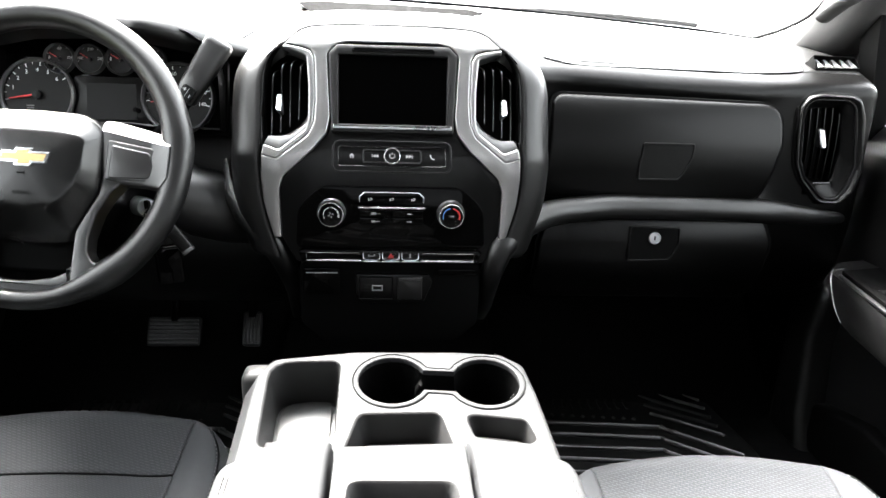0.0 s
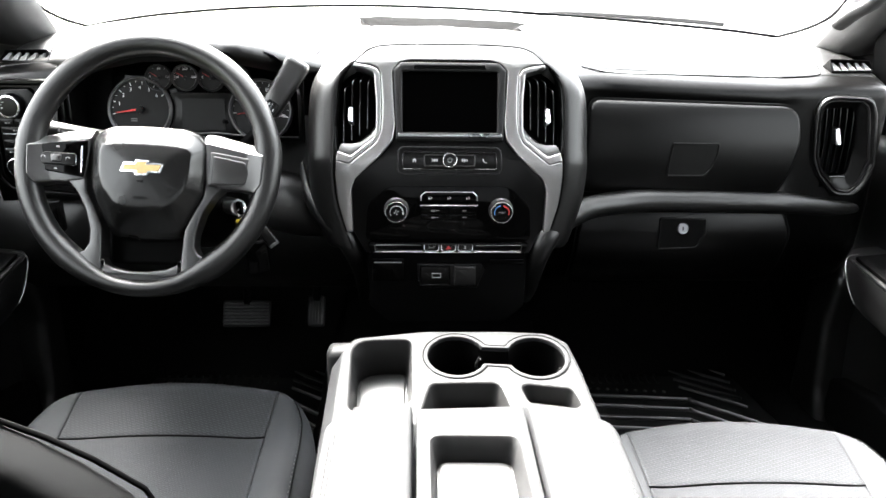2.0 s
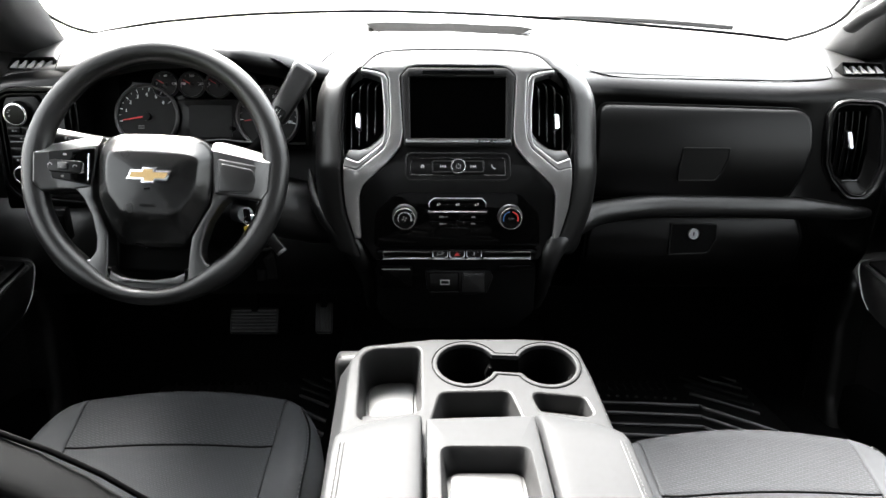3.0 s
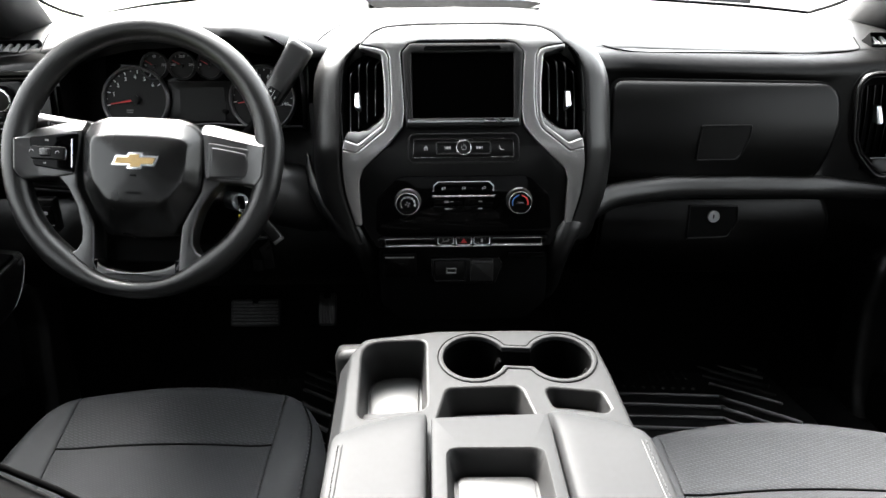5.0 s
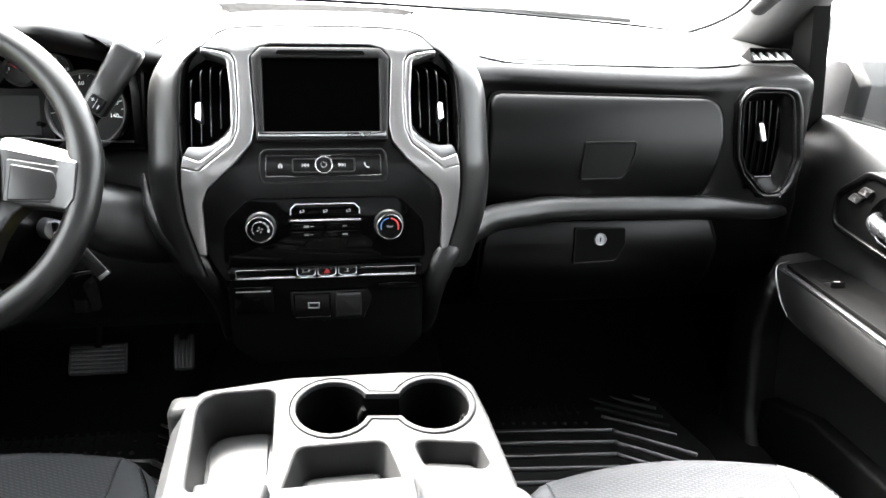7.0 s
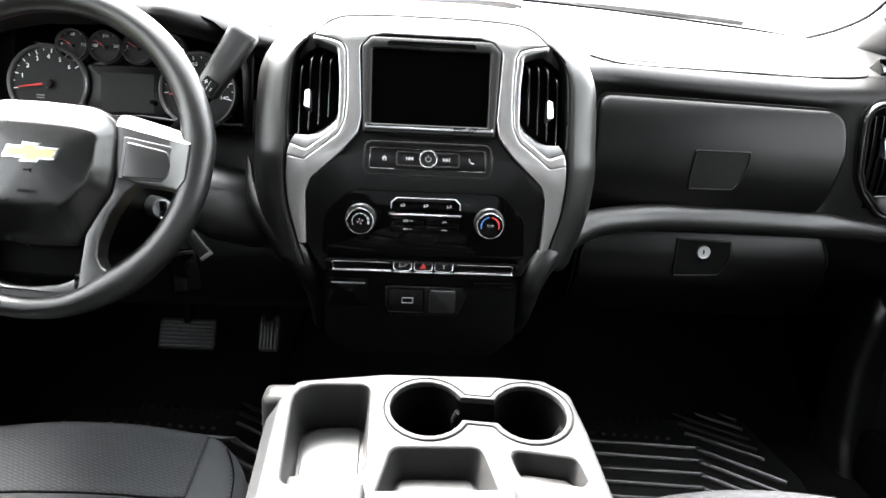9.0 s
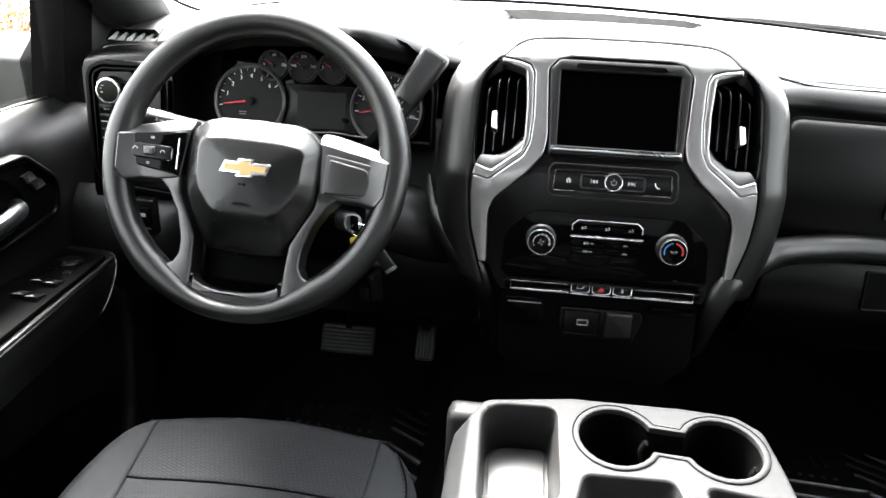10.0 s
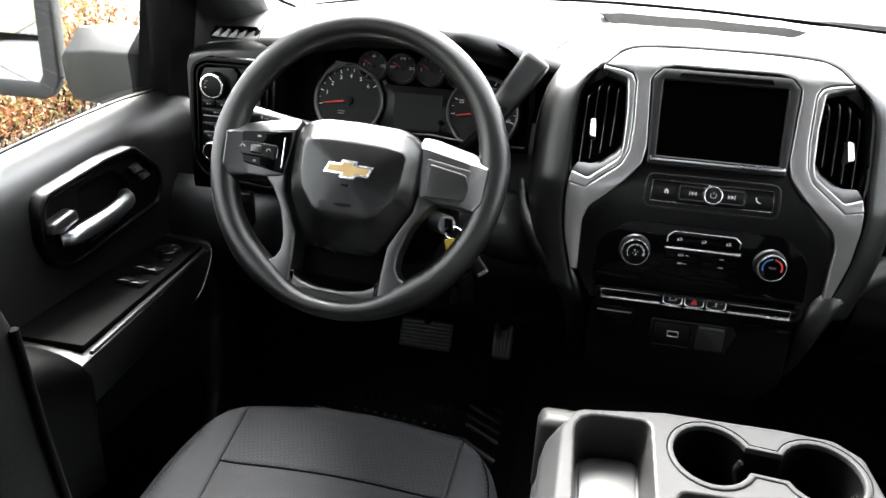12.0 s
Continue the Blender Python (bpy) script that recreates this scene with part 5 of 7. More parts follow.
WM0 = leaning(-0.451, -0.083, 0.635, 24)
part("shroud", bm, M_HARD, column, "", 60, WM0)
bm = bmesh.new()
loops = []
for x0, y0, z0, hw, hh in ((-0.33, 0.055, 0.548, 0.028, 0.045), (-0.30, 0.06, 0.535, 0.036, 0.055), (-0.25, 0.085, 0.515, 0.045, 0.055), (-0.20, 0.11, 0.50, 0.04, 0.05)):
    loops.append([V(x0, y0 + 0.04 * math.cos(a) * -1, z0 + hh * math.sin(a)) for a in [2 * math.pi * i / 20 for i in range(20)]])
bridge(bm, loops, True, True, True)
part("knee_bulge", bm, M_DOOR, column, "rounded black knee cover", 80)

bm = bmesh.new()
tube(bm, smooth_line([V(-0.240, 0.078, 0.552), V(-0.230, 0.076, 0.527), V(-0.215, 0.074, 0.512), V(-0.194, 0.072, 0.499), V(-0.178, 0.072, 0.483), V(-0.167, 0.074, 0.462)], 4), [0.003] * 4 + [0.006] * 4 + [0.009] * 9 + [0.006] * 3 + [0.004], 10)
part("knee_flange", bm, M_DOOR, column, "rounded lower edge beside the centre stack", 80)

stalk = thing("indicator_stalk", "black indicator stalk with white printed symbols", "stalk", (-0.55, 0.0, 0.65))
bm = bmesh.new()
tube(bm, smooth_line([V(-0.49, 0.015, 0.645), V(-0.54, -0.002, 0.654), V(-0.60, -0.012, 0.665), V(-0.645, -0.012, 0.674)], 4), [0.009, 0.010, 0.011, 0.013, 0.0145, 0.015, 0.016, 0.0165, 0.017, 0.017, 0.017, 0.016, 0.012][:13], 14, flat=0.8)
part("lever", bm, M_STALK, stalk, "", 70)
bm = bmesh.new()
bars(bm, [(-0.012, 0, 0.005, 0.004), (-0.001, 0, 0.003, 0.005), (0.006, 0, 0.006, 0.0015), (0.014, 0, 0.003, 0.003)])
part("marks", bm, M_WHITE, stalk, "white printed symbols", 0, Matrix.Translation((-0.60, -0.0275, 0.671)) @ leaning(0, 0, 0, 20, 0, -10))

shifter = thing("gear_lever", "grey column gear lever with plus and minus buttons", "gear lever", (-0.33, 0.05, 0.62))
bm = bmesh.new()
tube(bm, smooth_line([V(-0.375, 0.045, 0.60), V(-0.34, 0.05, 0.63), V(-0.315, 0.05, 0.655), V(-0.296, 0.05, 0.682)], 4), 0.010, 12)
part("shaft", bm, M_DARK, shifter, "", 60)
bm = bmesh.new()
loops = []
for t, w, d in ((0.0, 0.013, 0.009), (0.04, 0.0165, 0.0105), (0.5, 0.0185, 0.0115), (0.9, 0.0198, 0.0120), (0.97, 0.0192, 0.011), (1.0, 0.0165, 0.008)):
    c = V(-0.297, 0.052, 0.684).lerp(V(-0.243, 0.070, 0.768), t)
    ax, ay = V(0.80, -0.2, -0.52).normalized(), V(0.15, 0.97, -0.20).normalized()
    loops.append([c + ax * (w * math.copysign(abs(math.cos(a)) ** 0.5, math.cos(a))) + ay * (d * math.copysign(abs(math.sin(a)) ** 0.5, math.sin(a))) for a in [2 * math.pi * i / 24 for i in range(24)]])
bridge(bm, loops, True, True, True)
part("grip", bm, M_SPOKE, shifter, "dark grey grained grip", 60)
SM = Matrix.Translation(V(-0.289, 0.041, 0.697)) @ leaning(0, 0, 0, 18, 0, -32)
bm = bmesh.new()
box(bm, -0.010, 0.010, -0.011, 0.010, -0.004, 0.0015, 0.001, 0.003)
part("button", bm, M_HARD, shifter, "", 40, SM)
bm = bmesh.new()
bars(bm, [(-0.005, 0.003, 0.005, 0.0012), (-0.005, 0.003, 0.0012, 0.005), (0.000, 0, 0.0007, 0.014), (0.0055, -0.003, 0.0012, 0.005)])
part("marks", bm, M_WHITE, shifter, "white plus and minus", 0, SM @ Matrix.Translation((0, 0, 0.0016)))

keys = thing("ignition_key", "car key in the ignition with fob and yellow tag", "key", (-0.33, -0.02, 0.44))
IM = leaning(-0.343, -0.018, 0.546, 12, 30)
part("ignition_lock", lathe(bmesh.new(), [(0.014, -0.06), (0.014, 0.004), (0.012, 0.008), (0.009, 0.008), (0.0085, 0.004), (0.0001, 0.004)], 28), M_SATIN, keys, "satin metal lock ring", 40, IM)
bm = bmesh.new()
box(bm, -0.002, 0.002, -0.010, 0.010, 0.002, 0.028, 0.001)
part("key_blade", bm, M_DARK, keys, "", 40, IM)
bm = bmesh.new()
tube(bm, [V(-0.328 + 0.012 * math.cos(a), -0.035, 0.541 + 0.009 * math.sin(a)) for a in [2 * math.pi * i / 18 for i in range(18)]], 0.0012, 6, closed=True)
part("key_ring", bm, M_CHROME, keys, "chrome split ring", 40)
bm = bmesh.new()
box(bm, -0.007, 0.007, -0.022, 0.014, -0.001, 0.001, 0, 0.002)
part("tag", bm, M_YELLOW, keys, "yellow plastic tag", 40, Matrix.Translation((-0.327, -0.052, 0.525)) @ leaning(0, 0, 0, 5, 25, 14))
bm = bmesh.new()
box(bm, -0.009, 0.009, -0.03, 0.03, -0.005, 0.005, 0.003, 0.006)
fob = part("fob", bm, M_HARD, keys, "black remote fob", 50, Matrix.Translation((-0.300, -0.036, 0.512)) @ leaning(0, 0, 0, 8, 15, 34))
bm = bmesh.new()
box(bm, -0.0085, 0.0085, -0.0305, -0.024, -0.0052, 0.0056, 0.002)
part("fob_band", bm, M_KNURL, fob, "chrome band", 40, Matrix.Translation((-0.300, -0.036, 0.512)) @ leaning(0, 0, 0, 8, 15, 34))
bm = bmesh.new()
box(bm, -0.018, 0.018, -0.028, 0.028, -0.006, 0.006, 0.003, 0.008)
part("second_fob", bm, M_GLOSS, keys, "gloss black remote fob", 50, Matrix.Translation((-0.313, -0.03, 0.465)) @ leaning(0, 0, 0, 4, 10, 4))

# ---- steering wheel ----
wheel = thing("steering_wheel", "black grained steering wheel with gold cross-bar emblem", "steering wheel", (-0.451, -0.083, 0.635))
bm = bmesh.new()
N, R0 = 96, 0.1770
loops = []
for i in range(N):
    a = 2 * math.pi * i / N
    low = max(0.0, -math.sin(a))
    bulge = sum(math.exp(-((((a - radians(b) + math.pi) % (2 * math.pi)) - math.pi) / 0.13) ** 2) for b in (8, 172)) + 0.8 * sum(math.exp(-((((a - radians(b) + math.pi) % (2 * math.pi)) - math.pi) / 0.16) ** 2) for b in (-52, 232))
    foot_ = math.exp(-((((a - radians(270) + math.pi) % (2 * math.pi)) - math.pi) / 0.42) ** 4)
    rw, rn = 0.0180 + 0.002 * bulge - 0.0048 * foot_, 0.0185 + 0.001 * low
    c = V((R0 + 0.0048 * foot_) * math.cos(a), (R0 * 1.022 + 0.0048 * foot_) * math.sin(a) + 0.0003, 0)
    e = V(math.cos(a), math.sin(a), 0)
    loops.append([c + e * (rw * math.cos(b)) + V(0, 0, rn * math.sin(b)) for b in [2 * math.pi * j / 20 for j in range(20)]])
loops.append(loops[0])
bridge(bm, loops, True)
bmesh.ops.remove_doubles(bm, verts=bm.verts, dist=1e-6)
part("rim", bm, M_RIM, wheel, "grained black rim", 80, WM)


WH = WM @ Matrix.Translation((0, -0.012, 0))


def pad(pts, r, w0, w1, bev, name, material, parent=None, label="", seg=3, dome=0.0):
    bm = bmesh.new()
    o = rpoly(pts, r, 5)
    cx, cy = sum(p[0] for p in o) / len(o), sum(p[1] for p in o) / len(o)
    loops = [[V(p[0], p[1], w0) for p in o]]
    for i in range(seg + 1):
        a = math.pi / 2 * i / seg
        q = offs(o, bev * (1 - math.cos(a)))
        loops.append([V(p[0], p[1], w1 - bev * (1 - math.sin(a))) for p in q])
    bridge(bm, loops, True, True, True)
    if dome:
        hx, hy = max(abs(p[0] - cx) for p in o), max(abs(p[1] - cy) for p in o)
        for k in range(-11, 12):
            for co, no in (((cx + hx * k / 12, 0, 0), (1, 0, 0)), ((0, cy + hy * k / 12, 0), (0, 1, 0))):
                bmesh.ops.bisect_plane(bm, geom=bm.verts[:] + bm.edges[:] + bm.faces[:], plane_co=co, plane_no=no, dist=1e-6)
        for v in bm.verts:
            lift = max(0.0, 1 - ((v.co.x - cx) / hx) ** 2) * max(0.0, 1 - ((v.co.y - cy) / hy) ** 2)
            v.co.z += dome * lift * max(0.0, (v.co.z - w0) / (w1 - w0))
            if v.co.z > w1 - bev * 1.01:
                y_, x_ = v.co.y, abs(v.co.x - cx)
                v.co.z -= 0.55 * max(0.0, y_ - 0.034) + 0.35 * max(0.0, -0.056 - y_) + 0.40 * max(0.0, x_ - 0.058)
    return part(name, bm, material, parent if parent is not None else wheel, label, 70, WH)


U = 0.0035


def both(half):
    return [(x + U, y) for x, y in half] + [(U - x, y) for x, y in reversed(half) if abs(x) > 1e-6]


HUB_EDGE = rpoly(both([(0.0, 0.0665), (0.05, 0.0650), (0.070, 0.0590), (0.0825, 0.046), (0.0850, 0.033), (0.0850, -0.005), (0.0822, -0.034), (0.069, -0.061), (0.0590, -0.083), (0.053, -0.096), (0.044, -0.101), (0.0, -0.103)]), [0.05, 0.02, 0.02, 0.012, 0.03, 0.05, 0.05, 0.05, 0.04, 0.02, 0.02, 0.05, 0.02, 0.02, 0.04, 0.05, 0.05, 0.05, 0.03, 0.012, 0.02, 0.02], 6)
HUB_FACE = [(x + 0.002, y) for x, y in rpoly(both([(0.0, 0.0335), (0.040, 0.0330), (0.0600, 0.0310), (0.0640, 0.022), (0.0620, -0.010), (0.0560, -0.030), (0.0360, -0.0535), (0.0, -0.0575)]), [0.03, 0.03, 0.008, 0.02, 0.03, 0.02, 0.025, 0.04, 0.025, 0.02, 0.03, 0.02, 0.008, 0.03], 6)]
c_hub = (U, -0.006)
e_out, e_in = around(HUB_EDGE, c_hub), around(HUB_FACE, c_hub)
bm = bmesh.new()
rows = [[V(p.x, p.y, -0.035) for p in e_out], [V(p.x, p.y, 0.004) for p in e_out]]
for t, w in ((0.04, 0.0085), (0.12, 0.0130), (0.3, 0.0178), (0.6, 0.0252), (0.86, 0.0316), (0.95, 0.0332), (1.0, 0.0337)):
    rows.append([V(p.x + (q.x - p.x) * t, p.y + (q.y - p.y) * t, w) for p, q in zip(e_out, e_in)])
for t in (0.93, 0.8, 0.55, 0.3, 0.08):
    rows.append([V(c_hub[0] + (q.x - c_hub[0]) * t, c_hub[1] + (q.y - c_hub[1]) * t, 0.0337 + 0.0045 * (1 - t * t)) for q in e_in])
bridge(bm, rows, True, True, True)
for v in bm.verts:
    if v.co.z > 0.0:
        v.co.z -= 3.0 * max(0.0, -0.052 - v.co.y) ** 2 + 0.12 * max(0.0, -0.052 - v.co.y)
hub = part("airbag_cover", bm, M_HUB, wheel, "grained black airbag cover", 60, WH)
pad([(-0.06, -0.06), (0.06, -0.06), (0.056, -0.138), (-0.056, -0.138)], 0.01, -0.07, -0.022, 0.006, "lower_hub", M_DARK)
for s in (-1, 1):
    c = lambda L: [(s * u, v) for u, v in L]
    bm = bmesh.new()
    arm = rpoly(c([(0.080, 0.0610), (0.097, 0.0603), (0.121, 0.0550), (0.150, 0.0480), (0.168, 0.0400), (0.172, 0.029), (0.170, -0.014), (0.160, -0.0275), (0.136, -0.0235), (0.113, -0.0225), (0.088, -0.018)]), 0.007, 4)
    prism(bm, arm, -0.018, 0.0115, 0.004, 3, True, True)
    foot, slope = V(s * 0.093, 0.0425, 0), V(s * 0.0125, 0.0655, 0).normalized()
    bmesh.ops.bisect_plane(bm, geom=bm.verts[:] + bm.edges[:] + bm.faces[:], plane_co=foot, plane_no=slope, dist=1e-6)
    for v in bm.verts:
        over = (v.co - foot).dot(slope)
        if over > 0 and v.co.z > 0:
            v.co.z -= min(0.9 * over, v.co.z + 0.012)
        if v.co.z > 0:
            v.co.z += 0.5 * max(0.0, abs(v.co.x) - 0.152)
    part("spoke", bm, M_FRAME, wheel, "satin black spoke", 30, WH)
    bm = bmesh.new()
    strut = rpoly(c([(0.0880, -0.008), (0.118, -0.016), (0.0995, -0.0345), (0.0850, -0.060), (0.0762, -0.092), (0.0760, -0.110), (0.0825, -0.121), (0.096, -0.127), (0.0890, -0.139), (0.079, -0.1485), (0.0580, -0.1560), (0.0585, -0.1223), (0.0605, -0.085), (0.0700, -0.0635), (0.0845, -0.036)]), [0.002, 0.002, 0.02, 0.03, 0.03, 0.012, 0.008, 0.004, 0.006, 0.006, 0.002, 0.02, 0.02, 0.02, 0.01], 4)
    prism(bm, strut, -0.024, 0.0100, 0.0030, 3, True, True)
    part("lower_spoke", bm, M_FRAME, wheel, "satin black lower spoke", 50, WH)
pad([(-0.0590, -0.128), (-0.0520, -0.1395), (-0.040, -0.1450), (-0.020, -0.1488), (0.008, -0.1488), (0.036, -0.1440), (0.0500, -0.1375), (0.0585, -0.126), (0.0575, -0.158), (0.034, -0.1625), (0.0, -0.1655), (-0.034, -0.1630), (-0.0590, -0.1560)], [0.003, 0.008, 0.01, 0.01, 0.01, 0.01, 0.008, 0.003, 0.002, 0.02, 0.02, 0.02, 0.002], -0.020, 0.0075, 0.005, "lower_bridge", M_FRAME, None, "satin black lower bar of the spokes")
sp = pad([(-0.1555, 0.026), (-0.1530, 0.0325), (-0.0862, 0.0405), (-0.0862, 0.021), (-0.0898, -0.0150), (-0.1545, -0.0060)], [0.006, 0.005, 0.002, 0.004, 0.003, 0.008], 0.0, 0.0137, 0.002, "button_plate", M_GLOSS, None, "gloss black button plate")
pad([(0.0925, 0.0325), (0.1538, 0.0238), (0.1575, -0.0177), (0.0905, -0.0178)], [0.004, 0.008, 0.008, 0.003], 0.0, 0.0132, 0.0015, "plate_surround", M_FRAME, None, "satin black surround of the blank plate")
pad([(0.0977, 0.0262), (0.1450, 0.0185), (0.1508, 0.0021), (0.1467, -0.0147), (0.0955, -0.0165)], [0.003, 0.008, 0.01, 0.008, 0.003], 0.0, 0.0150, 0.0020, "blank_plate", M_SPOKE, None, "blank grey button plate")
pad([(-0.1525, 0.0113), (-0.1475, 0.0203), (-0.1010, 0.0194), (-0.1010, 0.001), (-0.1485, 0.002)], 0.004, 0.012, 0.0172, 0.002, "button_rocker", M_HARD)
pad([(-0.1362, 0.0165), (-0.1210, 0.0170), (-0.1200, 0.0055), (-0.1345, 0.0050)], 0.003, 0.016, 0.0208, 0.0025, "rocker_bar", M_SPOKE)
bm = bmesh.new()
prism(bm, rpoly([(-0.0943, 0.0310), (-0.0920, 0.0312), (-0.0902, -0.0085), (-0.0925, -0.0085)], 0.0008), 0.012, 0.0160, 0.0006)
part("silver_strip", bm, M_SATIN, wheel, "thin silver strip", 40, WH)
bm = bmesh.new()
tube(bm, [V(-0.1000, 0.0160, 0.0165), V(-0.0996, 0.0030, 0.0165), V(-0.104, 0.0008, 0.0165)], 0.0008, 5)
part("rocker_edge", bm, M_SATIN, wheel, "thin silver edge", 40, WH)
for row in ((-0.1284, 0.0286, 0.005, 0.003), (-0.1298, -0.0035, 0.004, 0.003)):
    bm = bmesh.new()
    bars(bm, [row])
    part("mark", bm, M_GREY, sp, "pale printed symbol", 0, WH @ Matrix.Translation((0, 0, 0.0139)))
for u, v in ((-0.1472, 0.0120), (-0.1115, 0.0105)):
    bm = bmesh.new()
    arc_band(bm, u, v, 0.0022, 0.0032, 0, 200, 8)
    part("cruise_mark", bm, M_WHITE, sp, "white printed symbol", 0, WH @ Matrix.Translation((0, 0, 0.0174)))

BOW = [(-0.031, -0.0070), (-0.026, 0.0070), (-0.0105, 0.0070), (-0.009, 0.0112), (0.0105, 0.0112), (0.009, 0.0070), (0.031, 0.0070), (0.026, -0.0070), (0.0105, -0.0070), (0.009, -0.0112), (-0.0105, -0.0112), (-0.009, -0.0070)]
EM = WH @ Matrix.Translation((U, 0.0, 0.0368))
bm = bmesh.new()
prism(bm, BOW, 0, 0.0038, 0.0008, 2, True, True)
emblem = part("emblem", bm, M_CHROME, wheel, "chrome and gold cross-bar emblem", 30, EM)
bm = bmesh.new()
prism(bm, offs(BOW, 0.0028), 0.002, 0.0043, 0, 2, True, True)
part("emblem_fill", bm, M_GOLD, emblem, "gold fill", 30, EM)
words("airbag_word", "AIRBAG", 0.0066, WH @ Matrix.Translation((U, -0.0435, 0.0366)), M_DARK, hub)
bm = bmesh.new()
bars(bm, [(-0.0005, 0.0, 0.0055, 0.0014), (0.0028, 0.0, 0.0014, 0.0044), (-0.0040, 0.0, 0.0014, 0.0026)])
part("horn_mark", bm, M_DARK, hub, "small horn symbol", 0, WH @ Matrix.Translation((U - 0.001, -0.0195, 0.0388)))

# ---- pedals ----
def pedal(name, label, x0, x1, zc, h, lines, upright):
    ob = thing(name, label, "pedal", ((x0 + x1) / 2, 0.40, zc - h))
    m = leaning((x0 + x1) / 2, 0.385, zc, 32)
    hw = (x1 - x0) / 2
    bm = bmesh.new()
    box(bm, -hw, hw, -h, h, -0.012, 0.0, 0.003, 0.008)
    part("pad_body", bm, M_BIN, ob, "", 45, m)
    for k in range(lines):
        bm = bmesh.new()
        t = -1 + 2 * (k + 0.5) / lines
        if upright:
            box(bm, t * hw * 0.9 - 0.0022, t * hw * 0.9 + 0.0022, -h * 0.85, h * 0.85, 0, 0.003, 0.001)
        else:
            box(bm, -hw * 0.9, hw * 0.9, t * h * 0.9 - 0.0016, t * h * 0.9 + 0.0016, 0, 0.003, 0.001)
        part("rib", bm, M_MATRIDGE, ob, "", 45, m)
    bm = bmesh.new()
    tube(bm, [V((x0 + x1) / 2, 0.40, zc + h * 0.5), V((x0 + x1) / 2, 0.47, zc + 0.14), V((x0 + x1) / 2, 0.50, zc + 0.30)], 0.010, 8)
    part("arm", bm, M_DARK, ob, "", 45)


pedal("brake_pedal", "wide black rubber brake pedal with cross ribs", -0.493, -0.385, 0.158, 0.030, 7, False)
pedal("accelerator_pedal", "narrow black accelerator pedal with upright ribs", -0.300, -0.262, 0.165, 0.036, 5, True)

# ---- seats ----
def cushion(bm, x0, x1, y0, y1, top, edge=0.05, px=3.0, py=3.0, deep=0.14, nx=22, ny=26, skew=None):
    """An upholstered block: top(x, y) is its height, rounded off near the edges."""
    rows = []
    for j in range(ny + 1):
        t = -1 + 2 * j / ny
        t = math.copysign(1 - (1 - abs(t)) ** 1.6, t)
        row = []
        for i in range(nx + 1):
            s_ = -1 + 2 * i / nx
            s_ = math.copysign(1 - (1 - abs(s_)) ** 1.6, s_)
            x, y = (x0 + x1) / 2 + s_ * (x1 - x0) / 2, (y0 + y1) / 2 + t * (y1 - y0) / 2
            drop = 1 - (max(0.0, 1 - abs(s_) ** px) ** (1 / px)) * (max(0.0, 1 - abs(t) ** py) ** (1 / py))
            p = V(x, y, top(x, y) - edge * drop)
            row.append(skew(p) if skew else p)
        rows.append(row)
    g_ = [[bm.verts.new(p) for p in r] for r in rows]
    for j in range(ny):
        for i in range(nx):
            bm.faces.new((g_[j][i], g_[j][i + 1], g_[j + 1][i + 1], g_[j + 1][i]))
    rim = [g_[0][i] for i in range(nx + 1)] + [g_[j][nx] for j in range(1, ny + 1)] + [g_[ny][i] for i in range(nx - 1, -1, -1)] + [g_[j][0] for j in range(ny - 1, 0, -1)]
    low = [bm.verts.new((v.co.x, v.co.y, v.co.z - deep)) for v in rim]
    k = len(rim)
    for i in range(k):
        bm.faces.new((rim[i], rim[(i + 1) % k], low[(i + 1) % k], low[i]))
    bm.faces.new(low)
    return bm


def stitches(bm, line, gap=0.0065, long=0.004, r=0.0006):
    """Single stitches along a line."""
    pts = [Vector(p) for p in line]
    carry = 0.0
    for a, b in zip(pts, pts[1:]):
        d = (b - a)
        n = d.length
        if n < 1e-6:
            continue
        d.normalize()
        s_ = carry
        while s_ + long < n:
            tube(bm, [a + d * s_, a + d * (s_ + long)], r, 4)
            s_ += gap
        carry = max(0.0, s_ - n)
    return bm


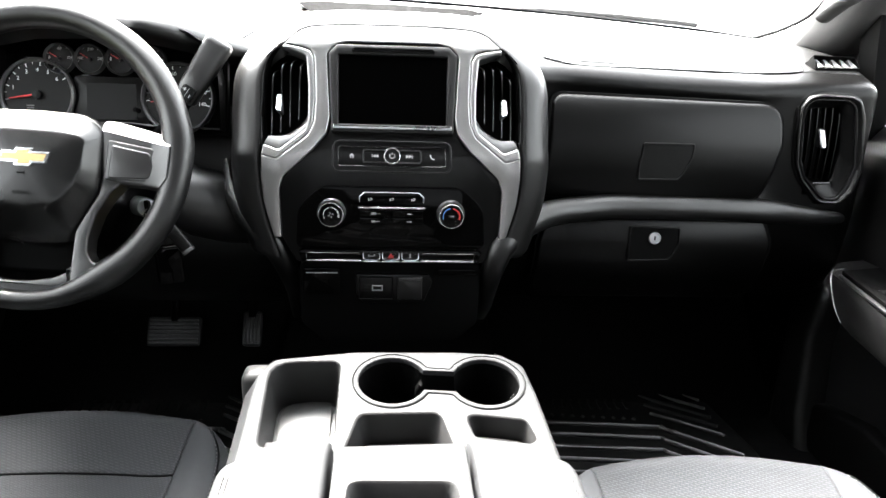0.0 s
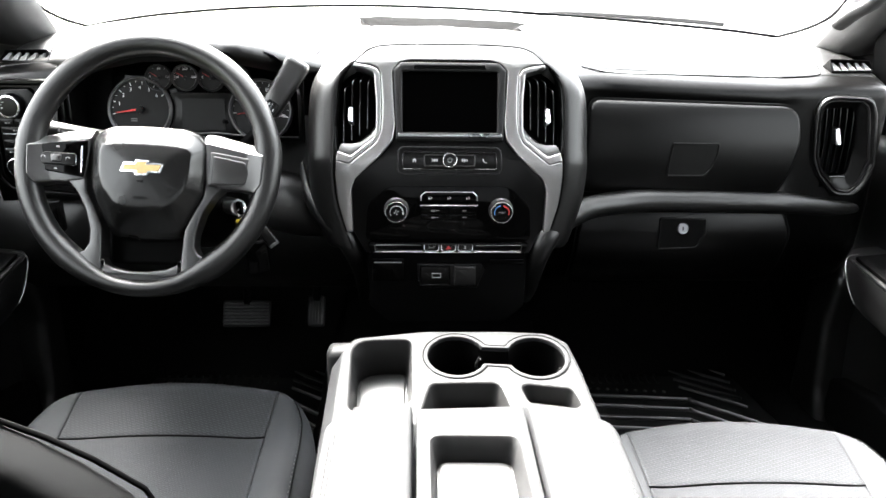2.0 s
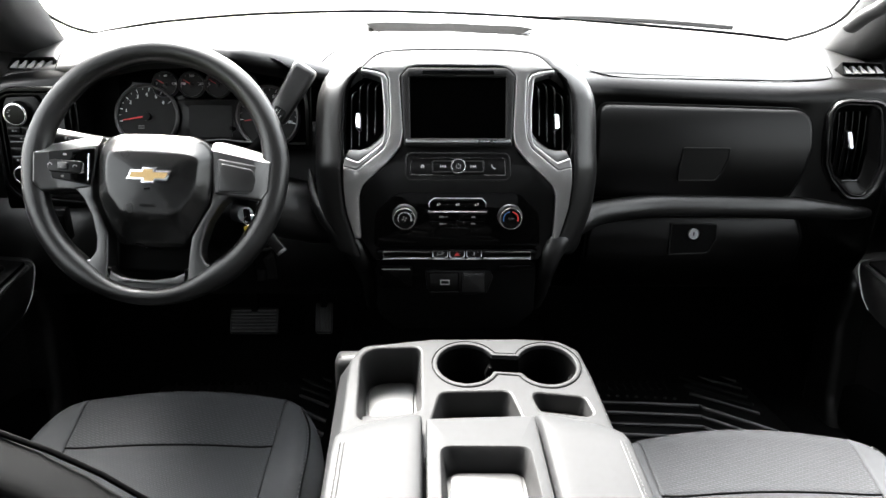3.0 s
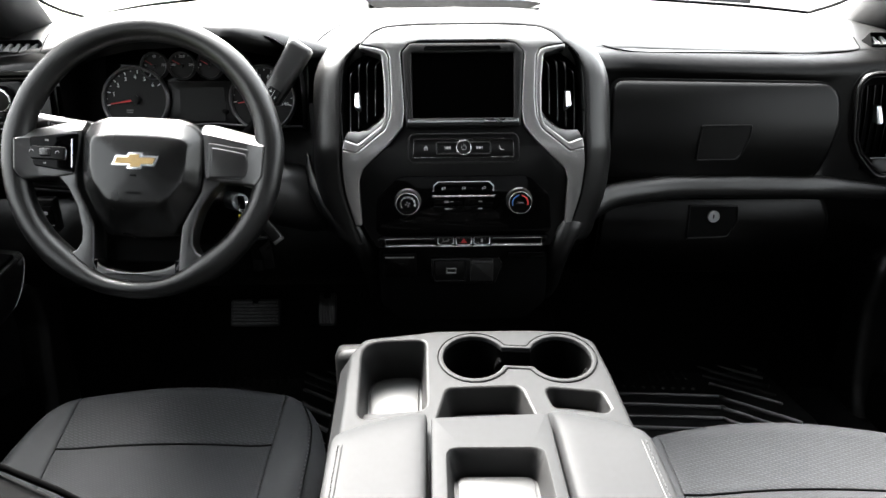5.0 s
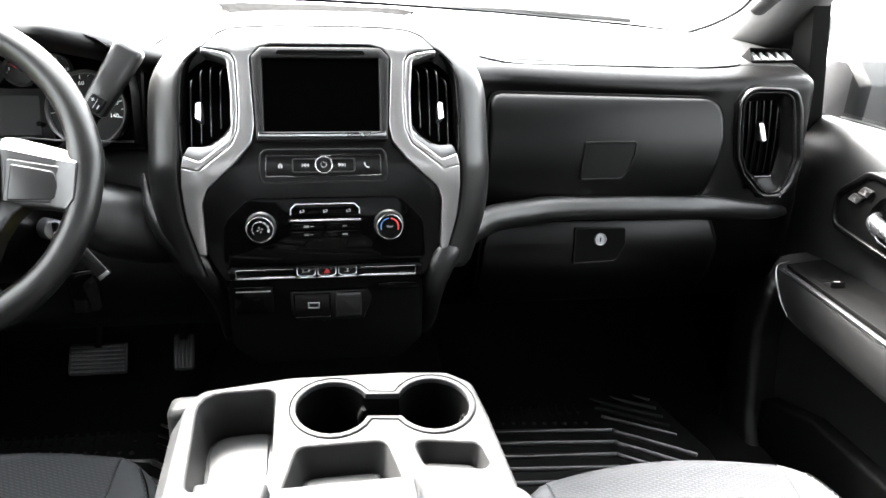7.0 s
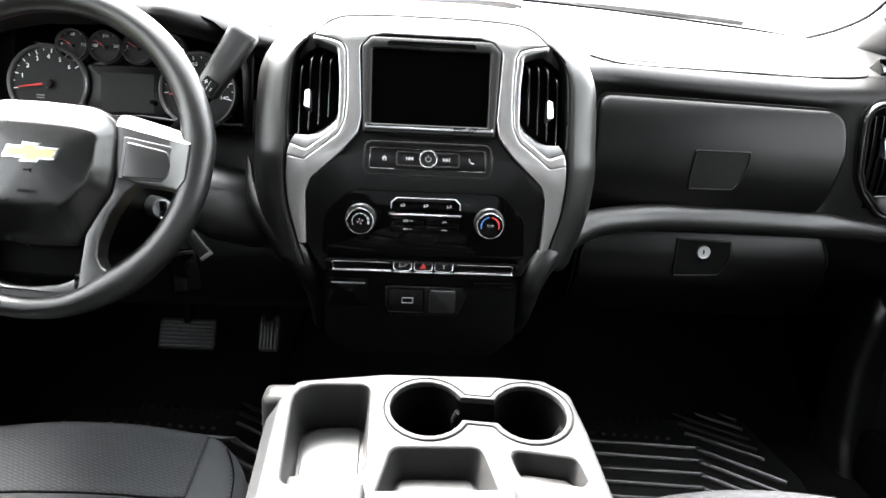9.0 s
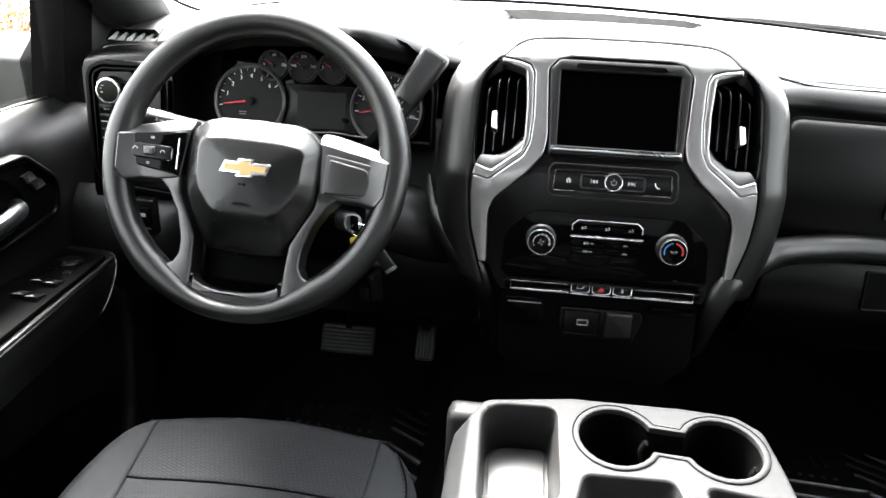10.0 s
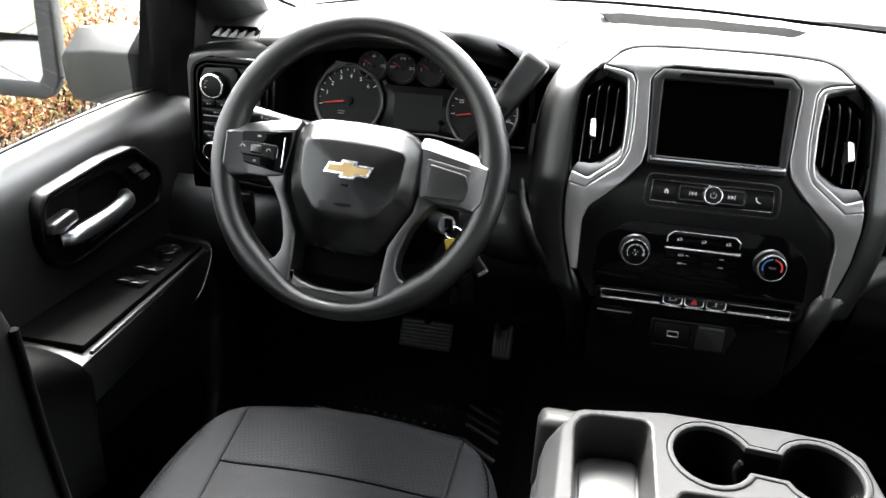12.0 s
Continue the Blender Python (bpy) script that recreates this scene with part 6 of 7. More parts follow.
def seat(cx, yf, label, back_x, yb, sg):
    """Front seat: one sewn cushion of four panels, and a backrest. cx: middle of the insert; yf: front edge; yb: foot of the backrest; sg: 1 on the driver's side."""
    ob = thing("front_seat", label, "seat", (cx, yf - 0.35, 0.05), "front seats")
    depth = 0.66
    XL, XR = -0.254, 0.252

    def edge_l(t):
        return XL + 0.036 * max(0.0, 1 - t / 0.24) ** 2

    def edge_r(t):
        return XR - 0.036 * max(0.0, 1 - t / 0.22) ** 2

    def surface(u, t):
        """u: metres across from the middle; t: share of the depth from the front edge."""
        back = yf - 0.85 * u * u - 0.22 * max(0.0, abs(u) - 0.172)
        d = t * depth
        z = 0.229 - 0.15 * d - 0.010 * (u / 0.25) ** 2 + 0.015 * math.exp(-((abs(u) - 0.205) / 0.042) ** 2) * min(1.0, 0.15 + t * 3)
        r = 0.052
        if d < r:
            z -= r - math.sqrt(max(0.0, r * r - (r - d) ** 2))
        for e in (u - edge_l(t), edge_r(t) - u):
            q = 0.058
            if e < q:
                z -= q - math.sqrt(max(0.0, q * q - (q - max(e, 0.0)) ** 2))
        return V(cx + sg * u, back - d, z)

    def seam_l(t):
        return -0.151 - 0.017 * max(0.0, 1 - t / 0.4)

    def seam_r(t):
        return 0.165 + 0.008 * max(0.0, 1 - t / 0.4)

    def panel(name, lo, hi, f0, f1, material, label, nx, ny, ends):
        bm = bmesh.new()
        rows = []
        for j in range(ny + 1):
            row = []
            for i in range(nx + 1):
                k = j / ny
                a, b = lo(k), hi(k)
                u = a + (b - a) * (0.5 - 0.5 * math.cos(math.pi * i / nx))
                t0, t1 = f0(u), f1(u)
                t = t0 + (t1 - t0) * k
                a, b = lo(t), hi(t)
                u = a + (b - a) * (0.5 - 0.5 * math.cos(math.pi * i / nx))
                p = surface(u, t)
                near = 1.0
                if ends[0]:
                    near = min(near, (u - a) / 0.003)
                if ends[1]:
                    near = min(near, (b - u) / 0.003)
                near = max(0.0, near)
                across = 1.0
                if ends[2]:
                    across = min(across, (t - t0) * depth / 0.0016)
                if ends[3]:
                    across = min(across, (t1 - t) * depth / 0.0016)
                p.z -= 0.0034 * (1 - near) ** 2 + 0.0014 * (1 - max(0.0, across)) ** 2
                row.append(p)
            rows.append(row)
        g_ = [[bm.verts.new(p) for p in r_] for r_ in rows]
        for j in range(ny):
            for i in range(nx):
                bm.faces.new((g_[j][i], g_[j][i + 1], g_[j + 1][i + 1], g_[j + 1][i]))
        rim = [g_[0][i] for i in range(nx + 1)] + [g_[j][nx] for j in range(1, ny + 1)] + [g_[ny][i] for i in range(nx - 1, -1, -1)] + [g_[j][0] for j in range(ny - 1, 0, -1)]
        low = [bm.verts.new((v.co.x, v.co.y, 0.07)) for v in rim]
        k = len(rim)
        for i in range(k):
            bm.faces.new((rim[i], rim[(i + 1) % k], low[(i + 1) % k], low[i]))
        return part(name, bm, material, ob, label, 60)

    def tc(u):
        return 0.246 - 0.7 * u * u

    zero, one = (lambda u: 0.0), (lambda u: 1.0)
    panel("front_insert", seam_l, seam_r, zero, tc, M_WEAVE, "woven dark grey cloth front panel", 34, 30, (1, 1, 0, 1))
    panel("rear_insert", seam_l, seam_r, tc, one, M_WEAVE2, "fine dark grey cloth seat panel", 34, 40, (1, 1, 1, 0))
    b1 = panel("bolster", edge_l, seam_l, zero, one, M_CLOTH, "plain dark grey cloth bolster", 16, 60, (0, 1, 0, 0))
    b2 = panel("bolster", seam_r, edge_r, zero, one, M_CLOTH, "plain dark grey cloth bolster", 16, 60, (1, 0, 0, 0))
    bm = bmesh.new()
    tube(bm, [surface(u, tc(u)) - V(0, 0, 0.0004) for u in [seam_l(0.24) + (seam_r(0.24) - seam_l(0.24)) * i / 40 for i in range(41)]], 0.0016, 5)
    part("cross_seam", bm, M_DARK, ob, "dark sewn seam across the seat", 60)
    for b, f in ((b1, lambda t: 0.62 * edge_l(t) + 0.38 * seam_l(t)), (b2, lambda t: 0.66 * edge_r(t) + 0.34 * seam_r(t))):
        turn_in = lambda t: max(0.0, 1 - t / 0.13) ** 2
        ln = [surface(f(t) + ((seam_l(t) if f(t) < 0 else seam_r(t)) - f(t)) * turn_in(t), t) + V(0, 0, 0.0006) for t in [0.055 + 0.88 * (i / 60) ** 1.3 for i in range(61)]]
        bm = bmesh.new()
        stitches(bm, ln)
        st = part("stitching", bm, M_SPOKE, b, "fine sewn stitches", 0)
        st["kind"] = "stuff"
        bm = bmesh.new()
        tube(bm, [p + V(0.003, 0, -0.0004) for p in ln], 0.0009, 4)
        part("bolster_seam", bm, M_DARK, b, "", 0)
    bm = bmesh.new()
    box(bm, cx - 0.20, cx + 0.20, yf - 0.60, yf - 0.10, 0.02, 0.12, 0.02, 0.03)
    part("seat_base", bm, M_DARK, ob, "black seat base", 50)
    # backrest, leaning back from the rear of the cushion
    loops = []
    levels = ((0.12, 0.19, 0.07), (0.30, 0.19, 0.07), (0.42, 0.20, 0.08), (0.52, 0.19, 0.08), (0.565, 0.172, 0.075), (0.595, 0.140, 0.065), (0.618, 0.110, 0.055), (0.638, 0.072, 0.05), (0.655, 0.042, 0.045), (0.70, 0.036, 0.045), (0.75, 0.034, 0.04), (0.785, 0.024, 0.03), (0.80, 0.012, 0.02))
    for z, hw, th in levels:
        y = yb - 0.03 - 0.06 * (z - 0.5)
        o = rpoly([(-hw, -th * 0.45), (-hw * 0.9, th * 0.5), (-hw * 0.55, th * 0.34), (hw * 0.55, th * 0.34), (hw * 0.9, th * 0.5), (hw, -th * 0.45), (hw * 0.7, -th * 0.6), (-hw * 0.7, -th * 0.6)], 0.035, 4)
        loops.append([V(back_x + p[0], y + p[1], z) for p in o])
    bm = bmesh.new()
    bridge(bm, loops, True, True, True)
    br = part("backrest", bm, M_BACK, ob, "cloth backrest with its shade in the colour", 70)
    for sd in (-1, 1):
        for inset in (0.94, 0.72):
            bm = bmesh.new()
            tube(bm, [V(back_x + sd * hw * inset, yb - 0.03 - 0.06 * (z - 0.5) + 0.40 * th, z) for z, hw, th in levels[3:-2]], 0.0022, 6)
            part("piping", bm, M_DARK, br, "black piping along the bolster", 60)
    return ob


seat(-0.4635, 0.010, "dark grey woven cloth driver's seat with sewn bolsters", -0.415, -0.733, 1)
seat(0.459, -0.118, "dark grey woven cloth passenger seat set further back", 0.42, -0.845, -1)

# ---- fold-down centre console ----
console = thing("centre_console", "grey folded-down centre console with trays and cup holders", "console", (0, -0.45, 0.1))
DM = Matrix.Translation((0, -0.28, 0.414)) @ pose(0, 0, 0, 8, 0, 0)


def deck_v(y):
    return (y + 0.28) / math.cos(radians(8))


CO = [(-0.160, -0.30), (-0.158, deck_v(-0.262)), (-0.142, deck_v(-0.228)), (-0.043, deck_v(-0.212)), (0.08, deck_v(-0.212)), (0.137, deck_v(-0.217)), (0.163, deck_v(-0.240)), (0.171, deck_v(-0.30)), (0.182, -0.16), (0.184, -0.30)]
outline = rpoly(CO, [0.0, 0.02, 0.02, 0.02, 0.02, 0.02, 0.02, 0.03, 0.02, 0.0], 5)
TRAY_RAW, TRAY_R = [(-0.143, deck_v(-0.236)), (-0.060, deck_v(-0.233)), (-0.059, deck_v(-0.365)), (-0.085, deck_v(-0.374)), (-0.138, deck_v(-0.383))], [0.03, 0.012, 0.014, 0.012, 0.012]


def cup_outline(r, neck):
    """Two round openings joined by a short neck."""
    pts = []
    c1, c2, yc = 0.0025, 0.1128, deck_v(-0.271)
    a0 = math.asin(neck / r)
    n = 22
    for i in range(n + 1):
        a = a0 + (2 * math.pi - 2 * a0) * i / n
        pts.append((c1 + r * math.cos(a), yc + 1.08 * r * math.sin(a)))
    for i in range(n + 1):
        a = -math.pi + a0 + (2 * math.pi - 2 * a0) * i / n
        pts.append((c2 + r * math.cos(a), yc - 0.003 + 1.08 * r * math.sin(a)))
    return pts


MID_RAW, MID_R = [(-0.034, deck_v(-0.331)), (0.056, deck_v(-0.329)), (0.071, deck_v(-0.40)), (0.072, deck_v(-0.47)), (-0.053, deck_v(-0.47)), (-0.050, deck_v(-0.40))], [0.012, 0.012, 0.02, 0.012, 0.012, 0.02]
SIDE_RAW, SIDE_R = [(0.084, deck_v(-0.331)), (0.152, deck_v(-0.342)), (0.158, deck_v(-0.372)), (0.150, deck_v(-0.378)), (0.092, deck_v(-0.368))], [0.01, 0.01, 0.01, 0.008, 0.01]
TRAY, MID, SIDE = rpoly(TRAY_RAW, TRAY_R), rpoly(MID_RAW, MID_R), rpoly(SIDE_RAW, SIDE_R)
bm = bmesh.new()
edge_d = 0.006
inner = offs(outline, edge_d)
plate(bm, inner, [offs(TRAY, -0.003), cup_outline(0.0462, 0.0215), offs(MID, -0.003), offs(SIDE, -0.003)], 0.0)
lp = [[V(p[0], p[1], 0.0) for p in inner]]
for k in range(1, 5):
    a = math.pi / 2 * k / 4
    o = offs(outline, edge_d * (1 - math.sin(a)))
    lp.append([V(p[0], p[1], -edge_d * (1 - math.cos(a))) for p in o])
flank = lambda x, d: x - d if x < -0.10 else x * 1.01
lp.append([V(flank(p[0], 0.014), p[1] + 0.002, -0.030) for p in outline])
lp.append([V(flank(p[0], 0.019), p[1], -0.055) for p in outline])
lp.append([V(flank(p[0], 0.020), p[1] - 0.004, -0.13) for p in outline])
bridge(bm, lp, True)
bmesh.ops.remove_doubles(bm, verts=bm.verts, dist=1e-5)
part("deck", bm, M_CONSOLE, console, "grey plastic deck", 40, DM)


def well(raw, rad, depth, taper, name, material, floor_material, fillet=0.003):
    """A recess with rounded lip, sloping walls and a floor of its own."""
    loop = lambda d, w: [V(p[0], p[1], w) for p in rpoly(offs(raw, d), rad)]
    bm = bmesh.new()
    pts = rpoly(raw, rad)
    lp = [[V(p[0], p[1], 0.0) for p in offs(pts, -fillet)], [V(p[0], p[1], -fillet * 0.3) for p in offs(pts, -fillet * 0.3)], loop(0, -fillet), loop(taper * 0.5, -depth * 0.5), loop(taper, -depth)]
    bridge(bm, lp, True, False, True)
    ob = part(name, bm, material, console, "", 45, DM)
    if floor_material:
        bm = bmesh.new()
        prism(bm, rpoly(offs(raw, taper + 0.004), rad), -depth, -depth + 0.004, 0.0012)
        part("liner", bm, floor_material, ob, "grey rubber liner", 45, DM)
    return ob


well(TRAY_RAW, TRAY_R, 0.058, 0.006, "phone_tray", M_BIN, M_BINMAT)
bm = bmesh.new()
prism(bm, rpoly([(-0.135, deck_v(-0.352)), (-0.064, deck_v(-0.347)), (-0.063, deck_v(-0.366)), (-0.136, deck_v(-0.382))], 0.003), -0.057, -0.020, 0.002)
part("tray_step", bm, M_CONSOLE, console, "", 45, DM)
well(MID_RAW, MID_R, 0.036, 0.008, "middle_bin", M_BIN, M_BINMAT)
well(SIDE_RAW, SIDE_R, 0.026, 0.005, "coin_tray", M_BIN, M_BINMAT)
bm = bmesh.new()
co, ci = cup_outline(0.0462, 0.0215), cup_outline(0.0402, 0.0170)
frame_ring(bm, co, ci, -0.004, 0.0010, -0.006, 0.0012)
ringp = part("cup_rim", bm, M_CONSOLE, console, "grey raised cup holder rim", 45, DM)
bm = bmesh.new()
tube(bm, [V(p[0], p[1], 0.0006) for p in cup_outline(0.0470, 0.0221)], 0.0006, 5, closed=True)
part("rim_gap", bm, M_DARK, ringp, "", 45, DM)
bm = bmesh.new()
lp = [[V(p[0], p[1], -0.004) for p in cup_outline(0.0403, 0.0171)], [V(p[0], p[1], -0.03) for p in cup_outline(0.0385, 0.016)], [V(p[0], p[1], -0.075) for p in cup_outline(0.035, 0.0145)]]
bridge(bm, lp, True, False, True)
part("cup_well", bm, M_DARK, console, "black cup holder wells", 60, DM)
for cx, cy in ((0.0025 + 0.0335, deck_v(-0.262)), (0.1128 - 0.0335, deck_v(-0.285)), (0.1128 + 0.034, deck_v(-0.285))):
    bm = bmesh.new()
    tube(bm, smooth_line([V(cx, cy, -0.012), V(cx + (0.004 if cx > 0.1 else -0.004) * (-1 if cx > 0.12 else 1), cy, -0.024), V(cx, cy, -0.042)], 4), 0.0045, 8, flat=0.6)
    part("cup_spring", bm, M_ARM, console, "small black cup gripper", 60, DM)

# armrest pads and the tray between them
PY0 = -0.95


def arm_pad(x0, x1, yfront):
    xi, xo = (x1, x0) if x0 < 0 else (x0, x1)
    bm = bmesh.new()
    cushion(bm, x0, x1, PY0, yfront, lambda x, y: 0.446 - 0.020 * max(0.0, 1 + (y - yfront) / 0.07) ** 2 * (y > yfront - 0.07), 0.018, 7, 9, 0.10, 20, 46, skew=lambda p: V(p.x, p.y - (0.040 * max(0.0, (p.x - xi) / (xo - xi)) ** 1.5) * max(0.0, 1 + (p.y - yfront) / 0.3), p.z))
    ob = part("armrest_pad", bm, M_VINYL, console, "padded grey vinyl armrest", 60)
    # Dark bar laid along the pad's front edge to stand for its shade.
    bm = bmesh.new()
    tube(bm, smooth_line([V(x, yfront + 0.0035 - 0.040 * max(0.0, (x - xi) / (xo - xi)) ** 1.5, 0.4065) for x in [xi + (xo - xi) * k / 6 for k in range(7)]], 3), 0.0022, 6)
    part("pad_shade_line", bm, M_DARK, ob, "dark line for the shade in front of the pad", 60)
    xs_ = x0 + 0.010 if x0 < 0 else x1 - 0.010
    bm = bmesh.new()
    stitches(bm, [V(xs_, yfront - 0.09 - 0.02 * i, 0.4457) for i in range(20)], 0.0065, 0.004, 0.0007)
    st = part("stitching", bm, M_BIN, ob, "row of dark stitches", 0)
    st["kind"] = "stuff"
    bm = bmesh.new()
    tube(bm, [V(xs_ + (0.004 if x0 < 0 else -0.004), yfront - 0.09 - 0.02 * i, 0.4459) for i in range(20)], 0.0008, 5)
    part("seam", bm, M_BIN, ob, "", 0)


arm_pad(-0.156, -0.0575, -0.405)
arm_pad(0.0768, 0.172, -0.405)
bm = bmesh.new()
so = rpoly([(-0.053, -0.443), (0.0725, -0.438), (0.0735, PY0), (-0.054, PY0)], 0.004)
SH = [(-0.037, -0.498), (0.058, -0.500), (0.060, -0.72), (-0.037, -0.72)]
sh = rpoly(SH, 0.012)
plate(bm, offs(so, 0.003), [offs(sh, -0.002)], 0.442)
lp = [[V(p[0], p[1], 0.442) for p in offs(so, 0.003)], [V(p[0], p[1], 0.4412) for p in offs(so, 0.001)], [V(p[0], p[1], 0.439) for p in so], [V(p[0], p[1], 0.36) for p in so]]
bridge(bm, lp, True)
bmesh.ops.remove_doubles(bm, verts=bm.verts, dist=1e-5)
part("middle_strip", bm, M_CONSOLE, console, "grey plastic strip between the pads", 40)
bm = bmesh.new()
lp = [[V(p[0], p[1], 0.442) for p in offs(sh, -0.002)], [V(p[0], p[1], 0.440) for p in sh], [V(p[0], p[1], 0.412) for p in rpoly(offs(SH, 0.006), 0.012)]]
bridge(bm, lp, True, False, True)
rb = part("rear_bin", bm, M_BIN, console, "", 40)
bm = bmesh.new()
prism(bm, rpoly(offs(SH, 0.010), 0.012), 0.411, 0.4155, 0.0012)
part("liner", bm, M_BINMAT, rb, "grey rubber liner", 40)
# Body below the pads, coloured dark for the shade in their gaps.
bm = bmesh.new()
box(bm, -0.172, 0.172, PY0, -0.445, 0.30, 0.365, 0.01, 0.02)
part("rear_body", bm, M_BIN, console, "", 40)
bm = bmesh.new()
cushion(bm, -0.182, 0.17, -0.80, -0.208, lambda x, y: 0.345, 0.05, 4, 4, 0.22)
part("middle_seat_cushion", bm, M_CLOTH, console, "dark grey cloth cushion below the console", 60)
bm = bmesh.new()
box(bm, -0.184, -0.06, -0.227, -0.190, 0.30, 0.397, 0.012, 0.014)
part("hinge_cover", bm, M_BIN, console, "", 60)

# ---- front doors ----
def front_door(s):
    """Door with trim panel, armrest, pull handle, switches and window. s: -1 driver's side, 1 passenger's side."""
    side = "driver's" if s < 0 else "passenger"
    ob = thing("front_door", "closed black plastic " + side + " door with armrest and chrome handle", "door", (s * 0.9, -0.3, 0.0), "front doors")
    # local (u, v, w): forwards, up, into the cab
    D = Matrix(((0, 0, -s, s * 0.862), (1, 0, 0, 0), (0, 1, 0, 0), (0, 0, 0, 1)))
    prof = [(0.932, 0.590), (0.926, 0.622), (0.918, 0.632), (0.908, 0.638), (0.892, 0.632), (0.876, 0.612), (0.866, 0.585), (0.863, 0.55), (0.862, 0.42), (0.862, 0.40), (0.866, 0.30), (0.866, 0.06), (0.862, 0.0)]
    bm = bmesh.new()
    secs = []
    for y, dx, dz in ((0.315, 0.02, -0.03), (0.30, 0.003, -0.006), (0.26, 0, 0.002), (0.12, 0, 0.002), (0.0, 0, -0.006), (-0.15, 0, -0.020), (-0.3, -0.002, -0.034), (-0.6, 0, -0.055), (-0.93, 0, -0.07)):
        secs.append([V(s * (x + dx), y, z + (dz if z > 0.5 else 0)) for x, z in prof])
    bridge(bm, secs, closed=False)
    part("trim_panel", bm, M_DOOR, ob, "black grained trim panel", 50)
    bm = bmesh.new()
    box(bm, -0.93, 0.315, 0.0, 0.54, -0.13, -0.05)
    part("outer_skin", bm, M_PAINT, ob, "white painted outer skin", 40, D)
    # pull handle in its bezel
    bez = rpoly([(-0.166, 0.568), (-0.023, 0.5845), (0.052, 0.5855), (0.122, 0.535), (0.1205, 0.494), (0.108, 0.4770), (-0.1126, 0.4540), (-0.150, 0.4670), (-0.170, 0.510)], [0.03, 0.06, 0.035, 0.04, 0.04, 0.03, 0.04, 0.03, 0.03], 6)
    bm = bmesh.new()
    frame_ring(bm, offs(bez, -0.003), offs(bez, 0.008), -0.006, 0.016, 0.008, 0.004)
    bz = part("handle_bezel", bm, M_LID, ob, "black raised bezel", 50, D)
    bm = bmesh.new()
    cup = rpoly([(-0.0913, 0.560), (-0.0068, 0.566), (0.0195, 0.550), (0.036, 0.530), (0.030, 0.492), (-0.085, 0.478)], 0.012, 4)
    plate(bm, offs(bez, 0.0075), [cup], 0.011)
    lp = [[V(p[0], p[1], 0.011) for p in cup], [V(p[0], p[1], 0.0085) for p in offs(cup, 0.002)], [V(p[0], p[1], 0.0035) for p in offs(cup, 0.012)]]
    bridge(bm, lp, True, False, True)
    part("bezel_face", bm, M_DARK, bz, "", 40, D)
    bm = bmesh.new()
    tube(bm, smooth_line([V(-0.136, 0.5030, 0.014), V(-0.118, 0.5050, 0.027), V(-0.05, 0.5115, 0.031), V(0.002, 0.5165, 0.026), V(0.015, 0.5185, 0.014)], 5), [0.0120] * 5 + [0.0128] * 11 + [0.0128] * 5, 16, flat=0.9)
    part("pull_handle", bm, M_SATIN, ob, "satin chrome pull handle", 60, D)
    bm = bmesh.new()
    prism(bm, rpoly([(-0.166, 0.520), (-0.1465, 0.516), (-0.112, 0.524), (-0.114, 0.539), (-0.122, 0.541), (-0.164, 0.534)], 0.004), 0.010, 0.028, 0.004)
    part("handle_mount", bm, M_SPOKE, ob, "", 50, D)
    # Paler bar modelled where the bezel's lower edge glints.
    bm = bmesh.new()
    tube(bm, [V(-0.075, 0.4765, 0.012), V(0.004, 0.4865, 0.012), V(0.012, 0.492, 0.012)], 0.0018, 6)
    part("bezel_glint", bm, M_SPOKE, bz, "", 50, D)
    for k in range(2):
        bm = bmesh.new()
        uu = 0.044 + 0.0200 * k
        vv = 0.5455 - 0.0155 * k
        prism(bm, rpoly([(uu, vv), (uu + 0.0240, vv + 0.003), (uu + 0.0130, vv + 0.0155), (uu - 0.0110, vv + 0.0130)], 0.0015), 0.009, 0.0165, 0.0012)
        lb = part("lock_button", bm, M_SPOKE, ob, "small door lock button", 40, D)
        bm = bmesh.new()
        bars(bm, [(uu + 0.006, vv + 0.0065, 0.004, 0.005), (uu + 0.006, vv + 0.0105, 0.002, 0.003), (uu + 0.011, vv + 0.0035, 0.018, 0.0008)])
        part("mark", bm, M_GREY, lb, "pale padlock symbol", 0, D @ Matrix.Translation((0, 0, 0.0167)))
    # armrest
    bm = bmesh.new()
    lp = []
    arm = [(-0.02, 0.408), (0.060, 0.404), (0.080, 0.401), (0.0875, 0.396), (0.090, 0.388), (0.086, 0.335), (0.078, 0.318), (-0.02, 0.300)]
    for u, sc, dz in ((0.185, 0.62, -0.004), (0.160, 0.86, -0.002), (0.135, 0.99, 0.0), (0.05, 1.09, 0.0), (-0.245, 1.32, -0.004), (-0.26, 1.33, -0.004)):
        lp.append([V(u - (0.05 * (0.40 - z) / 0.1 if u > 0.1 else 0), z + dz, w * sc) for w, z in arm])
    bridge(bm, lp, True, True, True)
    ar = part("armrest", bm, M_DOOR, ob, "hard black armrest", 40, D)
    bm = bmesh.new()
    prism(bm, rpoly([(0.140, -0.002), (0.122, 0.080), (0.05, 0.0860), (-0.24, 0.1060), (-0.24, -0.002)], 0.004), 0.402, 0.4085, 0.002)
    AM = Matrix(((0, -s, 0, s * 0.862), (1, 0, 0, 0), (0, 0, 1, 0), (0, 0, 0, 1)))
    sp_ = part("switch_plate", bm, M_DARK, ob, "black switch plate on the armrest", 40, AM)
    # Thin metal line stands for the highlight round the armrest's front.
    bm = bmesh.new()
